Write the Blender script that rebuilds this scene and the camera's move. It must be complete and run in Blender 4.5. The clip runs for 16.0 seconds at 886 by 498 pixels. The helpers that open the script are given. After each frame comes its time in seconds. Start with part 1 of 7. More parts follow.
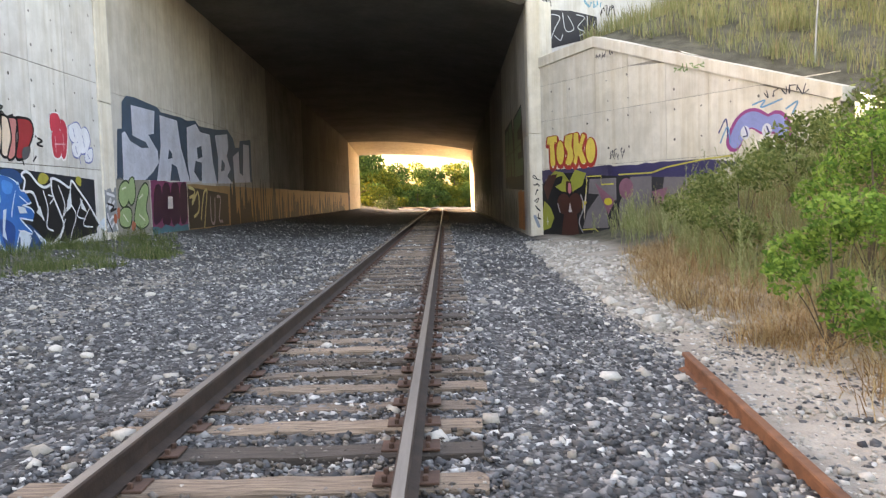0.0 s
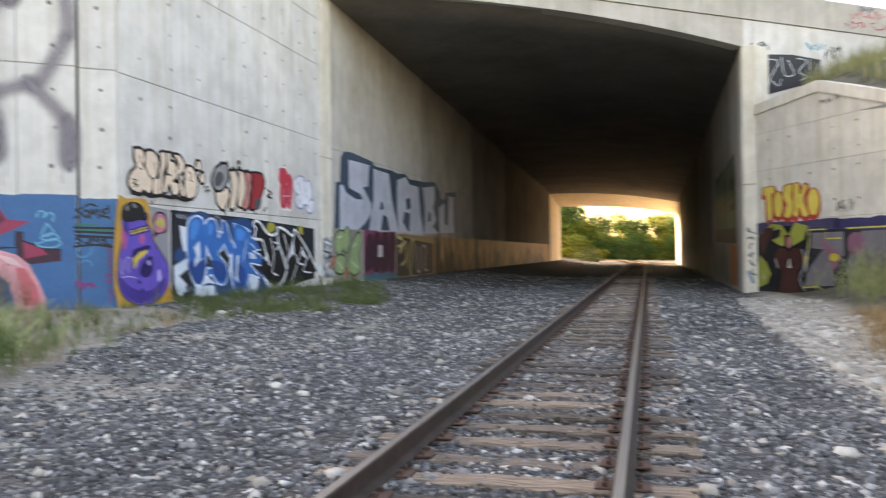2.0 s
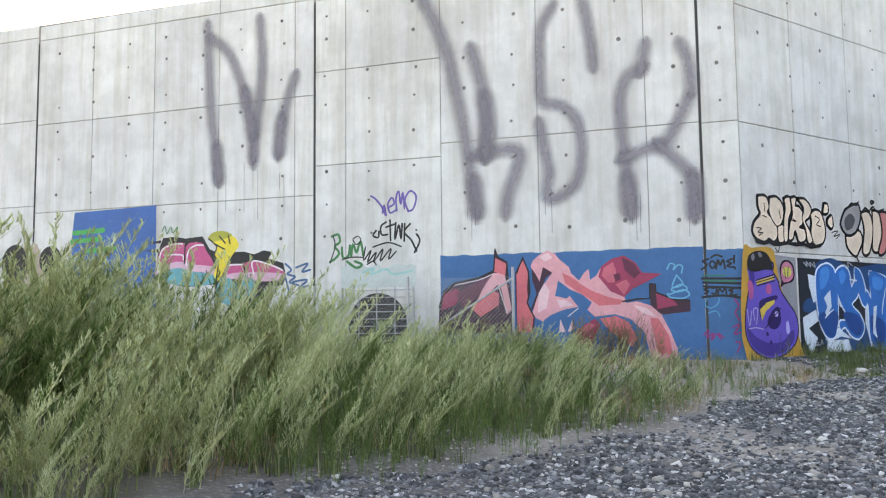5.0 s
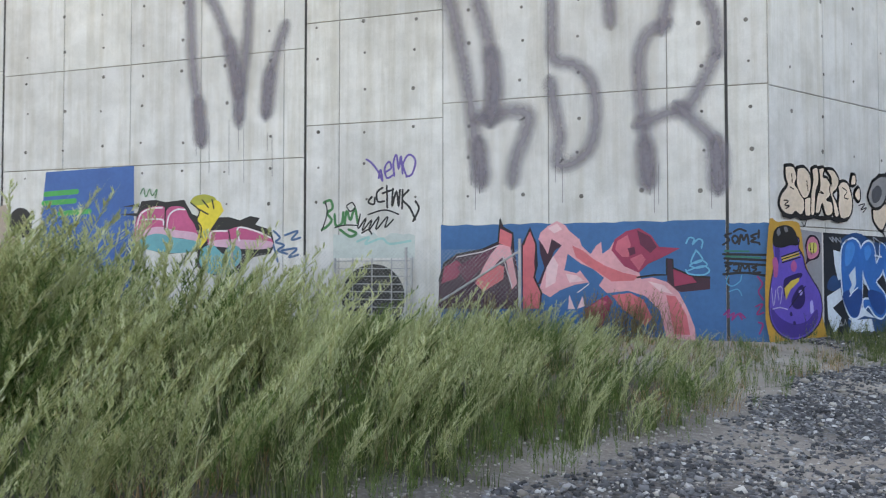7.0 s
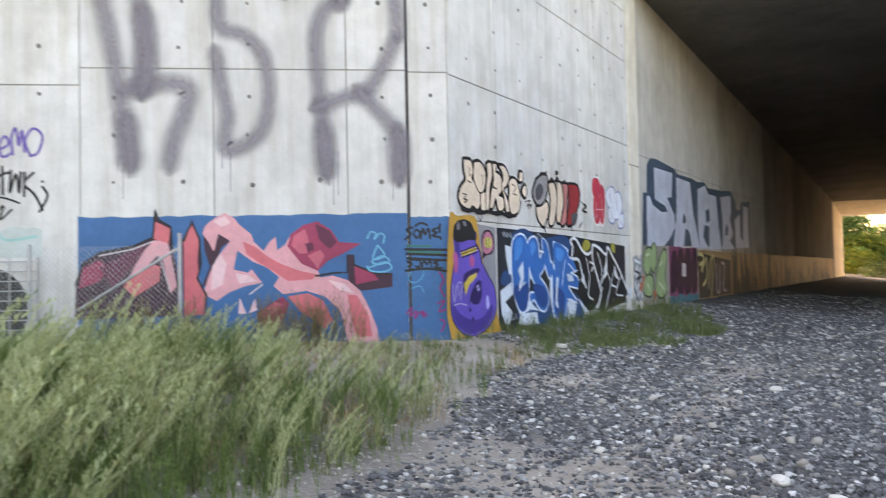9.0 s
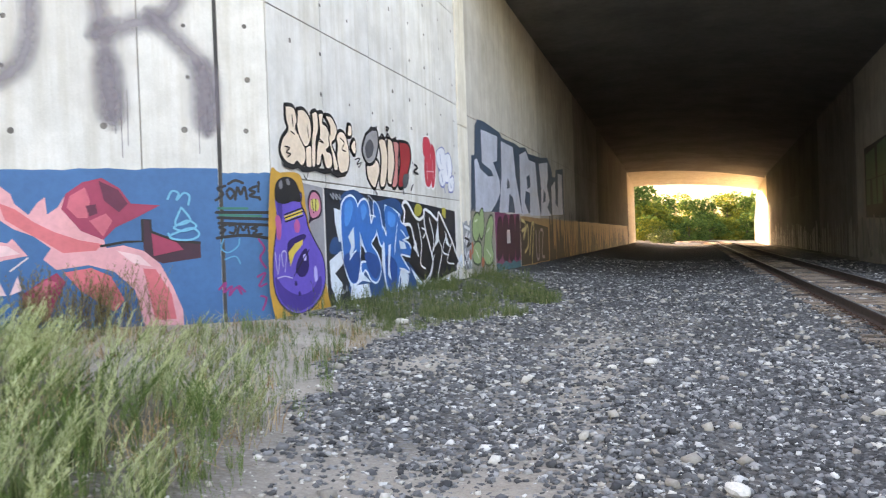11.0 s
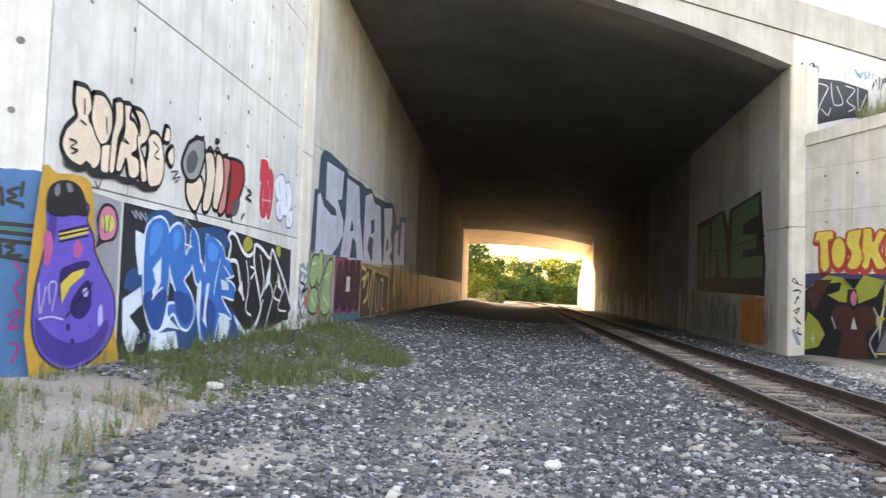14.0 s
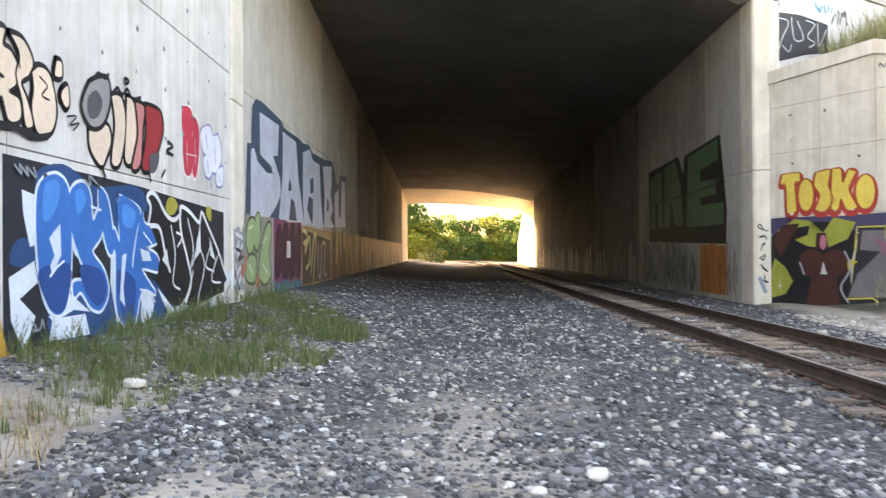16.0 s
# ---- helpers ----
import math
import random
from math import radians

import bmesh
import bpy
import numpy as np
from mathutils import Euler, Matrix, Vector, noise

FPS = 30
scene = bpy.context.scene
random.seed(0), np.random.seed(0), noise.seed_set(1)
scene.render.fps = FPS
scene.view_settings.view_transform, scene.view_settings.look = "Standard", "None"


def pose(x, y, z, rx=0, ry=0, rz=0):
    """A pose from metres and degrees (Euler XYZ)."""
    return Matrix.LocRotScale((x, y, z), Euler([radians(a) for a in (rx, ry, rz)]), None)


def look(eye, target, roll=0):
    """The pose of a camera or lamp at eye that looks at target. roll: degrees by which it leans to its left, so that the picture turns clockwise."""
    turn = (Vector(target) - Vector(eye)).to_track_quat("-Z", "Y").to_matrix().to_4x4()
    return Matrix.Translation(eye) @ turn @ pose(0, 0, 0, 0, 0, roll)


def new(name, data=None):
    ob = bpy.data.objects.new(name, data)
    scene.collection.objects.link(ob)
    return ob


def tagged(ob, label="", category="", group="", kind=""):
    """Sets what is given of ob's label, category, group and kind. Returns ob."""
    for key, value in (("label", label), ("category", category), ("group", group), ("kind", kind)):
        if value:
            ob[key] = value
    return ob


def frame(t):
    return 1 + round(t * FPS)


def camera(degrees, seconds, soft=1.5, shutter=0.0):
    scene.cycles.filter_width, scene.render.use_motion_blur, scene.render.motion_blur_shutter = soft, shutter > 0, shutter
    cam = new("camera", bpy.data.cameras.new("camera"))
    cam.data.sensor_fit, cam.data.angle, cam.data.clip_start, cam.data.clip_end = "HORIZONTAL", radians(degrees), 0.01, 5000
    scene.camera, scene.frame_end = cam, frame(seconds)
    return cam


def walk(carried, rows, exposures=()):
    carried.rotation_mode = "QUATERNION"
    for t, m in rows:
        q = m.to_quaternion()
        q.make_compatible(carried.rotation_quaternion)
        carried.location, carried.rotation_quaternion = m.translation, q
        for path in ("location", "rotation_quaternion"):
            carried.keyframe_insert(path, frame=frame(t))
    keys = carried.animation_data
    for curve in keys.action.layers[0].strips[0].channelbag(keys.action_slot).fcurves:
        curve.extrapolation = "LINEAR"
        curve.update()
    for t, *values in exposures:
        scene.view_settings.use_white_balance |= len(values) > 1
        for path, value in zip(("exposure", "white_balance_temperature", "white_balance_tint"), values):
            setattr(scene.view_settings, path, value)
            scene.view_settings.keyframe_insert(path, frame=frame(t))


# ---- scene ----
cam = camera(58.3, 16.0, 1.1, 0.4)
PATH = [
    (0, (0.011, -0.029, 1.261), (0.003, 1.967, 1.133), -1.7),
    (0.5, (-0.04, 0.073, 1.245), (-0.102, 2.071, 1.177), -1.3),
    (1, (-0.071, 0.124, 1.242), (-0.18, 2.12, 1.198), -0.6),
    (1.5, (-0.073, 0.112, 1.246), (-0.288, 2.1, 1.214), -0.5),
    (2, (-0.062, 0.054, 1.255), (-0.561, 1.991, 1.267), -0.8),
    (2.3, (-0.073, 0.004, 1.257), (-0.784, 1.873, 1.302), -1.6),
    (2.5, (-0.087, -0.021, 1.258), (-0.913, 1.8, 1.303), -1.8),
    (3, (-0.128, -0.04, 1.252), (-1.14, 1.685, 1.302), -2.1),
    (3.5, (-0.179, -0.026, 1.236), (-1.302, 1.627, 1.314), -2.7),
    (4, (-0.27, 0.025, 1.209), (-1.49, 1.606, 1.326), -1.7),
    (4.5, (-0.415, 0.134, 1.18), (-1.94, 1.415, 1.363), -0.7),
    (4.7, (-0.501, 0.176, 1.186), (-2.143, 1.302, 1.378), -0.8),
    (6.8, (-1.697, 0.591, 1.518), (-3.35, 1.716, 1.573), -0.1),
    (7, (-1.834, 0.632, 1.529), (-3.475, 1.775, 1.589), -0.0),
    (7.5, (-2.217, 0.726, 1.578), (-3.773, 1.982, 1.628), -0.1),
    (8, (-2.514, 1.044, 1.533), (-3.94, 2.446, 1.57), -0.4),
    (8.5, (-2.83, 1.392, 1.478), (-4.078, 2.954, 1.544), -0.9),
    (9, (-3.209, 1.73, 1.426), (-4.24, 3.442, 1.489), -1.2),
    (9.5, (-3.588, 2.105, 1.389), (-4.45, 3.91, 1.398), -1.7),
    (10, (-3.923, 2.492, 1.367), (-4.71, 4.331, 1.393), -1.7),
    (10.2, (-4.035, 2.655, 1.365), (-4.791, 4.507, 1.38), -1.9),
    (12.3, (-4.933, 4.387, 1.306), (-5.357, 6.341, 1.275), -1.6),
    (12.5, (-5.0, 4.554, 1.311), (-5.451, 6.502, 1.304), -1.1),
    (13, (-5.14, 4.966, 1.315), (-5.566, 6.92, 1.34), -0.2),
    (13.5, (-5.243, 5.398, 1.329), (-5.548, 7.373, 1.39), 0.4),
    (14, (-5.338, 5.86, 1.332), (-5.515, 7.85, 1.434), 2.0),
    (14.5, (-5.475, 6.322, 1.33), (-5.494, 8.32, 1.418), 1.7),
    (15, (-5.575, 6.785, 1.303), (-5.483, 8.782, 1.319), 0.8),
    (15.5, (-5.711, 7.289, 1.297), (-5.632, 9.287, 1.272), -0.5),
    (16, (-5.918, 7.782, 1.297), (-5.931, 9.782, 1.304), -0.4),
]
walk(cam, [(t, look(eye, target, roll)) for t, eye, target, roll in PATH], [(0, 3.25, 8600, 25), (1.5, 3.15, 8500, 25), (2.5, 3.0, 8400, 24), (4.5, 3.02, 8000, 23), (7, 2.7, 7950, 23), (8.5, 2.99, 8100, 25), (10, 3.36, 8400, 25), (12.5, 3.46, 8450, 25), (16, 3.68, 8500, 25)])

# ---- light ----
world = bpy.data.worlds.new("sky")
scene.world = world
world.use_nodes = True
wn = world.node_tree.nodes
sky = wn.new("ShaderNodeTexSky")
sky.sky_type, sky.sun_disc = "NISHITA", False
SUN_EL, SUN_AZ = 11.0, 300.0          # degrees; azimuth clockwise from +y
sky.sun_elevation, sky.sun_rotation = radians(SUN_EL), radians(SUN_AZ)
sky.air_density, sky.dust_density, sky.ozone_density = 1.0, 3.0, 1.0
wn["Background"].inputs["Strength"].default_value = 0.15
world.node_tree.links.new(sky.outputs[0], wn["Background"].inputs["Color"])
sun = new("sun", bpy.data.lights.new("sun", "SUN"))
sun.data.energy, sun.data.angle, sun.data.color = 4.0, radians(0.6), (1.0, 0.78, 0.5)
sd = Vector((math.sin(radians(SUN_AZ)) * math.cos(radians(SUN_EL)), math.cos(radians(SUN_AZ)) * math.cos(radians(SUN_EL)), math.sin(radians(SUN_EL))))
sun.matrix_world = look(sd * 200, (0, 0, 0))

# ---- materials ----
def mat(name):
    m = bpy.data.materials.new(name)
    m.use_nodes = True
    nt = m.node_tree
    return m, nt, nt.nodes["Principled BSDF"]


def node(nt, kind, **inputs):
    n = nt.nodes.new(kind)
    for k, v in inputs.items():
        n.inputs[k.replace("_", " ")].default_value = v
    return n


def ramp(nt, fac, stops):
    r = nt.nodes.new("ShaderNodeValToRGB")
    while len(r.color_ramp.elements) < len(stops):
        r.color_ramp.elements.new(0.5)
    for e, (p, c) in zip(r.color_ramp.elements, stops):
        e.position, e.color = p, (*c, 1) if len(c) == 3 else c
    nt.links.new(fac, r.inputs[0])
    return r.outputs[0]


def mixc(nt, fac, a, b, mode="MIX"):
    n = nt.nodes.new("ShaderNodeMix")
    n.data_type, n.blend_type = "RGBA", mode
    for sock, v in ((n.inputs[0], fac), (n.inputs[6], a), (n.inputs[7], b)):
        if isinstance(v, (int, float)):
            sock.default_value = v
        elif isinstance(v, tuple):
            sock.default_value = (*v, 1)
        else:
            nt.links.new(v, sock)
    return n.outputs[2]


def coords(nt, scale=(1, 1, 1), kind="Object"):
    tc = nt.nodes.new("ShaderNodeTexCoord")
    mp = nt.nodes.new("ShaderNodeMapping")
    mp.inputs["Scale"].default_value = scale
    nt.links.new(tc.outputs[kind], mp.inputs[0])
    return mp.outputs[0]


def world_pos(nt, scale=(1, 1, 1)):
    g = nt.nodes.new("ShaderNodeNewGeometry")
    mp = nt.nodes.new("ShaderNodeMapping")
    mp.inputs["Scale"].default_value = scale
    nt.links.new(g.outputs["Position"], mp.inputs[0])
    return mp.outputs[0]


def noise_tex(nt, vec, scale, detail=4, rough=0.55, out=0):
    n = node(nt, "ShaderNodeTexNoise", Scale=scale, Detail=detail, Roughness=rough)
    nt.links.new(vec, n.inputs["Vector"])
    return n.outputs[out]


def bump(nt, bsdf, height, strength=0.3, dist=0.01):
    b = node(nt, "ShaderNodeBump", Strength=strength, Distance=dist)
    nt.links.new(height, b.inputs["Height"])
    nt.links.new(b.outputs[0], bsdf.inputs["Normal"])


def concrete(name, base, dark, warm, streak=0.45):
    m, nt, b = mat(name)
    p = world_pos(nt)
    big = ramp(nt, noise_tex(nt, p, 0.35, 5), [(0.32, dark), (0.62, base)])
    blot = ramp(nt, noise_tex(nt, p, 1.7, 6, 0.65), [(0.38, (0.74, 0.74, 0.725)), (0.62, (1, 1, 1))])
    st = ramp(nt, noise_tex(nt, world_pos(nt, (2.6, 2.6, 0.14)), 1.5, 5, 0.7), [(0.36, warm), (0.56, (1, 1, 1))])
    fine = ramp(nt, noise_tex(nt, p, 38, 3), [(0.25, (0.84, 0.84, 0.84)), (0.7, (1, 1, 1))])
    c = mixc(nt, 0.55, big, blot, "MULTIPLY")
    c = mixc(nt, streak, c, st, "MULTIPLY")
    c = mixc(nt, 0.6, c, fine, "MULTIPLY")
    oi = nt.nodes.new("ShaderNodeObjectInfo")
    tone = ramp(nt, oi.outputs["Random"], [(0, (0.92, 0.92, 0.93)), (1, (1.0, 0.995, 0.985))])
    c = mixc(nt, 1.0, c, tone, "MULTIPLY")
    nt.links.new(c, b.inputs["Base Color"])
    b.inputs["Roughness"].default_value = 0.85
    bump(nt, b, noise_tex(nt, p, 30, 6, 0.7), 0.25, 0.01)
    return m


CONCRETE = concrete("concrete", (0.8, 0.785, 0.755), (0.66, 0.645, 0.615), (0.7, 0.655, 0.565), 0.48)
# inner wall concretes, each darker than the last: daylight's fall-off put into colour
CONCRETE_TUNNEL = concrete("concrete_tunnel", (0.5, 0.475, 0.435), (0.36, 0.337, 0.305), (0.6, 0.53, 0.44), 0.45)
CONCRETE_SHADE = concrete("concrete_shade", (0.3, 0.283, 0.257), (0.19, 0.178, 0.16), (0.55, 0.48, 0.4), 0.6)
CONCRETE_DEEP_SHADE = concrete("concrete_deep_shade", (0.14, 0.132, 0.12), (0.085, 0.08, 0.072), (0.55, 0.48, 0.4), 0.6)
# older bridge-edge concrete; also the first dimmed step inside the mouth
CONCRETE_AGED_DIM = concrete("concrete_aged_dim", (0.63, 0.6, 0.555), (0.5, 0.473, 0.43), (0.74, 0.68, 0.58), 0.45)
CONCRETE_JOINT = concrete("concrete_joint", (0.4, 0.375, 0.335), (0.28, 0.26, 0.23), (0.7, 0.62, 0.5))
# much darker base, for the ceiling and the deck
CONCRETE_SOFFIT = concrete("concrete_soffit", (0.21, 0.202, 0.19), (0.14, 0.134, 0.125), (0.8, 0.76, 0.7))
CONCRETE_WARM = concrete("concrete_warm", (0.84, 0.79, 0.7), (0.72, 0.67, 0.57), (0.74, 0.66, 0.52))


def plain(name, col, rough=0.6, metal=0.0, vary=0.25, scale=6, bmp=0.2, grain=(1, 1, 1), each=0.0):
    m, nt, b = mat(name)
    p = coords(nt, grain)
    n1 = noise_tex(nt, p, scale, 5, 0.6)
    n2 = noise_tex(nt, p, scale * 9, 3, 0.6)
    lo = tuple(c * (1 - vary) for c in col)
    hi = tuple(min(1, c * (1 + vary * 0.6)) for c in col)
    c = ramp(nt, n1, [(0.3, lo), (0.7, hi)])
    c = mixc(nt, 0.35, c, ramp(nt, n2, [(0.3, (0.7, 0.7, 0.7)), (0.6, (1, 1, 1))]), "MULTIPLY")
    if each:
        oi = nt.nodes.new("ShaderNodeObjectInfo")
        c = mixc(nt, 1.0, c, ramp(nt, oi.outputs["Random"], [(0, (1 - each,) * 3), (0.5, (1, 1, 1)), (1, (1 + each, 1 + each * 0.9, 1 + each * 0.75))]), "MULTIPLY")
    nt.links.new(c, b.inputs["Base Color"])
    b.inputs["Roughness"].default_value, b.inputs["Metallic"].default_value = rough, metal
    if bmp:
        bump(nt, b, n2, bmp, 0.01)
    return m


def foliage(name, stops, trans=0.25):
    m, nt, b = mat(name)
    g = nt.nodes.new("ShaderNodeNewGeometry")
    c = ramp(nt, g.outputs["Random Per Island"], stops)
    n = noise_tex(nt, world_pos(nt), 1.6, 4, 0.65)
    c = mixc(nt, 0.6, c, ramp(nt, n, [(0.36, (0.45, 0.5, 0.42)), (0.62, (1, 1, 1))]), "MULTIPLY")
    nt.links.new(c, b.inputs["Base Color"])
    b.inputs["Roughness"].default_value = 0.75
    b.inputs["Specular IOR Level"].default_value = 0.2
    t = nt.nodes.new("ShaderNodeBsdfTranslucent")
    nt.links.new(c, t.inputs["Color"])
    mx = nt.nodes.new("ShaderNodeMixShader")
    mx.inputs[0].default_value = trans
    nt.links.new(b.outputs[0], mx.inputs[1])
    nt.links.new(t.outputs[0], mx.inputs[2])
    nt.links.new(mx.outputs[0], nt.nodes["Material Output"].inputs[0])
    return m


def stones(name, stops):
    m, nt, b = mat(name)
    g = nt.nodes.new("ShaderNodeNewGeometry")
    c = ramp(nt, g.outputs["Random Per Island"], stops)
    n = noise_tex(nt, world_pos(nt), 60, 3, 0.6)
    c = mixc(nt, 0.5, c, ramp(nt, n, [(0.3, (0.6, 0.6, 0.6)), (0.65, (1, 1, 1))]), "MULTIPLY")
    nt.links.new(c, b.inputs["Base Color"])
    b.inputs["Roughness"].default_value = 0.75
    return m


BALLAST = stones("ballast_stone", [(0, (0.03, 0.03, 0.031)), (0.25, (0.07, 0.07, 0.071)), (0.6, (0.135, 0.135, 0.137)), (0.82, (0.235, 0.232, 0.228)), (0.92, (0.36, 0.35, 0.33)), (1, (0.7, 0.68, 0.64))])
FINES = stones("track_fines", [(0, (0.06, 0.05, 0.042)), (0.5, (0.14, 0.12, 0.1)), (0.9, (0.26, 0.23, 0.2)), (1, (0.5, 0.46, 0.4))])
LIMESTONE = stones("limestone", [(0, (0.27, 0.24, 0.2)), (0.6, (0.44, 0.4, 0.34)), (1, (0.66, 0.62, 0.55))])
WEED = foliage("weed", [(0, (0.22, 0.26, 0.1)), (0.4, (0.38, 0.42, 0.18)), (0.8, (0.52, 0.55, 0.28)), (1, (0.62, 0.58, 0.34))], 0.2)
WEED_GREEN = foliage("weed_green", [(0, (0.07, 0.12, 0.03)), (0.5, (0.14, 0.22, 0.06)), (1, (0.27, 0.35, 0.12))])
WEED_PALE = foliage("weed_pale", [(0, (0.42, 0.46, 0.2)), (0.5, (0.6, 0.64, 0.33)), (1, (0.74, 0.74, 0.48))], 0.25)
GRASS = foliage("grass", [(0, (0.07, 0.1, 0.035)), (0.5, (0.15, 0.2, 0.07)), (0.85, (0.25, 0.29, 0.12)), (1, (0.48, 0.42, 0.25))])
DRY = foliage("dry_grass", [(0, (0.2, 0.11, 0.05)), (0.3, (0.38, 0.23, 0.11)), (0.7, (0.55, 0.37, 0.19)), (1, (0.7, 0.56, 0.34))])
HILLGRASS = foliage("hill_grass", [(0, (0.22, 0.24, 0.1)), (0.6, (0.38, 0.38, 0.18)), (0.9, (0.5, 0.43, 0.23)), (1, (0.3, 0.17, 0.1))])
LEAF = foliage("leaf", [(0, (0.07, 0.16, 0.03)), (0.5, (0.17, 0.31, 0.055)), (1, (0.34, 0.48, 0.1))], 0.35)
LEAF_OLIVE = foliage("leaf_olive", [(0, (0.1, 0.14, 0.04)), (0.6, (0.19, 0.24, 0.075)), (1, (0.34, 0.36, 0.14))], 0.35)
LEAF_WOOD = foliage("leaf_wood", [(0, (0.05, 0.1, 0.025)), (0.6, (0.1, 0.18, 0.04)), (1, (0.2, 0.27, 0.06))], 0.35)
LEAF_YELLOW = foliage("leaf_yellow", [(0, (0.09, 0.13, 0.02)), (0.6, (0.17, 0.2, 0.03)), (1, (0.32, 0.3, 0.04))], 0.35)
BARK = plain("bark", (0.12, 0.09, 0.065), 0.9, grain=(8, 8, 1))
WOOD = plain("weathered_tie_wood", (0.25, 0.19, 0.145), 0.9, vary=0.65, scale=3, bmp=0.8, grain=(1.2, 16, 16), each=0.5)
WOOD_DARK = plain("creosoted_tie_wood", (0.085, 0.068, 0.056), 0.9, vary=0.5, scale=3, bmp=0.5, grain=(1.2, 14, 14))
RAIL_SIDE = plain("rail_rust", (0.05, 0.03, 0.021), 0.8, vary=0.5, scale=5)
RAIL_TOP = plain("rail_polished", (0.26, 0.245, 0.23), 0.38, 0.85, vary=0.2, scale=3, grain=(8, 0.5, 1))
PLATE = plain("tie_plate_rust", (0.11, 0.058, 0.04), 0.85, vary=0.5, scale=6)
RUST = plain("orange_rust", (0.2, 0.08, 0.038), 0.9, vary=0.5, scale=4)
GALV = plain("galvanised_steel", (0.45, 0.46, 0.47), 0.5, 0.7, vary=0.2)
BLACK_VOID = plain("pipe_shade", (0.03, 0.03, 0.03), 0.9)
JOINT = plain("joint_filler", (0.06, 0.058, 0.055), 0.9)


def ground_material():
    m, nt, b = mat("ground")
    p = world_pos(nt)
    v = node(nt, "ShaderNodeTexVoronoi", Scale=22.0)
    nt.links.new(p, v.inputs["Vector"])
    grav = ramp(nt, v.outputs["Color"], [(0, (0.028, 0.028, 0.028)), (0.5, (0.075, 0.073, 0.071)), (0.85, (0.17, 0.167, 0.16)), (1, (0.42, 0.4, 0.37))])
    # shade in the gaps between stones put into the gravel colour
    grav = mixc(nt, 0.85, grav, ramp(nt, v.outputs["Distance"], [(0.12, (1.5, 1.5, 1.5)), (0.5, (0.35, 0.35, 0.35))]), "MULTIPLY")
    v2 = node(nt, "ShaderNodeTexVoronoi", Scale=60.0)
    nt.links.new(p, v2.inputs["Vector"])
    sand = ramp(nt, noise_tex(nt, p, 1.2, 8, 0.7), [(0.3, (0.28, 0.235, 0.185)), (0.7, (0.48, 0.425, 0.355))])
    sand = mixc(nt, 0.4, sand, ramp(nt, v2.outputs["Distance"], [(0.1, (0.5, 0.5, 0.5)), (0.5, (1, 1, 1))]), "MULTIPLY")
    soil = ramp(nt, noise_tex(nt, p, 2.0, 6), [(0.35, (0.06, 0.056, 0.034)), (0.65, (0.13, 0.118, 0.078))])
    at = nt.nodes.new("ShaderNodeAttribute")
    at.attribute_name = "kind"
    sx = nt.nodes.new("ShaderNodeSeparateColor")
    nt.links.new(at.outputs["Color"], sx.inputs[0])
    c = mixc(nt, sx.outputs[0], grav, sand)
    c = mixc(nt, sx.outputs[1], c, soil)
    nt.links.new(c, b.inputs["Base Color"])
    b.inputs["Roughness"].default_value = 0.9
    bump(nt, b, v.outputs["Distance"], 0.6, 0.03)
    return m


GROUND = ground_material()

# ---- mesh helpers ----
def link(name, bm, material, parent=None, label="", kind="", smooth=False):
    me = bpy.data.meshes.new(name)
    bm.to_mesh(me)
    bm.free()
    for mt in (material if isinstance(material, (list, tuple)) else [material]):
        me.materials.append(mt)
    if smooth:
        me.polygons.foreach_set("use_smooth", [True] * len(me.polygons))
    ob = new(name, me)
    if parent is not None:
        ob.parent = parent
    return tagged(ob, label=label, kind=kind)


part = link


def mesh_np(name, verts, faces, material, parent=None, label="", kind=""):
    """One mesh from arrays; faces all of one size."""
    verts, faces = np.asarray(verts, dtype=np.float32), np.asarray(faces, dtype=np.int32)
    me = bpy.data.meshes.new(name)
    k = faces.shape[1]
    me.vertices.add(len(verts))
    me.vertices.foreach_set("co", verts.ravel())
    me.loops.add(faces.size)
    me.loops.foreach_set("vertex_index", faces.ravel())
    me.polygons.add(len(faces))
    me.polygons.foreach_set("loop_start", np.arange(0, faces.size, k, dtype=np.int32))
    me.polygons.foreach_set("loop_total", np.full(len(faces), k, dtype=np.int32))
    me.update(calc_edges=True)
    me.validate()
    me.materials.append(material)
    ob = new(name, me)
    if parent is not None:
        ob.parent = parent
    return tagged(ob, label=label, kind=kind)


def empty(name, label, category="", kind="", m=None, group=""):
    e = new(name)
    e.empty_display_size = 0.2
    if m is not None:
        e.matrix_world = m
    return tagged(e, label=label, category=category, kind=kind, group=group)


def box(bm, lo, hi, m=None, bevel=0.0):
    lo, hi = Vector(lo), Vector(hi)
    vs = [bm.verts.new((x, y, z)) for z in (lo.z, hi.z) for y in (lo.y, hi.y) for x in (lo.x, hi.x)]
    fs = [bm.faces.new([vs[i] for i in q]) for q in ((0, 2, 3, 1), (4, 5, 7, 6), (0, 1, 5, 4), (2, 6, 7, 3), (0, 4, 6, 2), (1, 3, 7, 5))]
    if bevel:
        es = list({e for f in fs for e in f.edges})
        r = bmesh.ops.bevel(bm, geom=es, offset=bevel, segments=1, affect="EDGES")
        vs = list({v for f in r["faces"] for v in f.verts} | {v for v in vs if v.is_valid})
    if m is not None:
        bmesh.ops.transform(bm, matrix=m, verts=[v for v in vs if v.is_valid])
    return bm


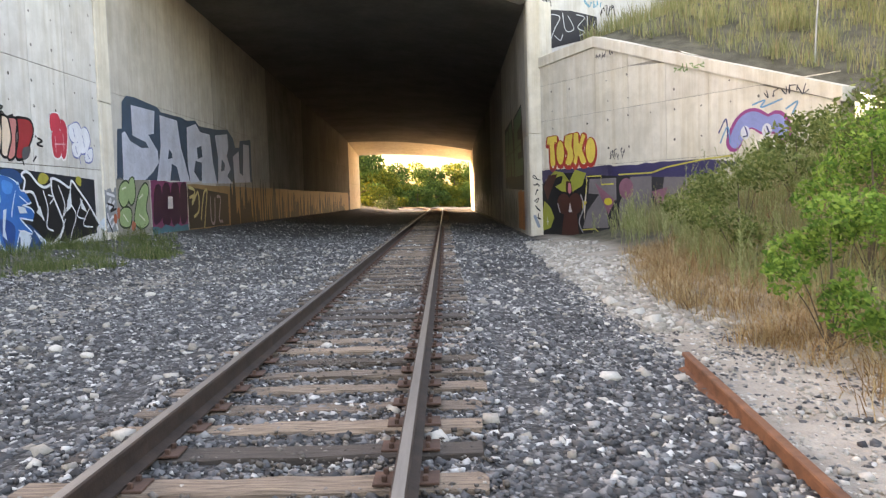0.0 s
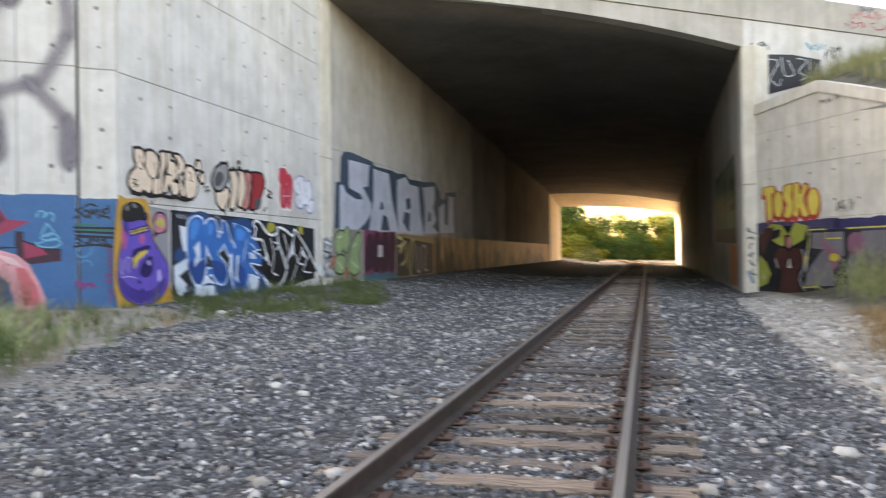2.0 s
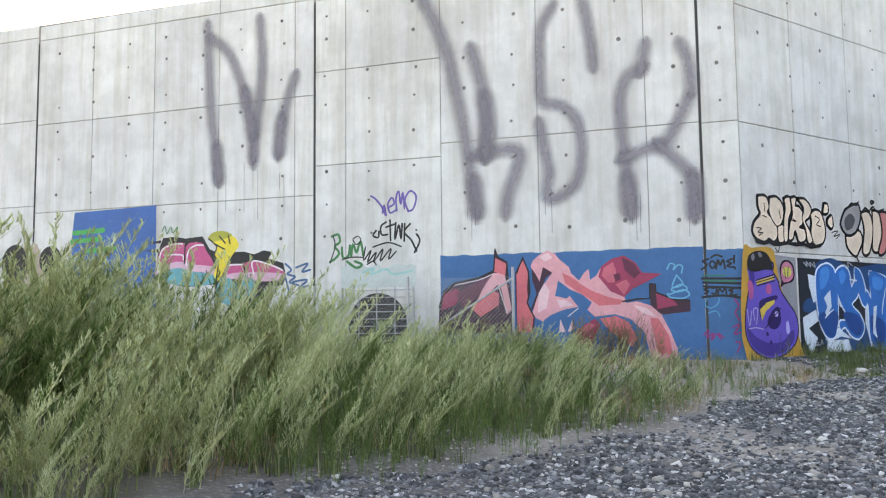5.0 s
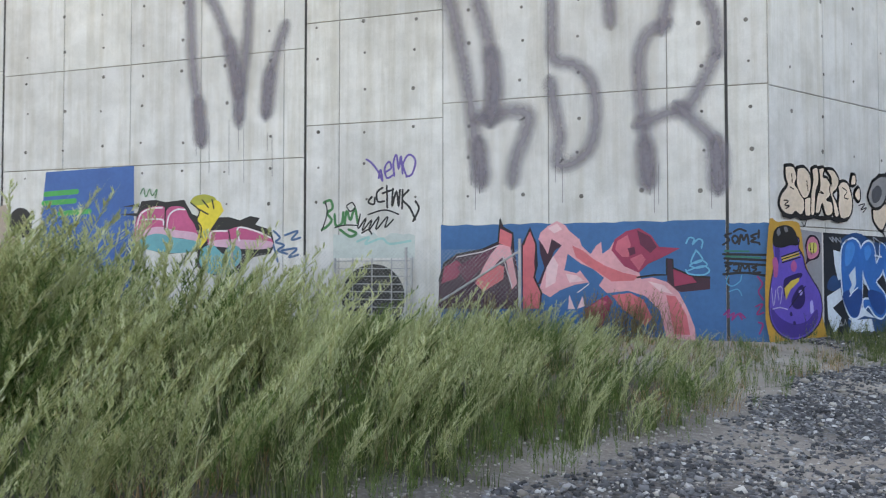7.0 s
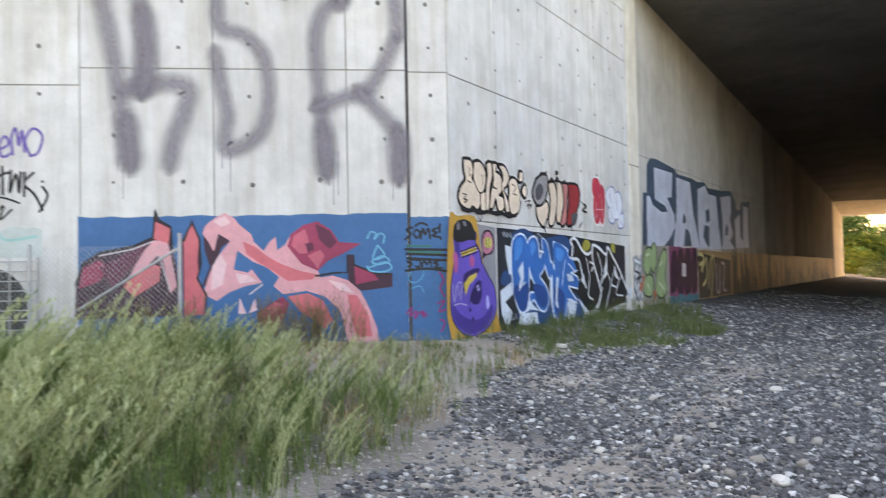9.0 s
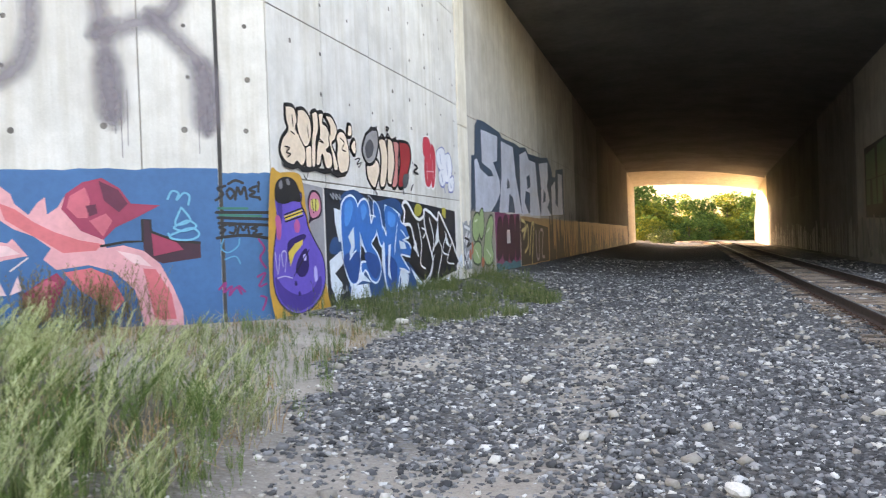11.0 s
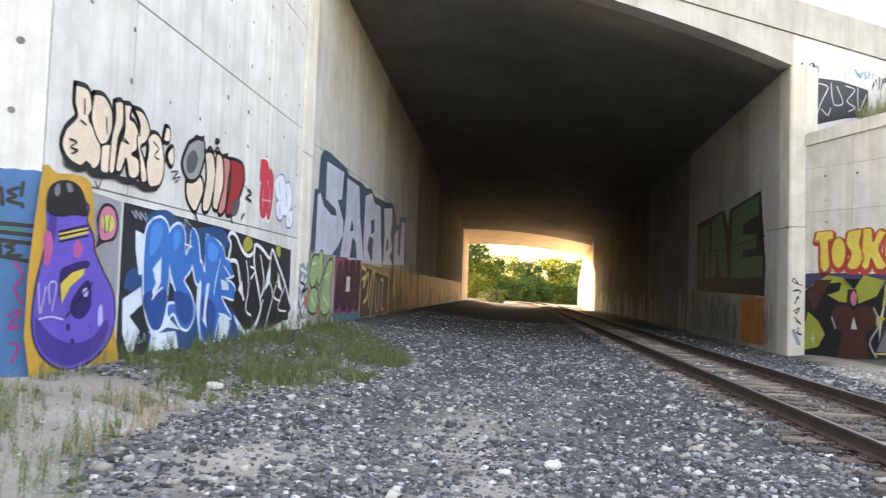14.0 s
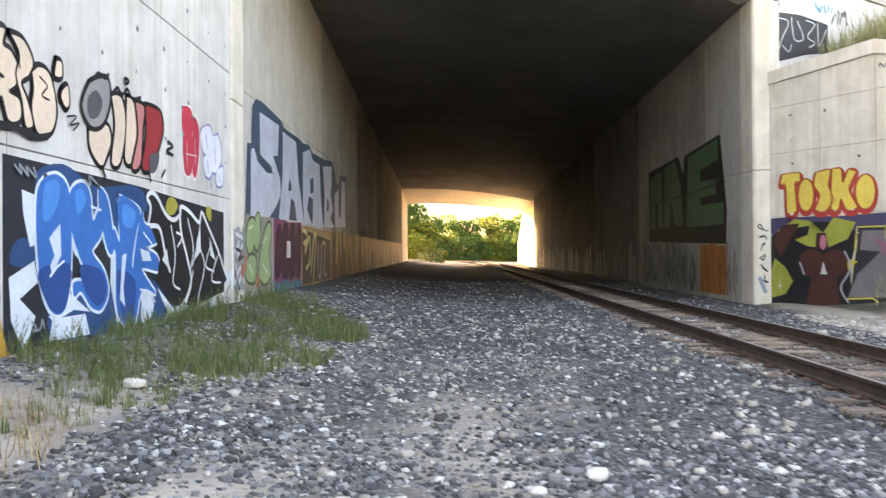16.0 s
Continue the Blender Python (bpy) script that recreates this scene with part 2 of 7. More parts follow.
def tube(bm, pts, r, sides=6):
    """A round bar along points; r a number or one a point."""
    rings = []
    for i, p in enumerate(pts):
        p = Vector(p)
        d = (Vector(pts[min(i + 1, len(pts) - 1)]) - Vector(pts[max(i - 1, 0)])).normalized()
        a = d.orthogonal().normalized()
        c = d.cross(a)
        ri = r[i] if isinstance(r, (list, tuple)) else r
        rings.append([bm.verts.new(p + ri * (math.cos(t) * a + math.sin(t) * c)) for t in [2 * math.pi * k / sides for k in range(sides)]])
    for A, B in zip(rings, rings[1:]):
        for k in range(sides):
            bm.faces.new((A[k], A[(k + 1) % sides], B[(k + 1) % sides], B[k]))
    bm.faces.new(rings[0][::-1])
    bm.faces.new(rings[-1])
    return bm


class Face:
    """A wall's face: s metres along it from an origin, z up, out metres proud of it."""

    def __init__(self, origin, along, outward):
        self.o, self.a, self.n = Vector((*origin, 0)), Vector((*along, 0)).normalized(), Vector((*outward, 0)).normalized()

    def at(self, s, z, out=0.0):
        return self.o + self.a * s + self.n * out + Vector((0, 0, z))

    def matrix(self):
        m = Matrix((self.a, self.n, Vector((0, 0, 1)))).transposed().to_4x4()
        m.translation = self.o
        return m


A40 = radians(37.5)
LEFT = Face((-10.44, 14.03), (0, 1), (1, 0))                      # abutment side wall, along the track
WING = Face((-10.44, 14.03), (-math.cos(A40), -math.sin(A40)), (math.sin(A40), -math.cos(A40)))
TUN = Face((-10.342, 0), (-0.0035, 1), (1, 0.0035))          # tunnel wall, opening slightly away from the track
RIGHT = Face((3.5, 0), (0, 1), (-1, 0))
RW = Face((3.95, 32.23), (0.478, -0.878), (-0.878, -0.478))
FAS = Face((-10.44, 24.5), (13.94, 7.76), (7.76, -13.94))


def soffit_z(u, y):
    """The tunnel's ceiling: a shallow arch across, falling towards the far end."""
    v = max(0.0, y - 24.5 - 0.5 * max(0.0, u))
    drop = 1.9 * min(v, 62.0) / 62.0 + max(0.0, v - 62.0) * 0.085
    return 10.07 - 0.0072 * (u - 3.9) ** 2 - drop


def panel_wall(name, face, bays, top, thick, material, label, gap=0.02, depth=0.02, foot=-1.2):
    """A cast wall: a body with board-marked panels standing proud of its joints. top(s): the height of its upper edge."""
    root = empty(name, label, kind="structure")
    M = face.matrix()
    bm = bmesh.new()
    s0, s1 = bays[0][0][0], bays[-1][0][-1]
    n = 24
    lo, hi = [], []
    for i in range(n + 1):
        s = s0 + (s1 - s0) * i / n
        for y in (-depth, -thick):
            lo.append(bm.verts.new((s, y, foot)))
            hi.append(bm.verts.new((s, y, top(s))))
    for i in range(n):
        a, b = 2 * i, 2 * i + 2
        bm.faces.new((lo[a], lo[b], hi[b], hi[a]))
        bm.faces.new((lo[b + 1], lo[a + 1], hi[a + 1], hi[b + 1]))
        bm.faces.new((hi[a], hi[b], hi[b + 1], hi[a + 1]))
    bm.faces.new((lo[0], hi[0], hi[1], lo[1]))
    bm.faces.new((lo[-2], lo[-1], hi[-1], hi[-2]))
    bmesh.ops.recalc_face_normals(bm, faces=bm.faces)
    bmesh.ops.transform(bm, matrix=M, verts=bm.verts)
    part("wall_body", bm, CONCRETE_JOINT, root)
    g = gap / 2
    spans = [(a, b, c, d) for se, ze in bays for a, b in zip(se, se[1:]) for c, d in zip(ze, ze[1:])]
    for a, b, c, d in spans:
        ta, tb = min(d, top(a) - 0.002), min(d, top(b) - 0.002)
        if ta <= c + 0.05 and tb <= c + 0.05:
            continue
        ta, tb = max(ta, c + 0.03), max(tb, c + 0.03)
        bm = bmesh.new()
        q = [(a + g, c + g), (b - g, c + g), (b - g, tb - g), (a + g, ta - g)]
        e = 0.006
        q2 = [(a + g + e, c + g + e), (b - g - e, c + g + e), (b - g - e, tb - g - e), (a + g + e, ta - g - e)]
        back = [bm.verts.new((s, -depth - 0.002, z)) for s, z in q]
        mid = [bm.verts.new((s, -0.004, z)) for s, z in q]
        front = [bm.verts.new((s, 0, z)) for s, z in q2]
        bm.faces.new(front)
        for i in range(4):
            j = (i + 1) % 4
            bm.faces.new((back[i], back[j], mid[j], mid[i]))
            bm.faces.new((mid[i], mid[j], front[j], front[i]))
        bmesh.ops.recalc_face_normals(bm, faces=bm.faces)
        bmesh.ops.transform(bm, matrix=M, verts=bm.verts)
        part("panel", bm, material, root)
    return root

# ---- the bridge and its walls ----
def spaced(a, b, step):
    n = max(1, round((b - a) / step))
    return [a + (b - a) * i / n for i in range(n + 1)]


wall_left = panel_wall("wall_left", LEFT, [([0, 1.87, 4.05, 6.3, 8.2, 10.27], [-1.2, 2.42, 5.04, 7.5, 9.0, 12.5])], lambda s: 9.25 + 0.055 * s, 0.9, CONCRETE, "pale cast concrete abutment wall with stained form joints")
wall_wing = panel_wall("wall_wing_left", WING, [([0.012, 0.73], [-1.2, 5.07, 8.85, 9.3]), ([0.77, 1.83, 4.14, 6.38], [-1.2, 5.1, 8.85, 9.3]), ([6.38, 8.77, 9.58], [-1.2, 4.8, 7.1, 8.9, 9.3]),
    ([9.62, 10.14, 12.31, 14.29, 16.29, 18.18], [-1.2, 4.1, 6.55, 8.95, 9.35]), ([18.22, 20.3, 22.4, 24.5, 26.6, 30], [-1.2, 4.3, 6.7, 9.05, 9.4])], lambda s: 9.26 + 0.008 * s, 0.8, CONCRETE, "pale cast concrete wing wall with dark expansion joints")
for s in (0.75, 9.6, 18.2):
    bm = bmesh.new()
    box(bm, (s - 0.024, -0.05, -1), (s + 0.024, 0.003, 8.86), WING.matrix())
    part("expansion_joint", bm, JOINT, wall_wing, "black expansion joint strip")


def prism(bm, pts, n0, n1):
    """A wall block with a plan outline pts and heights n0..n1."""
    lo = [bm.verts.new((x, y, n0)) for x, y in pts]
    hi = [bm.verts.new((x, y, n1)) for x, y in pts]
    bm.faces.new(lo[::-1])
    bm.faces.new(hi)
    for i in range(len(pts)):
        j = (i + 1) % len(pts)
        bm.faces.new((lo[i], lo[j], hi[j], hi[i]))
    bmesh.ops.recalc_face_normals(bm, faces=bm.faces)
    return bm


# pier strip where side wall and bridge meet
pier = empty("pier_left", "weathered concrete pier strip at the tunnel mouth", kind="structure")
for z0, z1 in ((-1.2, 4.5), (4.515, 9.9)):
    bm = bmesh.new()
    box(bm, (-11.4, 24.31, z0), (-10.395, 25.2, z1), bevel=0.02)
    part("pier_block", bm, CONCRETE_WARM, pier)

TUN_END_L, TUN_END_R = 101.0, 107.0
tun_top_l = lambda s: soffit_z(0.0, s) + 0.3
wall_tunnel_left = panel_wall("wall_tunnel_left", TUN, [([25.215, 30.9, 36.6], [-1.2, 4.9, 12])], tun_top_l, 0.9, CONCRETE_AGED_DIM, "streaked concrete wall just inside the tunnel mouth", gap=0.012)
wall_tunnel_right = panel_wall("wall_tunnel_right", RIGHT, [([33.3, 36.9], [-1.6, 3.75, 12])], lambda s: soffit_z(16.0, s) + 0.3, 0.9, CONCRETE_AGED_DIM, "streaked concrete wall just inside the tunnel mouth")
# stretches coloured darker with depth, imitating the daylight lost inward
for k, (y0, y1, mt) in enumerate(((36.92, 47.0, CONCRETE_TUNNEL), (47.02, 59.0, CONCRETE_SHADE), (59.02, 95.0, CONCRETE_DEEP_SHADE))):
    panel_wall("wall_tunnel_right_%d" % (k + 2), RIGHT, [(spaced(y0, y1, 6.0), [-1.6, 3.75, 12])], lambda s: soffit_z(16.0, s) + 0.3, 0.9, mt, "streaked concrete tunnel wall, darkened in steps for fading daylight", gap=0.008)
# end panels pale and warm: sun bounce at the far mouth put into colour
panel_wall("wall_tunnel_right_end", RIGHT, [([95.02, TUN_END_R], [-1.6, 3.75, 12])], lambda s: soffit_z(16.0, s) + 0.3, 0.9, CONCRETE_WARM, "far portal concrete wall, pale and warm in colour for sun bounce")

# same stepped darkening on the left, shade put into the wall colours
for k, (y0, y1, mt) in enumerate(((36.62, 48.0, CONCRETE_TUNNEL), (48.02, 60.0, CONCRETE_SHADE), (60.02, 89.5, CONCRETE_DEEP_SHADE))):
    panel_wall("wall_tunnel_left_%d" % (k + 2), TUN, [(spaced(y0, y1, 6.0), [-1.2, 4.9, 12])], tun_top_l, 0.9, mt, "streaked concrete tunnel wall, darkened in steps for fading daylight", gap=0.008)
# left end panels likewise coloured as lit by the far sun
panel_wall("wall_tunnel_left_end", TUN, [([89.52, 95, TUN_END_L], [-1.2, 3.2, 5.6, 12])], tun_top_l, 0.9, CONCRETE_WARM, "far portal concrete wall, pale and warm in colour for sun bounce")
# right mouth: rounded corner pier
pier_r = empty("pier_right", "pale concrete corner pier at the tunnel mouth", kind="structure")
for z0, z1 in ((-1.4, 3.73), (3.745, 9.04)):
    bm = bmesh.new()
    prism(bm, [(3.48, 32.32), (3.56, 32.26), (3.98, 32.20), (4.6, 32.9), (4.6, 33.29), (3.48, 33.29)], z0, z1)
    bmesh.ops.bevel(bm, geom=[e for e in bm.edges], offset=0.02, segments=1, affect="EDGES")
    part("pier_block", bm, CONCRETE_WARM, pier_r)

# ceiling
bm = bmesh.new()
rows = []
N, K = 28, 24
for i in range(N + 1):
    t = i / N
    ring = []
    for k in range(K + 1):
        u = 15.96 * k / K
        x = -10.44 - 0.3 + (14.44 * k / K)
        y = (24.5 + 0.4865 * u) + t * 75.5 + 0.25
        ring.append(bm.verts.new((x, y, soffit_z(u, y))))
    rows.append(ring)
up = [[bm.verts.new(v.co + Vector((0, 0, 0.5))) for v in r] for r in rows]
for A, B in zip(rows, rows[1:]):
    for k in range(K):
        f = bm.faces.new((A[k], A[k + 1], B[k + 1], B[k]))
        # last rows take the pale concrete, coloured as glowing from the sun outside
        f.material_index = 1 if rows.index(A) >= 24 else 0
for A, B in zip(up, up[1:]):
    for k in range(K):
        bm.faces.new((A[k], B[k], B[k + 1], A[k + 1]))
for r, s in ((rows[0], up[0]), (rows[-1], up[-1])):
    for k in range(K):
        bm.faces.new((r[k], s[k], s[k + 1], r[k + 1]))
bmesh.ops.recalc_face_normals(bm, faces=bm.faces)
ceiling = link("ceiling", bm, [CONCRETE_SOFFIT, CONCRETE_WARM], None, "dark concrete tunnel ceiling, shallow arch, far end pale", "structure", True)


def fascia_strip(name, parent, s0, s1, lower, upper, y0, y1, material, label="", n=20):
    bm = bmesh.new()
    cols = []
    for i in range(n + 1):
        s = s0 + (s1 - s0) * i / n
        cols.append([bm.verts.new((s, y, z)) for y, z in ((y0, lower(s)), (y1, lower(s)), (y1, upper(s)), (y0, upper(s)))])
    for A, B in zip(cols, cols[1:]):
        for k in range(4):
            bm.faces.new((A[k], A[(k + 1) % 4], B[(k + 1) % 4], B[k]))
    bm.faces.new(cols[0])
    bm.faces.new(cols[-1][::-1])
    bmesh.ops.recalc_face_normals(bm, faces=bm.faces)
    bmesh.ops.transform(bm, matrix=FAS.matrix(), verts=bm.verts)
    return part(name, bm, material, parent, label)


arch = lambda s: 10.07 - 0.0072 * (s - 3.9) ** 2
band = lambda s: 10.9 - 0.052 * s
fascia = empty("bridge_fascia", "pale concrete bridge edge beam over the tunnel mouth", kind="structure")
fascia_strip("edge_beam", fascia, -0.6, 16.05, arch, band, -0.6, 0.0, CONCRETE_AGED_DIM)
fascia_strip("parapet", fascia, -0.6, 24.4, lambda s: band(s) + 0.02, lambda s: band(s) + 1.15, -0.6, 0.06, CONCRETE_AGED_DIM)
fascia_strip("edge_beam", fascia, 16.06, 16.54, lambda s: 9.05, band, -0.3, -0.005, CONCRETE, n=2)
fascia_strip("edge_beam", fascia, 16.55, 24.4, lambda s: 4.0, band, -0.6, -0.005, CONCRETE)
fascia_strip("parapet", fascia, 24.41, 34, lambda s: 8.0, lambda s: 10.4 - 0.1 * (s - 24.4), -0.8, -0.12, CONCRETE_AGED_DIM)
# deck over everything
bm = bmesh.new()
deck = []
for s, y in ((-0.5, -0.3), (24.2, -0.3), (24.2, -74), (-0.5, -74)):
    p = FAS.at(s, 0, y)
    deck.append((p.x, p.y))
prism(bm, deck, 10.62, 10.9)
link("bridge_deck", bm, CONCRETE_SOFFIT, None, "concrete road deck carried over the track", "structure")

# right wing wall with coping
def rw_top(s):
    return 6.35 + 0.063 * s if s < 3.45 else 6.57 - 0.318 * (s - 3.45)


wall_wing_right = panel_wall("wall_wing_right", RW, [([0.04, 1.75, 3.45, 5.2, 7.0, 8.8, 10.7, 13.2], [-1.6, 2.3, 4.2, 5.6, 8])], rw_top, 0.6, CONCRETE_WARM, "cream concrete wing wall with a sloping top", gap=0.012)
bm = bmesh.new()
for sgm in ((0.03, 3.45), (3.45, 13.3)):
    q = []
    for s in sgm:
        z = rw_top(s - 1e-4)
        q.append([bm.verts.new((s, y, zz)) for y, zz in ((-0.66, z), (0.06, z), (0.06, z + 0.38), (-0.66, z + 0.38))])
    for k in range(4):
        bm.faces.new((q[0][k], q[0][(k + 1) % 4], q[1][(k + 1) % 4], q[1][k]))
    bm.faces.new(q[0])
    bm.faces.new(q[1][::-1])
bmesh.ops.remove_doubles(bm, verts=bm.verts, dist=0.001)
bmesh.ops.recalc_face_normals(bm, faces=bm.faces)
bmesh.ops.transform(bm, matrix=RW.matrix(), verts=bm.verts)
part("coping", bm, CONCRETE_WARM, wall_wing_right, "cream concrete coping")

# far right retaining wall in the sun
panel_wall("wall_far_right", Face((3.5, TUN_END_R), (0.05, 1), (-1, 0.05)), [(spaced(0.1, 20, 5), [-1.6, 12])], lambda s: 6.6 - 0.2 * s, 0.6, CONCRETE_WARM, "sunlit concrete retaining wall beyond the tunnel")


# ---- ground ----
def lerp(x, pts):
    for (a, u), (b, v) in zip(pts, pts[1:]):
        if x <= b:
            k = min(1, max(0, (x - a) / (b - a)))
            k = k * k * (3 - 2 * k)
            return u + (v - u) * k
    return pts[-1][1]


def ground_z(x, y):
    z = lerp(x, [(-60, 0.5), (-16, 0.3), (-10.4, 0.26), (-8.4, -0.02), (-6.0, -0.24), (-2.6, -0.27), (-2.3, -0.225), (0.25, -0.225), (0.6, -0.27), (1.7, -0.36), (2.6, -0.42), (3.6, -0.4)])
    if x > 3.4:
        z += lerp(x, [(3.4, 0), (4.6, 0.12), (9.5, 2.3), (14, 4.6), (30, 11)]) * lerp(y, [(18, 1.0), (32, 0.75), (34, 0.0)])
    if y > 108:
        z += lerp(abs(x + 2), [(9, 0), (40, 3.5)]) * lerp(y, [(108, 0), (130, 1)])
    z += 0.05 * noise.noise((x * 0.7, y * 0.7, 0)) + 0.02 * noise.noise((x * 3, y * 3, 4))
    return z


def edge_left(y):
    """Where the weeds end and the ballast begins."""
    return lerp(y, [(-10, -6.5), (4, -6.75), (6.5, -7.05), (8.5, -7.35), (10, -7.75), (12.5, -8.55), (15, -8.3), (17, -7.5), (21.6, -7.3), (26, -8.6), (30, -9.6), (40, -10.4)])


def edge_right(y):
    return lerp(y, [(-10, 1.6), (4, 1.75), (8, 2.1), (13, 2.0), (24, 2.7), (32, 3.4)])


xs = sorted(set([-400, -250, -160, -110, -80, -60, -45, -35] + [round(-28 + 0.4 * i, 2) for i in range(131)] + [28, 35, 50, 75, 110, 160, 250, 400]))
ys = sorted(set([-400, -200, -100, -60, -40, -25, -15] + [round(-10 + 0.4 * i, 2) for i in range(116)] + [round(37 + 1.5 * i, 2) for i in range(75)] + [160, 190, 240, 320, 450, 700]))
gv = [(x, y, ground_z(x, y)) for y in ys for x in xs]
nx = len(xs)
gf = [(j * nx + i, j * nx + i + 1, (j + 1) * nx + i + 1, (j + 1) * nx + i) for j in range(len(ys) - 1) for i in range(nx - 1)]
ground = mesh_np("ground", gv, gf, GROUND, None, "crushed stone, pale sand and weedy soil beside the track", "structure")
ca = ground.data.color_attributes.new("kind", "FLOAT_COLOR", "POINT")
cols = []
for x, y, z in gv:
    w = 0.6 * noise.noise((x * 0.9, y * 0.9, 7)) + 0.3 * noise.noise((x * 3.1, y * 3.1, 2))
    el, er = edge_left(y) + w * 0.6, edge_right(y) + w * 0.5
    sand = max(0.0, min(1.0, (x - er) / 0.5))
    sand = max(sand, max(0.0, min(1.0, (el + 0.5 - x) / 0.8)) * (1 if y < 24 else 0) * lerp(y, [(4, 0.3), (8, 0.5), (10, 0.95), (14, 0.95), (17, 0.6), (22, 0.3)]))
    dusty = max(0.0, min(1.0, 1.2 * noise.noise((x * 0.8, y * 0.45, 11)) + 0.45)) * lerp(x, [(-8, 0.95), (-5.2, 0.8), (-3.6, 0.0)]) * lerp(y, [(3, 0.3), (7, 1), (15, 1), (20, 0)])
    sand = max(sand, dusty)
    soil = max(0.0, min(1.0, (el - 0.3 - x) / 0.6)) * lerp(y, [(8.5, 1), (10, 0.2), (13.5, 0.15), (15.5, 0.35)])
    soil = max(soil, max(0.0, min(1.0, (x - 4.4 - w) / 0.8)) if y < 33 else 0.0)
    if y > 108:
        sand = max(sand, min(1, (y - 108) / 4) * 0.8)
        soil = max(soil, max(0.0, min(1.0, (abs(x + 2) - 6 - 3 * w) / 3)))
    cols += [sand, soil, 0, 1]
ca.data.foreach_set("color", cols)
for p in ground.data.polygons:
    p.use_smooth = True

# banks behind the wing walls
def bank(name, face, s0, s1, top_at, back, rise, cap, label):
    bm = bmesh.new()
    rows = []
    for i in range(31):
        s = s0 + (s1 - s0) * i / 30
        r = []
        for j in range(15):
            d = 0.3 + back * (j / 14) ** 1.3
            p = face.at(s, 0, -d)
            z = min(cap(s), top_at(s) - 0.12 + rise * d) + 0.18 * noise.noise((p.x * 0.4, p.y * 0.4, 3))
            r.append(bm.verts.new((p.x, p.y, z)))
        rows.append(r)
    for A, B in zip(rows, rows[1:]):
        for a, b, c, d in zip(A, A[1:], B[1:], B):
            bm.faces.new((a, b, c, d))
    bmesh.ops.recalc_face_normals(bm, faces=bm.faces)
    ob = link(name, bm, GROUND, None, label, "structure", True)
    at = ob.data.color_attributes.new("kind", "FLOAT_COLOR", "POINT")
    at.data.foreach_set("color", [0.6, 1.0, 0, 1] * len(ob.data.vertices))
    return ob


hill = bank("ground_hillside", RW, 0.3, 26, lambda s: rw_top(s) + 0.36, 34, 0.36, lambda s: 10.4 - 0.02 * s, "grassy hillside above the wing wall")
bank("ground_embankment", WING, -1, 30, lambda s: 9.1, 30, 0.05, lambda s: 10.5, "grassy road embankment behind the wing wall")

bm = bmesh.new()
prism(bm, [(-11.35, 14.9), (-11.35, 101), (-60, 101), (-60, 40), (-14, 13.4)], -0.5, 9.3)
fill = link("ground_road_fill", bm, GROUND, None, "earth fill behind the abutment wall", "structure")
fk = fill.data.color_attributes.new("kind", "FLOAT_COLOR", "POINT")
fk.data.foreach_set("color", [0.6, 1.0, 0, 1] * len(fill.data.vertices))

# ---- track ----
def rail_profile():
    w, f, h = 0.036, 0.07, 0.168
    return [(-f, -h), (f, -h), (f, -h + 0.012), (0.012, -h + 0.032), (0.01, -0.045), (w, -0.034), (w, -0.008), (w - 0.008, 0), (-w + 0.008, 0), (-w, -0.008), (-w, -0.034), (-0.01, -0.045), (-0.012, -h + 0.032), (-f, -h + 0.012)]


def rail_mesh(bm, path):
    prof = rail_profile()
    rings = []
    for i, (x, y, z) in enumerate(path):
        a, b = path[max(i - 1, 0)], path[min(i + 1, len(path) - 1)]
        d = Vector((b[0] - a[0], b[1] - a[1], b[2] - a[2])).normalized()
        side = Vector((d.y, -d.x, 0)).normalized()
        up = side.cross(d)
        rings.append([bm.verts.new(Vector((x, y, z)) + side * p + up * q) for p, q in prof])
    n = len(prof)
    for A, B in zip(rings, rings[1:]):
        for k in range(n):
            f = bm.faces.new((A[k], A[(k + 1) % n], B[(k + 1) % n], B[k]))
            f.material_index = 1 if k == 7 else 0
    bm.faces.new(rings[0][::-1])
    bm.faces.new(rings[-1])
    bmesh.ops.recalc_face_normals(bm, faces=bm.faces)
    return bm


def track_x(y):
    """The line's middle: straight through the tunnel, then bending left."""
    return -0.98 - (0.0045 * max(0.0, y - 92) ** 2)


track = empty("railway_track", "single railway track of rusty rails on weathered wooden ties", "railway track")
ty = [-6 + 0.75 * i for i in range(195)]
for off in (-0.753, 0.753):
    bm = rail_mesh(bmesh.new(), [(track_x(y) + off, y, 0) for y in ty])
    part("rail", bm, [RAIL_SIDE, RAIL_TOP], track, "brown rusty rail with a polished top")
rt = random.Random(4)
tie_meshes = []
for i in range(6):
    bm = bmesh.new()
    box(bm, (-1.22, -0.115, -0.16), (1.22, 0.115, 0.0), bevel=0.012)
    bmesh.ops.subdivide_edges(bm, edges=[e for e in bm.edges if e.calc_length() > 1], cuts=8)
    for v in bm.verts:
        v.co += Vector((rt.uniform(-0.02, 0.02) if abs(v.co.x) > 1.1 else 0, rt.uniform(-0.01, 0.01), rt.uniform(-0.012, 0.003)))
    me = bpy.data.meshes.new("tie")
    bm.to_mesh(me)
    bm.free()
    me.materials.append(WOOD if i < 4 else WOOD_DARK)
    tie_meshes.append(me)
bm = bmesh.new()
box(bm, (-0.17, -0.095, 0), (0.17, 0.095, 0.016), bevel=0.004)
for sx in (-0.11, 0.1):
    for sy in (-0.055, 0.06):
        box(bm, (sx - 0.014, sy - 0.014, 0.012), (sx + 0.014, sy + 0.014, 0.045), bevel=0.004)
plate_me = bpy.data.meshes.new("tie_plate")
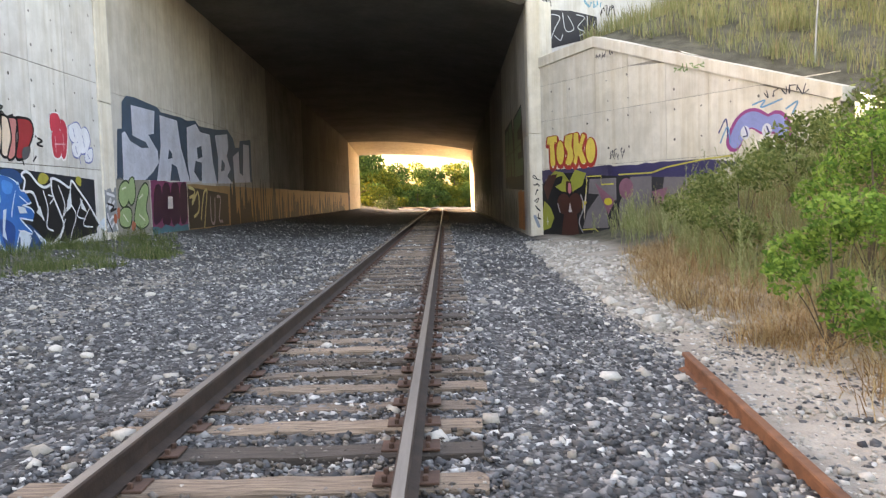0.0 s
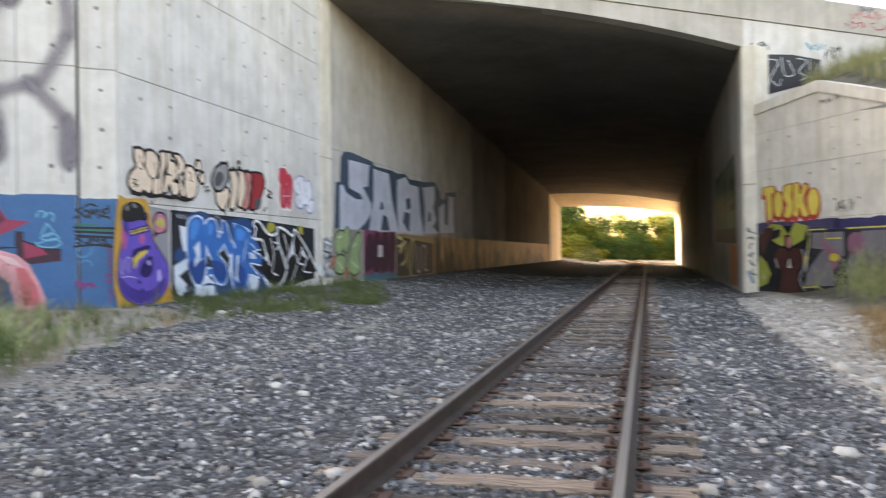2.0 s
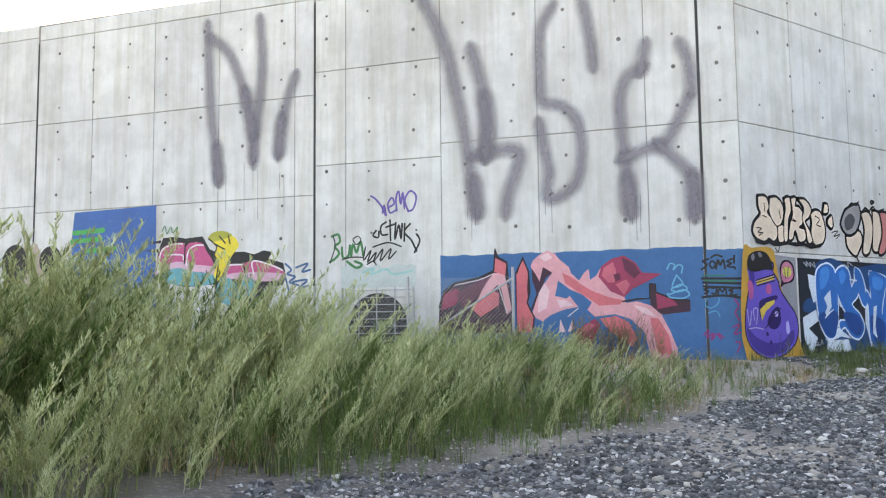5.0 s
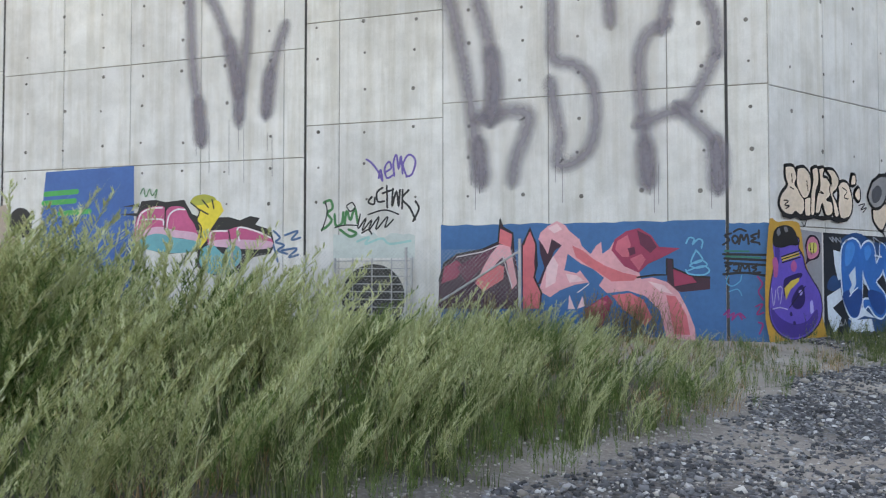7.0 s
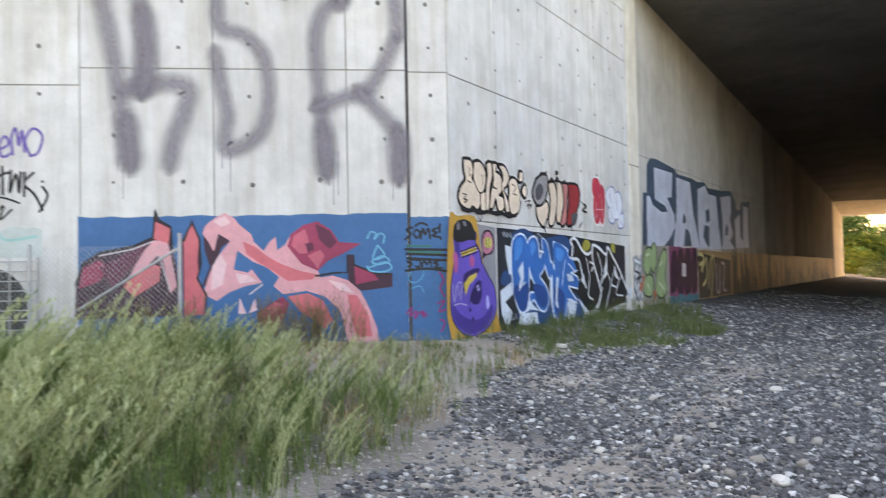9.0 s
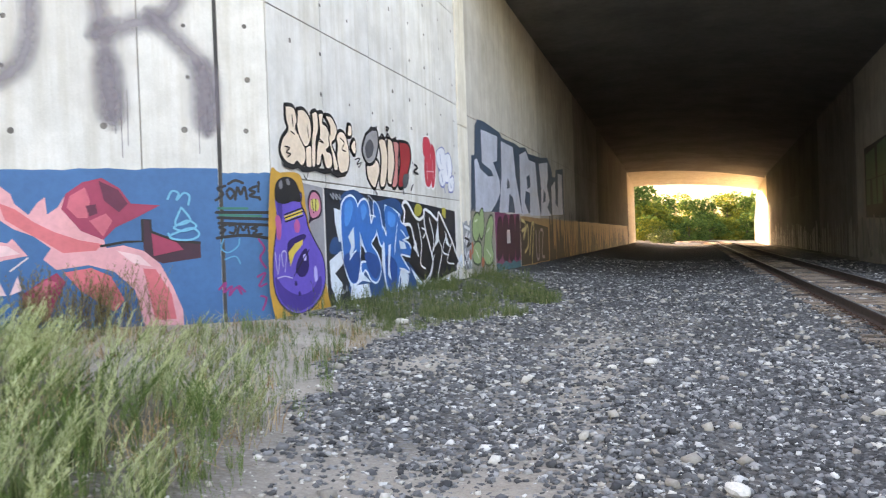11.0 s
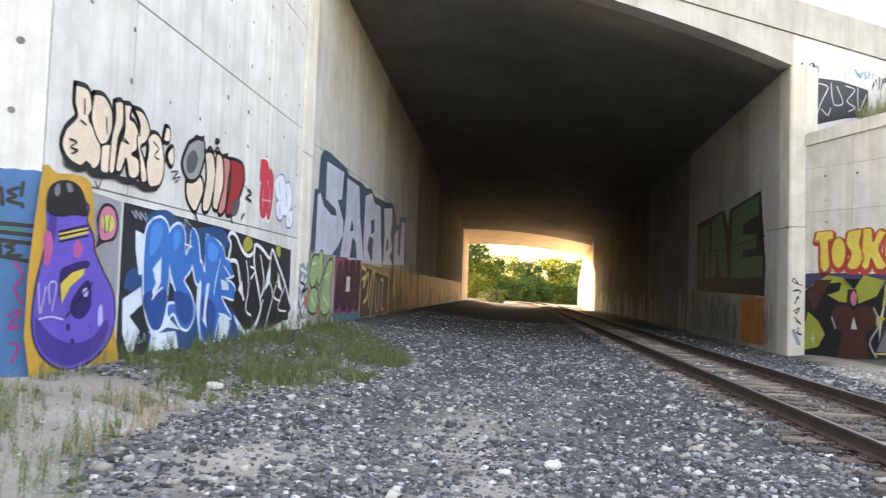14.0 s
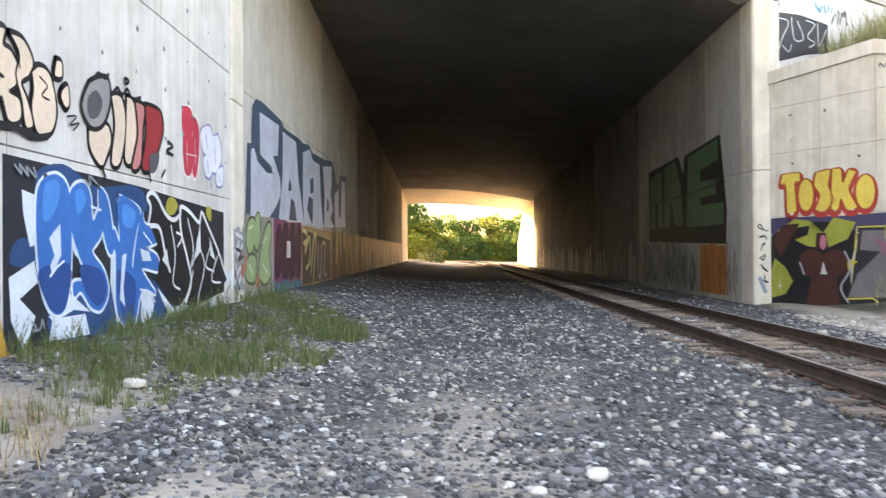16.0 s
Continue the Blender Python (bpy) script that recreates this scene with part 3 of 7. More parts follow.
bm.to_mesh(plate_me)
bm.free()
plate_me.materials.append(PLATE)
y = -4.0
while y < 108:
    o = new("tie", tie_meshes[rt.choice([0, 0, 1, 1, 2, 3, 4, 5])])
    o.parent = track
    o.matrix_basis = at_tie = pose(track_x(y) + rt.uniform(-0.06, 0.06), y, -0.186 + rt.uniform(-0.012, 0.006), 0, 0, rt.uniform(-1.5, 1.5) + (180 if rt.random() < 0.5 else 0))
    if y < 40:
        for off in (-0.753, 0.753):
            p = new("tie_plate", plate_me)
            p.parent = o
            p.matrix_basis = at_tie.inverted() @ pose(track_x(y) + off, y, -0.184, 0, 0, rt.uniform(-2, 2))
    y += 0.53 + rt.uniform(-0.04, 0.04)

# loose old rail on the shoulder
bm = rail_mesh(bmesh.new(), [(2.2 - 0.063 * (7.25 - y) * 1.2, y, -0.225 - 0.012 * (7.25 - y)) for y in [7.25 - 0.5 * i for i in range(14)]])
old = link("old_rail", bm, [RUST, RUST], None, "discarded orange rusted rail lying on the gravel shoulder")
tagged(old, category="rail")

# ---- painted writing on the walls ----
PAINTS = {}


def paint(r, g, b):
    """Spray paint of a colour, a little uneven and worn."""
    key = (r, g, b)
    if key not in PAINTS:
        PAINTS[key] = plain("wall_paint", key, 0.55, 0, 0.16, 1.3, 0.06)
    return PAINTS[key]


BLACK, WHITE, BLUE = (0.012, 0.012, 0.014), (0.78, 0.8, 0.82), (0.022, 0.13, 0.31)


def smooth_line(pts, n=5):
    out = []
    for i in range(len(pts) - 1):
        p0, p1, p2, p3 = (Vector(pts[max(0, min(len(pts) - 1, i + k))]) for k in (-1, 0, 1, 2))
        for k in range(n):
            t = k / n
            out.append(0.5 * (2 * p1 + (p2 - p0) * t + (2 * p0 - 5 * p1 + 4 * p2 - p3) * t * t + (3 * p1 - p0 - 3 * p2 + p3) * t ** 3))
    return out + [Vector(pts[-1])]


class Mural:
    """A painted piece on a wall face inside s0..s1 (as read from its start) and z0..z1; designs run from 0 to 1 across and up."""

    def __init__(self, face, s0, s1, z0, z1, label, name="graffiti", lift=0.004):
        self.f, self.box, self.out = face, (s0, s1, z0, z1), lift
        self.root = empty(name, label, "graffiti", m=Matrix.Translation(face.at((s0 + s1) / 2, z0)))
        self.inv = Matrix.Translation(-face.at((s0 + s1) / 2, z0))

    def metre(self, x, y):
        s0, s1, z0, z1 = self.box
        return (x * abs(s1 - s0), y * (z1 - z0))

    def wall(self, *pts):
        """Points given as metres along the wall and up, as design points."""
        s0, s1, z0, z1 = self.box
        return [((s - s0) / (s1 - s0), (z - z0) / (z1 - z0)) for s, z in pts]

    def place(self, mx, my, out):
        s0, s1, z0, z1 = self.box
        return self.f.at(s0 + mx * (1 if s1 > s0 else -1), z0 + my, out)

    def layer(self, name, shapes, col, label=""):
        """shapes: lists of design points (filled), each a part of its own, a hair above the last."""
        for pts in shapes:
            bm = bmesh.new()
            self.out += 0.00025
            vs = [bm.verts.new(self.place(*self.metre(*p), self.out)) for p in pts]
            f = bm.faces.new(vs)
            f.normal_update()
            if f.normal.dot(self.f.n) < 0:
                f.normal_flip()
            bmesh.ops.triangulate(bm, faces=bm.faces)
            self._link(name, bm, col, label)
        self.out += 0.0006

    def strokes(self, name, lines, width, col, label="", curved=True, uv=False):
        """lines: design polylines, each drawn with a round tip of that width in metres."""
        for pts in lines:
            bm = bmesh.new()
            lay = bm.loops.layers.uv.new("spray") if uv else None
            self.out += 0.00025
            q = [Vector(self.metre(*p)) for p in pts]
            q = smooth_line(q) if curved and len(q) > 2 else q
            if len(q) == 2:
                q = [q[0], (q[0] + q[1]) / 2, q[1]]
            h = width / 2
            d0, d1 = (q[1] - q[0]).normalized(), (q[-1] - q[-2]).normalized()
            caps = ((0.0, 0.0), (0.13, 0.5), (0.5, 0.866), (1.0, 1.0))
            line = [(q[0] - d0 * h * (1 - c), d0, w) for c, w in caps]
            for i in range(1, len(q) - 1):
                d = q[i + 1] - q[i - 1]
                line.append((q[i], d.normalized() if d.length > 1e-6 else d0, 1.0))
            line += [(q[-1] + d1 * h * (1 - c), d1, w) for c, w in reversed(caps)]
            rows = []
            for p, d, w in line:
                n = Vector((-d.y, d.x)) * h * max(w, 0.03)
                trio = [p + n, p, p - n] if uv else [p + n, p - n]
                rows.append(([bm.verts.new(self.place(v.x, v.y, self.out)) for v in trio], w))
            for (A, wa), (B, wb) in zip(rows, rows[1:]):
                for k in range(len(A) - 1):
                    f = bm.faces.new((A[k], A[k + 1], B[k + 1], B[k]))
                    f.normal_update()
                    if uv:
                        cover = {A[0]: 0.0, A[-1]: 0.0, B[0]: 0.0, B[-1]: 0.0, A[1]: wa, B[1]: wb}
                        for lp in f.loops:
                            lp[lay].uv = (cover[lp.vert], 0.5)
                    if f.normal.dot(self.f.n) < 0:
                        f.normal_flip()
            self._link(name, bm, col, label)
        self.out += 0.0006

    def _link(self, name, bm, col, label):
        bmesh.ops.transform(bm, matrix=self.inv, verts=bm.verts)
        return part(name, bm, col if isinstance(col, bpy.types.Material) else paint(*col), self.root, label)


def round_off(pts):
    """A closed outline with its corners rounded."""
    return [tuple(v) for v in smooth_line([pts[-1]] + pts + pts[:2], 4)[4:-4]][:-1]


def ragged(x0, y0, x1, y1, amp, n=22, seed=1):
    """A painted field with a wavering upper edge."""
    r = random.Random(seed)
    top = [(x1 + (x0 - x1) * i / n, y1 + r.uniform(-amp, amp)) for i in range(n + 1)]
    return [(x0, y0), (x1, y0)] + top


def oval(cx, cy, rx, ry, n=20, a0=0.0):
    return [(cx + rx * math.cos(a0 + 2 * math.pi * i / n), cy + ry * math.sin(a0 + 2 * math.pi * i / n)) for i in range(n)]


def loops(r, n):
    """Quick unreadable handwriting: n small looping strokes side by side."""
    return [[((i + r.uniform(0, 1.1)) / n, r.uniform(0.05, 0.95)) for _ in range(r.choice((3, 4, 5)))] for i in range(n)]


# soft grey spray: coverage fades to the stroke's edge
def spray_material():
    m, nt, b = mat("grey_spray_paint")
    uv = nt.nodes.new("ShaderNodeUVMap")
    sp = nt.nodes.new("ShaderNodeSeparateXYZ")
    nt.links.new(uv.outputs[0], sp.inputs[0])
    cov = ramp(nt, sp.outputs[0], [(0.0, (0, 0, 0)), (0.25, (0.08, 0.08, 0.08)), (0.62, (0.48, 0.48, 0.48)), (1.0, (0.74, 0.74, 0.74))])
    n = ramp(nt, noise_tex(nt, world_pos(nt), 14, 5), [(0.25, (0.75, 0.75, 0.75)), (0.6, (1, 1, 1))])
    fac = mixc(nt, 1.0, cov, n, "MULTIPLY")
    tr = nt.nodes.new("ShaderNodeBsdfTransparent")
    mx = nt.nodes.new("ShaderNodeMixShader")
    b.inputs["Base Color"].default_value, b.inputs["Roughness"].default_value = (0.255, 0.225, 0.255, 1), 0.75
    nt.links.new(fac, mx.inputs[0])
    nt.links.new(tr.outputs[0], mx.inputs[1])
    nt.links.new(b.outputs[0], mx.inputs[2])
    nt.links.new(mx.outputs[0], nt.nodes["Material Output"].inputs[0])
    return m


SPRAY = spray_material()

# giant grey letters, high on the wing wall
m = Mural(WING, 6.6, 0.5, 3.0, 9.0, "huge blurred grey letters sprayed high on the concrete", lift=0.003)
W = m.wall
m.strokes("grey_letter", [W((6.75, 8.48), (6.42, 7.77), (6.17, 7.01), (5.97, 6.12), (5.8, 5.19), (5.67, 4.27), (5.57, 3.55)),
    W((5.61, 7.16), (5.41, 6.41), (5.29, 5.61), (5.33, 4.77)),
    W((5.51, 4.74), (4.91, 4.84), (4.56, 4.75), (4.63, 4.34), (4.8, 3.9), (4.87, 3.48))], 0.6, SPRAY, uv=True)
m.strokes("grey_letter", [W((3.78, 7.93), (4.03, 7.42), (4.06, 6.51), (4.01, 5.85), (3.6, 5.7), (3.28, 5.35), (3.19, 4.78), (3.28, 4.09), (3.59, 3.76), (3.95, 3.71), (3.91, 4.31), (4.02, 4.89), (4.09, 5.34)),
    W((3.13, 8.15), (3.02, 7.59), (2.93, 6.93), (2.9, 6.54))], 0.5, SPRAY, uv=True)
m.strokes("grey_letter", [W((1.91, 6.34), (2.2, 6.17), (2.35, 5.74), (2.34, 5.1), (2.27, 4.35), (2.22, 3.85), (2.2, 3.38)),
    W((2.3, 4.45), (1.87, 4.6), (1.46, 4.73), (1.21, 5.1), (0.98, 5.58)),
    W((1.56, 4.68), (1.27, 4.36), (0.98, 4.04), (0.89, 3.73), (0.9, 3.23)),
    W((1.07, 6.75), (0.94, 6.39), (0.9, 5.82)),
    W((1.8, 6.81), (1.89, 6.34))], 0.52, SPRAY, uv=True)
m.strokes("grey_letter", [W((5.59, 4.07), (5.55, 3.51)),
    W((0.93, 3.85), (0.92, 3.28)),
    W((5.32, 5.95), (5.26, 5.35), (5.32, 4.83)),
    W((2.24, 3.91), (2.2, 3.38))], 0.72, SPRAY, uv=True)
m.strokes("paint_drip", [W((5.76, 3.59), (5.76, 3.35)),
    W((5.66, 3.63), (5.67, 2.84)),
    W((5.58, 3.76), (5.58, 3.17)),
    W((5.49, 3.57), (5.49, 3.35)),
    W((4, 3.72), (4, 3.35)),
    W((3.86, 3.67), (3.86, 2.94)),
    W((2.15, 3.48), (2.16, 3.03)),
    W((2.08, 3.6), (2.08, 2.69)),
    W((1.99, 3.64), (2, 2.86)),
    W((1.02, 3.49), (1.03, 2.75)),
    W((0.9, 3.44), (0.9, 3))], 0.022, SPRAY, uv=True, curved=False)
m = Mural(WING, 13.0, 9.8, 4.3, 9.0, "faded grey sprayed letter high on the concrete", lift=0.003)
W = m.wall
m.strokes("grey_letter", [W((12.67, 8.63), (12.61, 7.61), (12.54, 6.45), (12.42, 5.59), (12.3, 4.66)),
    W((12.52, 8.3), (12.06, 7.92), (11.7, 7.17), (11.41, 6.23), (11.29, 5.03)),
    W((11.13, 8.6), (11.06, 7.62), (11.1, 6.77), (11.22, 5.8), (11.28, 5.17)),
    W((10.14, 7.05), (10.34, 6.51), (10.51, 5.82), (10.58, 5.17))], 0.52, SPRAY, uv=True)
m.strokes("grey_letter", [W((12.35, 5.37), (12.29, 4.7)),
    W((10.51, 5.96), (10.57, 5.31)),
    W((11.53, 6.73), (11.33, 5.8))], 0.66, SPRAY, uv=True)
m.strokes("paint_drip", [W((12.43, 4.87), (12.42, 4.27)),
    W((12.08, 5.01), (12.07, 3.85)),
    W((11.55, 5.04), (11.54, 3.78)),
    W((11.3, 4.95), (11.29, 4.35)),
    W((11.16, 4.82), (11.15, 3.6)),
    W((10.55, 4.69), (10.55, 4.29)),
    W((10.43, 4.65), (10.42, 3.71))], 0.022, SPRAY, uv=True, curved=False)

# salmon and blue piece
m = Mural(WING, 6.42, 0.785, -0.1, 2.62, "salmon pink angular letters on a blue painted field", lift=0.004)
W = m.wall
m.layer("background", [ragged(0, 0, 1, 0.965, 0.006, 30, 5)], BLUE, "flat blue painted field")
m.layer("dark_letter", [W((6.48, 0.78), (6.46, 1.3), (6.34, 1.74), (6.07, 1.93), (5.52, 2.03), (5.2, 2.16), (5.17, 2.44), (5.14, 2.68), (5.1, 2.49), (4.88, 2.35), (4.85, 1.99), (4.78, 1.59), (4.74, 0.8)),
    W((4.68, 0.8), (4.7, 2.1), (4.52, 2.46), (4.39, 2.12), (4.38, 1.67), (4.44, 1.42), (4.28, 1.11), (4.31, 0.81)),
    W((4.34, 2.26), (4.23, 2.3), (4.08, 2.23), (3.88, 2.07), (4.03, 1.97), (4.13, 1.7), (4.25, 1.33), (4.37, 1.29), (4.23, 1.64), (4.32, 1.93)),
    W((1.86, 1.81), (1.75, 1.8), (1.74, 1.64), (1.41, 1.49), (1.07, 1.46), (1.07, 1.22), (1.6, 1.16), (1.85, 1.28))], (0.05, 0.012, 0.03))
m.layer("pale_letter", [W((5.64, 1.34), (5.5, 1.65), (5.33, 1.93), (5.17, 2.11), (4.94, 2.1), (4.85, 1.65), (4.79, 1.31), (4.9, 1.19), (5.01, 1.74), (5.08, 1.87), (5.21, 1.74), (5.43, 1.48)),
    W((4.35, 2.21), (4.31, 2.34), (4.16, 2.47), (3.97, 2.57), (3.81, 2.48), (3.73, 2.37), (3.52, 2.19), (3.48, 2.06), (3.31, 1.9), (3.25, 1.6), (3.5, 1.71), (3.76, 1.91), (3.83, 1.58), (3.58, 1.52), (3.52, 1.58), (3.34, 1.34), (3.63, 1.29), (3.92, 1.18), (4.12, 1.04), (4.35, 1.17), (4.23, 1.53), (4.09, 1.81), (3.88, 2.08), (4.08, 2.21), (4.16, 1.9), (4.25, 2.07)),
    W((3.31, 1.9), (3.2, 2.06), (3.1, 2.14), (3.08, 1.9), (2.94, 2), (2.86, 2.14), (2.73, 1.91), (2.41, 1.66), (2.34, 1.41), (2.12, 1.44), (1.85, 1.35), (1.64, 1.16), (1.48, 0.83), (1.35, 0.48), (1.34, 0.23), (1.86, 0.22), (1.99, 0.8), (2.25, 1.07), (2.58, 1.18), (2.99, 1.13), (3.15, 1.28), (3.05, 1.43), (3.25, 1.6))], (0.74, 0.34, 0.37))
m.layer("salmon_letter", [W((5.18, 2.14), (5.15, 2.44), (4.89, 2.31), (4.92, 2.05)),
    W((4.67, 0.8), (4.67, 2.1), (4.52, 2.37), (4.41, 2.09), (4.44, 1.74), (4.41, 1.42), (4.31, 1.12), (4.35, 0.81)),
    W((3.67, 2.07), (3.47, 1.98), (3.25, 1.8), (3.01, 1.66), (2.68, 1.53), (2.4, 1.47), (2.47, 1.38), (2.9, 1.36), (3.14, 1.53), (3.39, 1.69), (3.6, 1.84)),
    W((5.67, 1.31), (5.6, 1.47), (5.17, 1.7), (5.06, 1.65), (5.08, 1.4), (5.5, 1.14)),
    W((2.9, 1.09), (2.55, 1.14), (2.3, 1.01), (2.13, 0.66), (2.26, 0.5), (2.69, 0.82)),
    W((1.87, 1.1), (1.7, 1.08), (1.5, 0.72), (1.44, 0.35), (1.73, 0.35))], (0.68, 0.15, 0.17))
m.layer("white_facet", [W((4.19, 1.64), (4.05, 1.87), (3.95, 1.69), (4.01, 1.33), (4.21, 1.22)),
    W((4.16, 2.43), (3.97, 2.52), (3.87, 2.4), (4.03, 2.32)),
    W((3.8, 1.51), (3.58, 1.48), (3.43, 1.37), (3.73, 1.33)),
    W((2.21, 1.37), (1.91, 1.29), (1.75, 1.12), (2, 1.18)),
    W((3.73, 1.09), (3.62, 0.81), (3.76, 0.81)),
    W((3.47, 1.07), (3.43, 0.87), (3.58, 0.81))], (0.8, 0.52, 0.54))
m.layer("rose_facet", [W((2.9, 1.97), (2.84, 2.18), (2.62, 2.34), (2.37, 2.4), (2.14, 2.25), (2, 2.03), (1.61, 2), (1.95, 1.82), (2.21, 1.7), (2.38, 1.53), (2.66, 1.66)),
    W((3.43, 0.81), (3.19, 0.98), (2.99, 1.09), (2.88, 0.96), (3.03, 0.65), (3.12, 0.41), (3.4, 0.63)),
    W((6.41, 1.3), (6.34, 1.65), (6.07, 1.79), (5.92, 1.65), (6.07, 1.42)),
    W((1.74, 1.61), (1.41, 1.47), (1.31, 1.35), (1.72, 1.27))], (0.36, 0.035, 0.09))
m.layer("pink_facet", [W((2.83, 1.99), (2.79, 2.15), (2.59, 2.27), (2.53, 2.08), (2.57, 1.84), (2.7, 1.84)),
    W((2.55, 1.8), (2.33, 1.9), (2.25, 1.79), (2.38, 1.57)),
    W((3.32, 0.87), (3.12, 1), (2.99, 0.96), (3.18, 0.78))], (0.6, 0.12, 0.17))
m.layer("maroon_facet", [W((2.41, 2.36), (2.16, 2.23), (2.04, 2.03), (2.16, 1.91), (2.35, 2.08)),
    W((2.59, 2.01), (2.46, 2.03), (2.44, 1.9), (2.55, 1.86)),
    W((6.07, 1.65), (5.62, 1.9), (5.27, 2.03), (5.5, 1.67), (5.86, 1.31))], (0.13, 0.015, 0.05))
m.strokes("black_outline", [W((6.46, 1.36), (6.34, 1.73), (6.07, 1.91), (5.52, 2.01), (5.18, 2.16), (5.14, 2.63), (5.08, 2.46), (4.88, 2.34), (4.86, 1.99)),
    W((4.66, 2.1), (4.52, 2.43), (4.4, 2.12), (4.38, 1.67), (4.44, 1.44), (4.29, 1.13)),
    W((2.41, 1.44), (2.09, 1.49), (1.86, 1.49), (1.86, 1.8), (1.75, 1.79), (1.74, 1.62), (1.41, 1.48), (1.08, 1.44))], 0.035, BLACK, curved=False)
m.strokes("pale_outline", [W((6.07, 1.86), (5.52, 1.96), (5.18, 2.09)),
    W((5.08, 1.85), (4.9, 1.25)),
    W((3.56, 1.14), (3.34, 1.31))], 0.02, (0.7, 0.6, 0.62), curved=False)
m.strokes("light_blue_doodle", [W((1.5, 2.09), (1.44, 2.2), (1.35, 2.17), (1.38, 2.07), (1.28, 2.17), (1.2, 2.13), (1.22, 2)),
    W((1.32, 1.96), (1.41, 1.72), (1.2, 1.77), (1.3, 1.94)),
    W((1.43, 1.68), (1.24, 1.77), (1.12, 1.68), (1.3, 1.62), (1.43, 1.66)),
    W((1.47, 1.57), (1.2, 1.66), (1.08, 1.57), (1.2, 1.49), (1.45, 1.51), (1.51, 1.59))], 0.03, (0.1, 0.42, 0.62))

m = Mural(WING, 0.725, 0.02, -0.1, 2.5, "blue strip with black scribbled tags beside the corner", lift=0.004)
W = m.wall
m.layer("background", [ragged(0, 0, 1, 0.985, 0.004, 8, 8)], (0.022, 0.13, 0.3))
m.strokes("black_scribble", [W((0.69, 2.27), (0.8, 2.23), (0.72, 2.15), (0.83, 2.06)),
    W((0.67, 2.18), (0.62, 2.23), (0.56, 2.16), (0.62, 2.08), (0.67, 2.15)),
    W((0.55, 2.07), (0.51, 2.25), (0.47, 2.14), (0.41, 2.25), (0.38, 2.07)),
    W((0.24, 2.26), (0.34, 2.21), (0.26, 2.17), (0.34, 2.12), (0.22, 2.09)),
    W((0.2, 2.32), (0.21, 2.18)),
    W((0.2, 2.09), (0.19, 2.06)),
    W((0.64, 2.3), (0.54, 2.35), (0.43, 2.31))], 0.04, BLACK)
m.strokes("black_bar", [W((0.83, 1.88), (0.05, 1.86)),
    W((0.81, 1.8), (0.05, 1.76)),
    W((0.8, 1.72), (0.06, 1.67)),
    W((0.83, 1.5), (0.45, 1.53), (0.06, 1.47))], 0.045, BLACK)
m.strokes("black_scribble", [W((0.69, 1.69), (0.8, 1.66), (0.71, 1.62), (0.78, 1.57)),
    W((0.65, 1.68), (0.56, 1.68), (0.58, 1.57), (0.65, 1.58)),
    W((0.54, 1.55), (0.5, 1.68), (0.45, 1.6), (0.39, 1.68), (0.37, 1.56)),
    W((0.25, 1.65), (0.33, 1.63), (0.25, 1.6), (0.31, 1.54), (0.18, 1.54))], 0.035, BLACK)
m.strokes("green_line", [W((0.8, 1.94), (0.38, 1.93)),
    W((0.78, 1.84), (0.18, 1.81))], 0.035, (0.01, 0.16, 0.12))
m.strokes("magenta_scribble", [W((0.23, 1.46), (0.15, 1.32), (0.22, 1.18), (0.14, 1.03)),
    W((0.27, 0.9), (0.15, 0.95), (0.25, 0.76), (0.14, 0.79)),
    W((0.23, 0.61), (0.15, 0.57), (0.21, 0.4)),
    W((0.83, 0.74), (0.73, 0.84), (0.77, 0.69), (0.65, 0.78), (0.69, 0.64), (0.58, 0.76), (0.51, 0.65), (0.55, 0.78), (0.46, 0.69))], 0.03, (0.3, 0.03, 0.18))
m.strokes("cyan_scribble", [W((0.74, 1.48), (0.78, 1.35), (0.68, 1.28), (0.54, 1.37), (0.51, 1.48)),
    W((0.73, 1.18), (0.58, 1.22), (0.51, 1.11))], 0.022, (0.05, 0.3, 0.5))

# pieces half hidden by the weeds
m = Mural(WING, 17.1, 14.1, 0.3, 4.1, "blue painted block with green bars on concrete")
m.layer("background", [[(0.0, 0), (1, 0), (0.98, 1), (0.1, 0.985), (0.05, 0.6)]], (0.028, 0.12, 0.36))
m.strokes("green_bar", [[(0.1, 0.84), (0.42, 0.85)], [(0.08, 0.78), (0.4, 0.79)], [(0.25, 0.71), (0.55, 0.72)]], 0.13, (0.02, 0.35, 0.08), curved=False)
m = Mural(WING, 14.2, 10.2, 1.3, 3.35, "pink and teal bubble letters with a yellow burst", lift=0.004)
W = m.wall
m.layer("black_shadow", [W((14.16, 2.32), (14.07, 2.93), (13.93, 3.24), (13.54, 3.26), (13.25, 3.2), (12.74, 3.24), (12.52, 2.9), (12.24, 2.8), (11.53, 2.81), (11.25, 2.73), (10.98, 2.82), (10.73, 2.77), (10.84, 2.62), (10.43, 2.49), (10.35, 2.15), (10.45, 1.96), (10.9, 1.88), (11.24, 1.54), (11.94, 1.47), (12.37, 1.67), (12.37, 2.02), (13.24, 1.97), (14.09, 2.16)),
    W((14.5, 3.12), (13.99, 3.19), (13.99, 3.11)),
    W((14.58, 2.94), (14.01, 2.96), (14.04, 2.88))], BLACK)
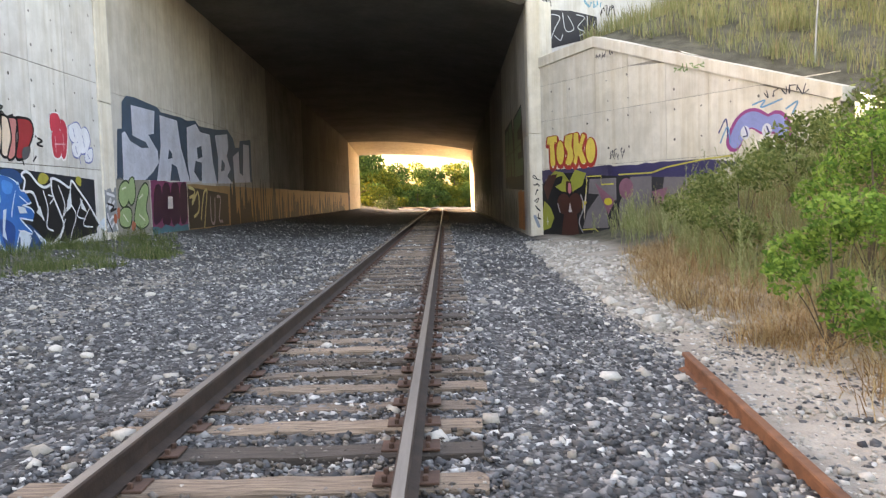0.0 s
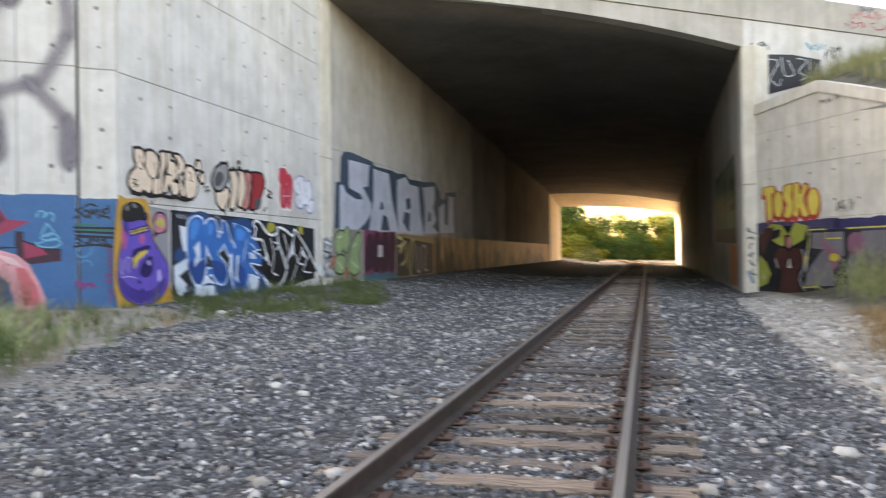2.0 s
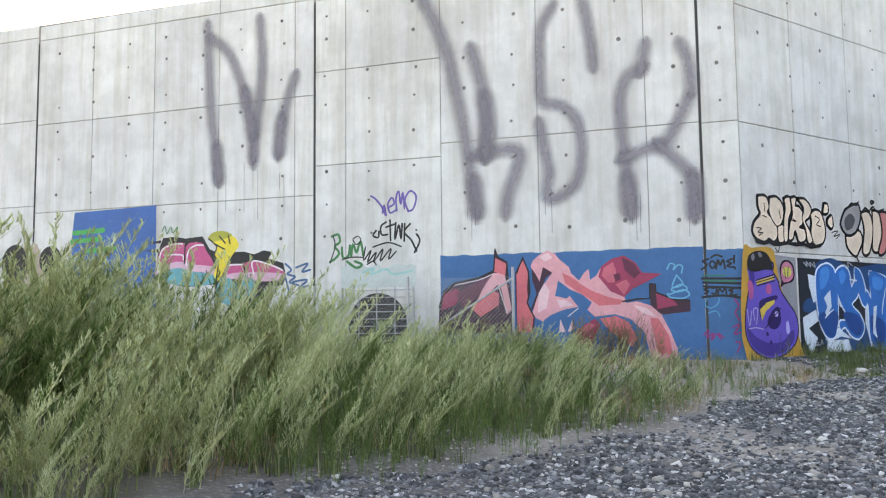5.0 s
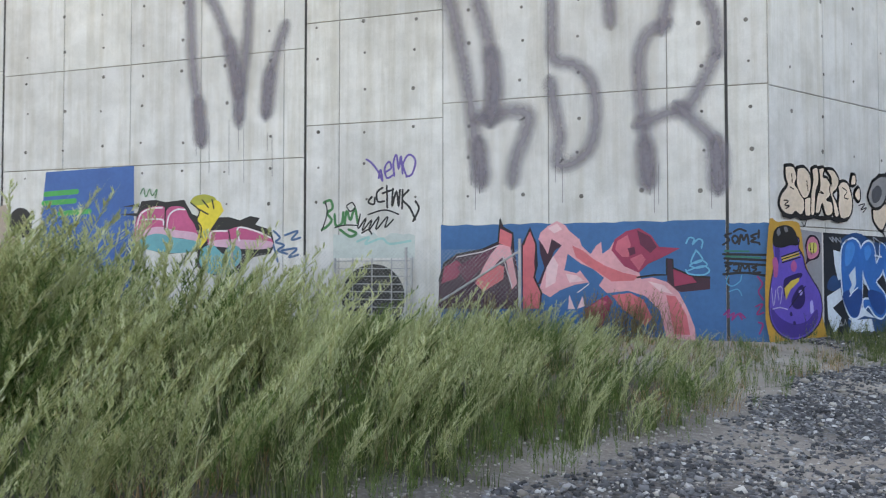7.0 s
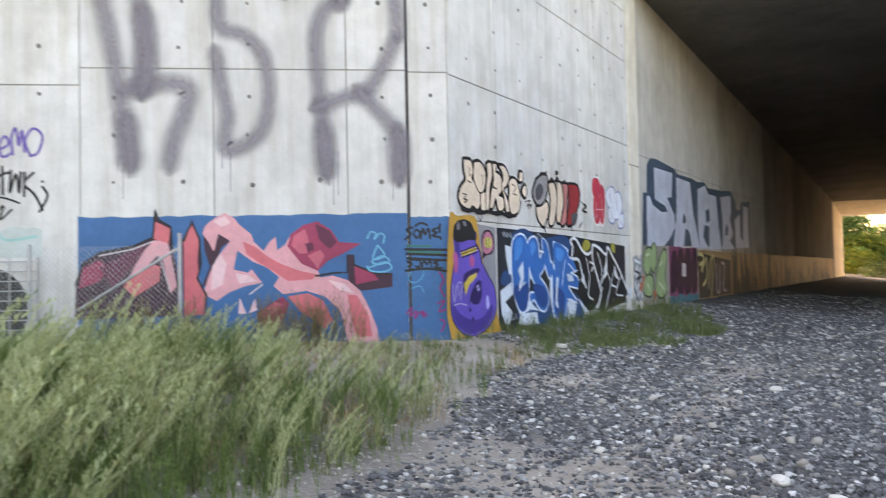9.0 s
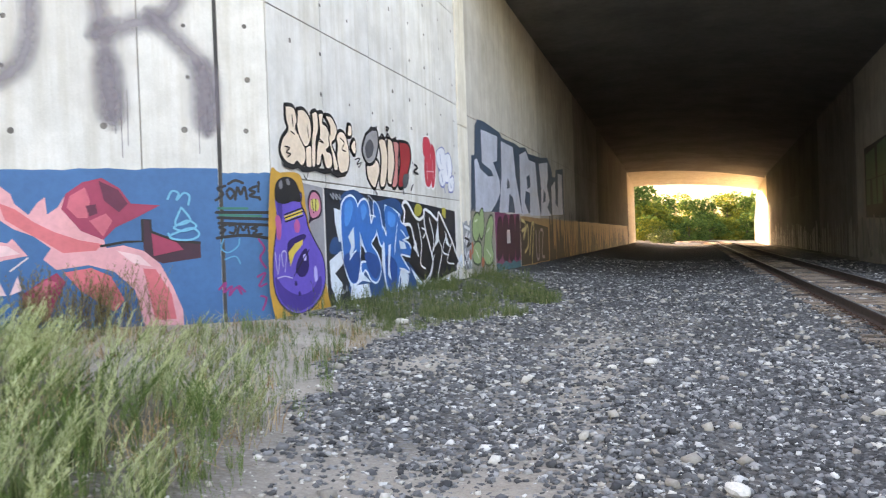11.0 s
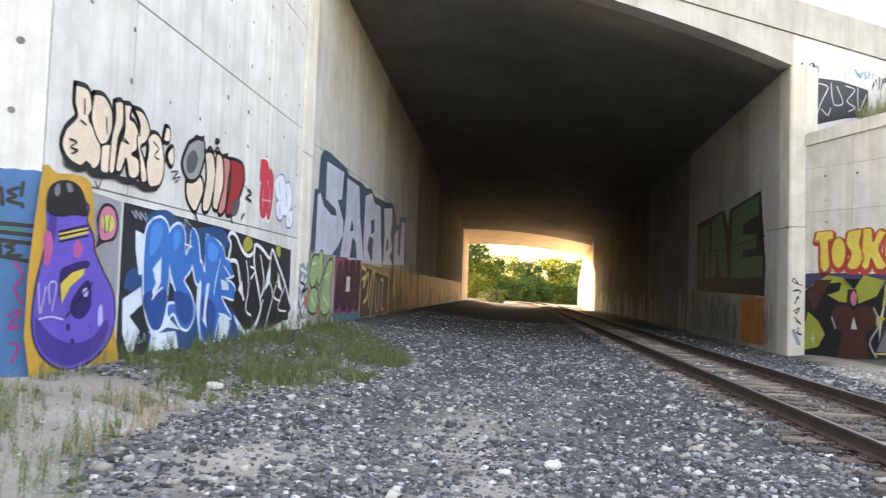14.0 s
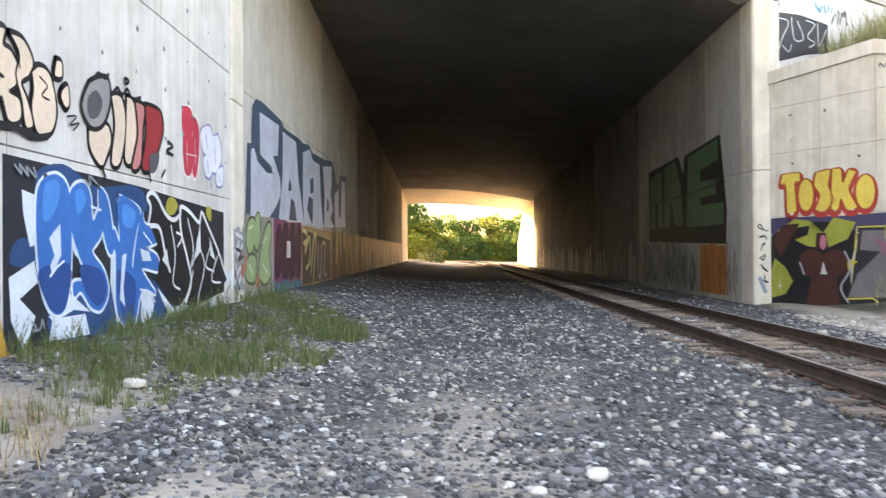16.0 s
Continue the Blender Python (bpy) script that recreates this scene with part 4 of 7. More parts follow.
m.layer("pink_letter", [round_off(W((14.1, 2.42), (14.01, 2.91), (13.72, 3.08), (13.32, 3.1), (13.25, 2.99), (13.1, 3.09), (12.75, 3.06), (12.61, 2.85), (12.43, 2.6), (12.37, 2.25), (12.95, 2.4), (13.53, 2.51))),
    round_off(W((12.06, 2.19), (12.01, 2.49), (11.58, 2.51), (11.28, 2.58), (10.84, 2.5), (10.48, 2.35), (10.43, 2.18), (10.97, 2.16), (11.53, 2.19)))], (0.56, 0.09, 0.22))
m.layer("pink_fade", [round_off(W((14.1, 2.42), (13.54, 2.62), (12.95, 2.53), (12.4, 2.45), (12.37, 2.25), (12.95, 2.35), (14.07, 2.26))),
    round_off(W((12.06, 2.17), (11.81, 2.29), (10.97, 2.28), (10.43, 2.23), (10.43, 2.1), (10.97, 2.06)))], (0.66, 0.4, 0.5))
m.layer("teal_letter", [round_off(W((14.1, 2.26), (13.53, 2.46), (12.95, 2.35), (12.37, 2.25), (12.43, 2.04), (13.24, 2), (14.06, 2.16))),
    round_off(W((12.31, 1.77), (12.23, 2.09), (11.95, 2.17), (11.66, 1.96), (11.53, 2.14), (11.25, 2.11), (11.22, 1.79), (11.58, 1.54), (12.05, 1.52)))], (0.1, 0.36, 0.4))
m.layer("yellow_burst", [W((12.55, 3.16), (12.38, 3.28), (12.07, 3.3), (11.76, 3.16), (11.67, 2.96), (11.87, 2.72), (12.01, 2.54), (12.12, 2.29), (12.29, 2.09), (12.4, 2.25), (12.29, 2.55), (12.38, 2.75), (12.32, 2.95))], (0.8, 0.62, 0.05))
m.layer("olive_burst", [round_off(W((12.58, 3.16), (12.44, 3.31), (12.15, 3.35), (11.87, 3.24), (12.07, 3.15), (12.38, 3.1)))], (0.4, 0.38, 0.05))
m.strokes("white_outline", [W((14.07, 2.34), (13.98, 2.88), (13.69, 3.05), (13.34, 3.07)),
    W((13.89, 2.8), (13.36, 2.79), (13.3, 2.66)),
    W((13.21, 2.51), (13.16, 2.86), (12.96, 3.01), (12.72, 3.01)),
    W((12.03, 2.24), (11.98, 2.47), (11.58, 2.49)),
    W((11.25, 2.26), (11.28, 2.56), (10.84, 2.48), (10.45, 2.32))], 0.04, (0.78, 0.72, 0.74))
m.strokes("black_line", [W((12.55, 3.16), (12.32, 2.97), (12.38, 2.75), (12.26, 2.57), (12.32, 2.17)),
    W((11.53, 2.49), (11.47, 2.16)),
    W((13.25, 3.04), (13.27, 2.56)),
    W((12.38, 3.03), (12.09, 2.89)),
    W((12.24, 3.22), (12.07, 3.04)),
    W((11.98, 3.22), (11.93, 3.02))], 0.035, BLACK)
m.strokes("green_scribble", [W((13.96, 3.42), (13.87, 3.55), (13.81, 3.34), (13.69, 3.52), (13.63, 3.36), (13.49, 3.51), (13.54, 3.31))], 0.025, (0.03, 0.2, 0.06))
m.strokes("blue_scribble", [W((10.37, 2.47), (10.21, 2.32), (10.32, 2.22), (10.1, 2.15), (10.26, 2.03), (10.02, 1.95)),
    W((10.08, 2.37), (9.76, 2.46), (9.92, 2.27), (9.7, 2.31)),
    W((10.16, 2.03), (9.78, 2.07), (9.99, 1.88), (9.75, 1.93)),
    W((10.37, 2.15), (10.26, 1.78))], 0.05, (0.06, 0.14, 0.28))
m = Mural(WING, 19.2, 17.3, 0.6, 3.4, "beige and black figure-like shape painted on concrete")
m.layer("beige_shape", [[(0.0, 0), (0.9, 0), (0.95, 0.5), (0.6, 0.95), (0.2, 0.9), (0.0, 0.5)]], (0.42, 0.33, 0.26))
m.layer("black_shape", [oval(0.85, 0.78, 0.2, 0.14), oval(0.2, 0.75, 0.25, 0.2)], BLACK)

# scribbled tags above the culvert
m = Mural(WING, 8.0, 6.9, 3.4, 4.05, "violet scribbled tag on concrete", lift=0.004)
W = m.wall
m.strokes("violet_line", [W((8.12, 3.99), (8, 3.91), (7.84, 3.71), (7.74, 3.5), (7.79, 3.76), (7.83, 3.57)),
    W((7.69, 3.69), (7.54, 3.78), (7.59, 3.92), (7.69, 3.78), (7.64, 3.57), (7.49, 3.63)),
    W((7.47, 3.61), (7.49, 3.89), (7.42, 4.06), (7.37, 3.75), (7.32, 4.03), (7.28, 3.65)),
    W((7.19, 3.6), (7.27, 3.84), (7.14, 4.05), (6.99, 3.92), (7.06, 3.64), (7.19, 3.58))], 0.045, (0.15, 0.1, 0.36))
m = Mural(WING, 8.0, 6.85, 2.6, 3.25, "black scribbled tag on concrete", lift=0.004)
W = m.wall
m.strokes("black_line", [W((7.74, 3.36), (7.87, 3.26), (7.85, 3.07), (7.7, 3.07)),
    W((7.64, 3.4), (7.63, 2.93)),
    W((7.74, 3.24), (7.54, 3.3)),
    W((7.5, 3.33), (7.52, 2.95), (7.42, 3.28), (7.37, 2.95), (7.34, 3.3)),
    W((7.28, 3.3), (7.29, 2.9)),
    W((7.14, 3.29), (7.29, 3.11), (7.12, 2.92), (6.99, 2.66)),
    W((6.99, 3.05), (6.91, 2.89), (7.04, 2.63)),
    W((7.99, 3.17), (8.07, 3.06), (7.94, 3.01), (7.92, 3.15))], 0.045, BLACK)
m.strokes("black_line", [W((8.26, 2.8), (8.31, 2.49), (8.12, 2.72), (8.21, 2.44), (7.99, 2.67), (8.06, 2.44), (7.82, 2.74), (7.89, 2.46), (7.62, 2.74), (7.68, 2.5), (7.49, 2.67)),
    W((8.07, 2.79), (7.69, 2.88), (7.37, 2.78)),
    W((8.22, 2.39), (8.07, 2.46), (7.99, 2.37))], 0.035, BLACK)
m = Mural(WING, 9.1, 8.0, 2.35, 3.0, "green scribbled letters on concrete", lift=0.004)
W = m.wall
m.strokes("green_line", [W((9.13, 3.08), (8.97, 3.12), (8.92, 2.95), (9.05, 2.84), (8.94, 2.69), (9.05, 2.55), (9.18, 2.48)),
    W((8.87, 2.81), (8.84, 2.57), (8.7, 2.61), (8.66, 2.85)),
    W((8.63, 2.59), (8.58, 2.88), (8.49, 2.68), (8.39, 2.94), (8.32, 2.61)),
    W((8.73, 2.47), (8.5, 2.32), (8.35, 2.39), (8.53, 2.47))], 0.06, (0.04, 0.2, 0.07))
m.strokes("black_line", [W((9.18, 2.45), (9.05, 2.84), (9.1, 3.1)),
    W((8.58, 3), (8.45, 3.06), (8.38, 2.94), (8.5, 2.87), (8.58, 2.97)),
    W((8.86, 2.52), (8.63, 2.57), (8.32, 2.56))], 0.03, BLACK)
m = Mural(WING, 8.9, 7.0, 1.85, 2.45, "washed-out pale green and white paint over concrete")
m.layer("pale_paint", [ragged(0, 0, 1, 0.85, 0.12, 14, 3)], (0.5, 0.56, 0.53))
m.strokes("mint_line", [[(0.3, 0.6), (0.45, 0.75), (0.4, 0.5), (0.6, 0.7), (0.7, 0.5), (0.95, 0.6)]], 0.05, (0.3, 0.55, 0.52))
# ---- abutment side wall ----
CREAM = (0.78, 0.62, 0.48)
m = Mural(LEFT, 0.3, 3.0, 2.58, 3.56, "cream bubble letters with black rims on concrete", lift=0.004)
W = m.wall
CELLS = [W((0.49, 3.55), (0.76, 3.56), (0.86, 3.36), (0.8, 3.22), (1.05, 3.04), (1.13, 2.8), (0.99, 2.64), (0.81, 2.7), (0.67, 2.63), (0.41, 2.68), (0.28, 2.82), (0.35, 3.01), (0.55, 3.19), (0.49, 3.35)),
    W((0.89, 3.54), (1.12, 3.57), (1.32, 3.44), (1.35, 3.2), (1.22, 2.99), (1.05, 2.99), (0.86, 3.23)),
    W((1.12, 2.96), (1.32, 3), (1.39, 2.8), (1.28, 2.63), (1.13, 2.66)),
    W((1.39, 3.56), (1.58, 3.6), (1.62, 3.33), (1.51, 3.11), (1.46, 2.7), (1.33, 2.68), (1.35, 3.09), (1.42, 3.34)),
    W((1.63, 3.59), (1.82, 3.61), (1.78, 3.44), (1.93, 3.41), (2.08, 3.24), (2.01, 3.06), (1.89, 2.98), (2.08, 2.94), (2.12, 2.76), (2, 2.67), (1.85, 2.69), (1.74, 2.9), (1.63, 2.72), (1.49, 2.72), (1.56, 3.04), (1.67, 3.26)),
    W((1.89, 3.59), (2.16, 3.59), (2.36, 3.41), (2.28, 3.23), (2.12, 3.12), (2.24, 2.96), (2.36, 2.71), (2.2, 2.66), (2.12, 2.94), (2.01, 3.19), (2.08, 3.41)),
    W((2.32, 3.28), (2.48, 3.38), (2.69, 3.36), (2.82, 3.17), (2.87, 2.91), (2.74, 2.68), (2.44, 2.63), (2.32, 2.88), (2.36, 3.11)),
    W((2.87, 3.55), (3, 3.54), (3, 3.37), (2.82, 3.35)),
    W((3, 3.23), (3.14, 3.3), (3.18, 3.1), (3.09, 3.02), (2.96, 3.13))]


def fat_letters(m, cells, fill, rim=0.1, name="cream_letter"):
    for q in cells:
        m.strokes("black_rim", [q + q[:1]], rim, BLACK)
    for q in cells:
        c = [sum(v) / len(q) for v in zip(*q)]
        m.layer(name, [[(x, y) for x, y in [(p[0] * 0.97 + c[0] * 0.03, p[1] * 0.97 + c[1] * 0.03) for p in [tuple(v) for v in smooth_line(q + q[:1], 3)[:-1]]]]], fill)
        m.strokes("black_rim", [q + q[:1]], 0.03, BLACK)


fat_letters(m, CELLS, CREAM)
m.strokes("inner_line", [W((0.67, 3.42), (0.69, 3.25)),
    W((0.61, 3.16), (0.73, 3.13)),
    W((1.18, 3.32), (1.22, 3.13)),
    W((1.54, 3.12), (1.78, 3.1), (1.63, 3.15)),
    W((0.4, 2.9), (0.55, 2.89), (0.43, 2.81), (0.58, 2.8), (0.46, 2.74)),
    W((2.48, 3.26), (2.65, 3.19), (2.53, 3.07), (2.69, 3.04)),
    W((3.11, 2.93), (3.35, 2.97), (3.18, 2.84), (3.42, 2.9), (3.27, 2.79)),
    W((0.99, 2.5), (1.08, 2.43), (1.15, 2.55)),
    W((2.06, 3.37), (2.08, 3.27))], 0.022, BLACK)
m.layer("black_shadow", [W((0.28, 2.7), (0.64, 2.62), (0.83, 2.67), (0.97, 2.62), (1.13, 2.64), (1.39, 2.64), (1.89, 2.66), (2.44, 2.62), (2.78, 2.7), (2.65, 2.58), (2.28, 2.53), (2, 2.59), (1.74, 2.56), (1.42, 2.59), (1.15, 2.55), (0.95, 2.54), (0.8, 2.59), (0.61, 2.55), (0.35, 2.58))], BLACK)
m = Mural(LEFT, 3.35, 6.3, 2.42, 3.6, "cream, grey and red bubble letters on concrete", lift=0.004)
W = m.wall
fat_letters(m, [W((3.71, 2.86), (4.23, 3.02), (4.39, 2.83), (4.22, 2.56), (4.06, 2.44), (3.76, 2.62)),
    W((4.39, 3.44), (4.73, 3.47), (4.87, 3.09), (4.67, 2.55), (4.39, 2.53), (4.5, 3.05)),
    W((4.9, 3.52), (5.14, 3.49), (5.32, 3.15), (5.19, 2.65), (4.84, 2.59), (4.87, 3.09))], CREAM)
fat_letters(m, [W((5.2, 3.51), (5.57, 3.48), (5.48, 3.16), (5.38, 2.61), (5.07, 2.53), (5.29, 3.03))], (0.6, 0.22, 0.2), name="pink_letter")
fat_letters(m, [W((5.57, 3.53), (6.17, 3.53), (6.31, 3.26), (6.07, 2.89), (5.8, 2.59), (5.44, 2.56), (5.6, 3.07))], (0.36, 0.03, 0.035), name="red_letter")
fat_letters(m, [W((3.71, 3.46), (4.02, 3.59), (4.28, 3.61), (4.33, 3.34), (4.12, 3.01), (3.76, 2.91), (3.51, 3.13))], (0.3, 0.29, 0.29), name="grey_letter")
m.layer("grey_fade", [round_off(W((3.66, 3.24), (3.91, 3.4), (4.09, 3.28), (3.96, 3.07), (3.71, 3.02))),
    round_off(W((5.76, 2.8), (6.13, 2.85), (6, 2.59), (5.73, 2.53)))], (0.09, 0.09, 0.1))
m.strokes("black_line", [W((3.86, 3.55), (3.99, 3.64), (4.17, 3.61), (4.28, 3.69)),
    W((4.39, 3.44), (4.56, 3.57), (4.73, 3.51), (4.9, 3.62), (5.08, 3.52), (5.38, 3.59)),
    W((4.84, 3.76), (4.96, 3.74), (4.84, 3.68), (4.81, 3.74)),
    W((6.23, 2.51), (6.38, 2.63)),
    W((6.52, 3.11), (6.74, 3.05), (6.45, 2.95), (6.74, 2.91)),
    W((4.06, 2.44), (4.17, 2.31)),
    W((5.7, 2.52), (5.76, 2.4))], 0.05, BLACK)
m = Mural(LEFT, 7.15, 9.8, 2.6, 3.82, "red and white bubble letters on concrete", lift=0.004)
W = m.wall
m.strokes("white_rim", [W((7.28, 3.79), (7.72, 3.83), (7.8, 3.46), (7.27, 3.37), (7.28, 3.79)),
    W((7.31, 3.3), (7.76, 3.43), (7.75, 2.74), (7.35, 2.71), (7.31, 3.3)),
    W((7.84, 3.69), (8.18, 3.5), (8.05, 2.76), (7.79, 2.73), (7.84, 3.69))], 0.1, (0.8, 0.76, 0.76))
m.layer("red_letter", [round_off(W((7.28, 3.79), (7.72, 3.83), (7.8, 3.46), (7.27, 3.37))),
    round_off(W((7.31, 3.3), (7.76, 3.43), (7.75, 2.74), (7.35, 2.71))),
    round_off(W((7.84, 3.69), (8.18, 3.5), (8.05, 2.76), (7.79, 2.73)))], (0.62, 0.05, 0.08))
m.strokes("blue_rim", [W((8.27, 3.55), (8.81, 3.71), (9.05, 3.45), (8.72, 3.15), (8.36, 3.21), (8.27, 3.55)),
    W((8.86, 3.42), (9.34, 3.61), (9.58, 3.26), (9.28, 2.9), (8.85, 2.92), (8.86, 3.42)),
    W((8.44, 3.09), (9, 3.12), (8.85, 2.76), (8.49, 2.78), (8.44, 3.09)),
    W((9.23, 2.87), (9.68, 3.03), (9.63, 2.68), (9.23, 2.64), (9.23, 2.87))], 0.09, (0.16, 0.2, 0.42))
m.layer("white_letter", [round_off(W((8.27, 3.55), (8.81, 3.71), (9.05, 3.45), (8.72, 3.15), (8.36, 3.21))),
    round_off(W((8.86, 3.42), (9.34, 3.61), (9.58, 3.26), (9.28, 2.9), (8.85, 2.92))),
    round_off(W((8.44, 3.09), (9, 3.12), (8.85, 2.76), (8.49, 2.78))),
    round_off(W((9.23, 2.87), (9.68, 3.03), (9.63, 2.68), (9.23, 2.64)))], (0.76, 0.78, 0.84))
m.strokes("inner_line", [W((8.54, 3.52), (8.63, 3.29)),
    W((9.09, 3.38), (9.19, 3.06)),
    W((8.62, 3.03), (8.71, 2.83)),
    W((8.9, 2.55), (8.8, 2.76)),
    W((9.38, 2.83), (9.48, 2.72))], 0.03, (0.14, 0.18, 0.4))
m.strokes("pink_line", [W((7.47, 3.22), (7.47, 2.8)),
    W((7.92, 3.32), (7.92, 2.88)),
    W((7.43, 3.02), (8.01, 3.05))], 0.03, (0.75, 0.4, 0.42))

# purple pear-shaped blob on orange
m = Mural(LEFT, 0.02, 1.72, 0.05, 2.42, "purple pear-shaped painted blob on an orange field", lift=0.004)
W = m.wall
m.layer("grey_field", [[(0.0, 0), (1, 0), (1, 0.96), (0, 1)]], (0.3, 0.3, 0.32))
m.layer("orange_field", [round_off(W((-0.06, 0.24), (-0.07, 2.36), (0.25, 2.48), (0.84, 2.51), (1, 2.33), (1.12, 1.79), (1.33, 1.39), (1.56, 0.99), (1.78, 0.48), (1.74, 0.15)))], (0.58, 0.31, 0.05))
m.strokes("dark_rim", [W((0.1, 2.14), (0.86, 2.2), (0.89, 2.01), (1.05, 1.82), (1.12, 1.63), (1.35, 1.39), (1.6, 1.15), (1.69, 0.86), (1.6, 0.58), (1.33, 0.39), (1, 0.29), (0.64, 0.27), (0.29, 0.38), (0.04, 0.57), (-0.06, 0.82), (-0.04, 1.17), (0.04, 1.46), (0.12, 1.75), (0.1, 2.14))], 0.07, (0.02, 0.012, 0.05))
m.layer("purple_blob", [round_off(W((0.1, 2.14), (0.86, 2.2), (0.89, 2.01), (1.05, 1.82), (1.12, 1.63), (1.35, 1.39), (1.6, 1.15), (1.69, 0.86), (1.6, 0.58), (1.33, 0.39), (1, 0.29), (0.64, 0.27), (0.29, 0.38), (0.04, 0.57), (-0.06, 0.82), (-0.04, 1.17), (0.04, 1.46), (0.12, 1.75)))], (0.14, 0.09, 0.5))
m.layer("violet_shade", [round_off(W((-0.01, 0.89), (0.25, 0.7), (0.69, 0.56), (1.17, 0.6), (1.51, 0.82), (1.51, 0.58), (1.17, 0.37), (0.64, 0.3), (0.25, 0.43), (0.02, 0.64))),
    round_off(W((0.12, 2.11), (0.26, 2.12), (0.26, 1.75), (0.15, 1.68)))], (0.06, 0.035, 0.26))
m.layer("dark_patch", [round_off(W((0.64, 1.01), (0.86, 1.24), (1.05, 1.28), (1.1, 1), (0.95, 0.85), (0.73, 0.86))),
    round_off(W((0.39, 1.37), (0.55, 1.46), (0.95, 1.53), (0.99, 1.45), (0.55, 1.26), (0.41, 1.08))),
    round_off(W((0.58, 0.77), (0.64, 0.79), (0.67, 0.72), (0.6, 0.71))),
    round_off(W((0.69, 0.6), (0.75, 0.61), (0.78, 0.55), (0.7, 0.54)))], (0.025, 0.012, 0.12))
m.layer("yellow_patch", [W((0.32, 1.81), (0.92, 1.93), (0.94, 1.86), (0.35, 1.74)),
    W((0.41, 1.24), (0.64, 1.38), (0.92, 1.44), (0.89, 1.36), (0.61, 1.21), (0.46, 1.02))], (0.72, 0.52, 0.08))
m.layer("pink_patch", [round_off(W((0.04, 1.78), (0.15, 1.82), (0.22, 1.68), (0.18, 1.46), (0.08, 1.46), (0.06, 1.6))),
    round_off(W((0.63, 1.68), (0.73, 1.77), (0.83, 1.68), (0.78, 1.56), (0.66, 1.57)))], (0.5, 0.1, 0.28))
m.layer("pale_shine", [round_off(W((1.27, 0.95), (1.35, 0.99), (1.39, 0.79), (1.28, 0.74))),
    round_off(W((0.89, 1.18), (0.99, 1.2), (1, 1.11), (0.92, 1.1)))], (0.5, 0.46, 0.85))
m.layer("black_cap", [round_off(W((0.06, 2.05), (0.08, 2.28), (0.23, 2.39), (0.49, 2.43), (0.73, 2.37), (0.86, 2.2), (0.87, 2.06), (0.61, 2.05), (0.32, 2)))], BLACK)
m.layer("grey_shine", [round_off(W((0.18, 2.3), (0.26, 2.37), (0.3, 2.27), (0.22, 2.22))),
    round_off(W((0.41, 2.38), (0.49, 2.4), (0.55, 2.32), (0.46, 2.3)))], (0.2, 0.2, 0.22))
m.layer("round_bubble", [round_off(W((1.12, 2.06), (1.22, 2.23), (1.39, 2.27), (1.58, 2.2), (1.65, 1.99), (1.56, 1.82), (1.28, 1.76), (1.12, 1.69), (1.17, 1.83)))], (0.03, 0.01, 0.03))
m.layer("bubble_fill", [round_off(W((1.17, 2.06), (1.25, 2.19), (1.39, 2.23), (1.54, 2.16), (1.6, 1.99), (1.51, 1.85), (1.27, 1.8), (1.18, 1.89)))], (0.6, 0.2, 0.3))
m.layer("bubble_mark", [round_off(W((1.22, 2.05), (1.28, 2.11), (1.49, 2.11), (1.53, 1.98), (1.42, 1.91), (1.25, 1.95)))], (0.62, 0.55, 0.14))
m.strokes("black_line", [W((0.32, 1.78), (0.94, 1.9)),
    W((0.31, 1.83), (0.94, 1.96)),
    W((0.33, 1.72), (0.94, 1.83)),
    W((1.27, 2.11), (1.32, 1.89)),
    W((1.42, 2.12), (1.39, 1.91)),
    W((1.1, 1.27), (0.83, 1.08), (0.55, 0.87))], 0.022, BLACK, curved=False)
m.strokes("white_scribble", [W((-0.02, 1.25), (0.04, 0.92), (0.12, 1.21)),
    W((0.21, 1.03), (0.18, 1.24), (0.32, 1.24), (0.26, 0.95)),
    W((0.02, 0.86), (0.25, 0.88), (0.49, 0.84))], 0.022, (0.5, 0.46, 0.7))

# blue wild letters, then black and white ones
m = Mural(LEFT, 1.78, 9.72, 0.2, 2.33, "blue and white wild letters on a black field", lift=0.004)
W = m.wall
m.layer("background", [[(0, 0.02), (1, 0.15), (1, 0.9), (0.45, 0.98), (0, 1.0)]], (0.015, 0.02, 0.03))
m.layer("dark_blue_haze", [round_off(W((1.94, 1.36), (2.16, 1.48), (2.42, 1.36), (2.39, 1.18), (1.94, 1.19))),
    round_off(W((2.4, 2.11), (3.04, 2.36), (3.93, 2.17), (5.23, 2.28), (5.66, 1.97), (4.44, 1.53), (3.17, 1.44))),
    round_off(W((2.82, 0.72), (4.43, 0.92), (6.1, 0.85), (6.34, 0.21), (4.42, 0.16), (2.88, 0.32)))], (0.01, 0.07, 0.2))
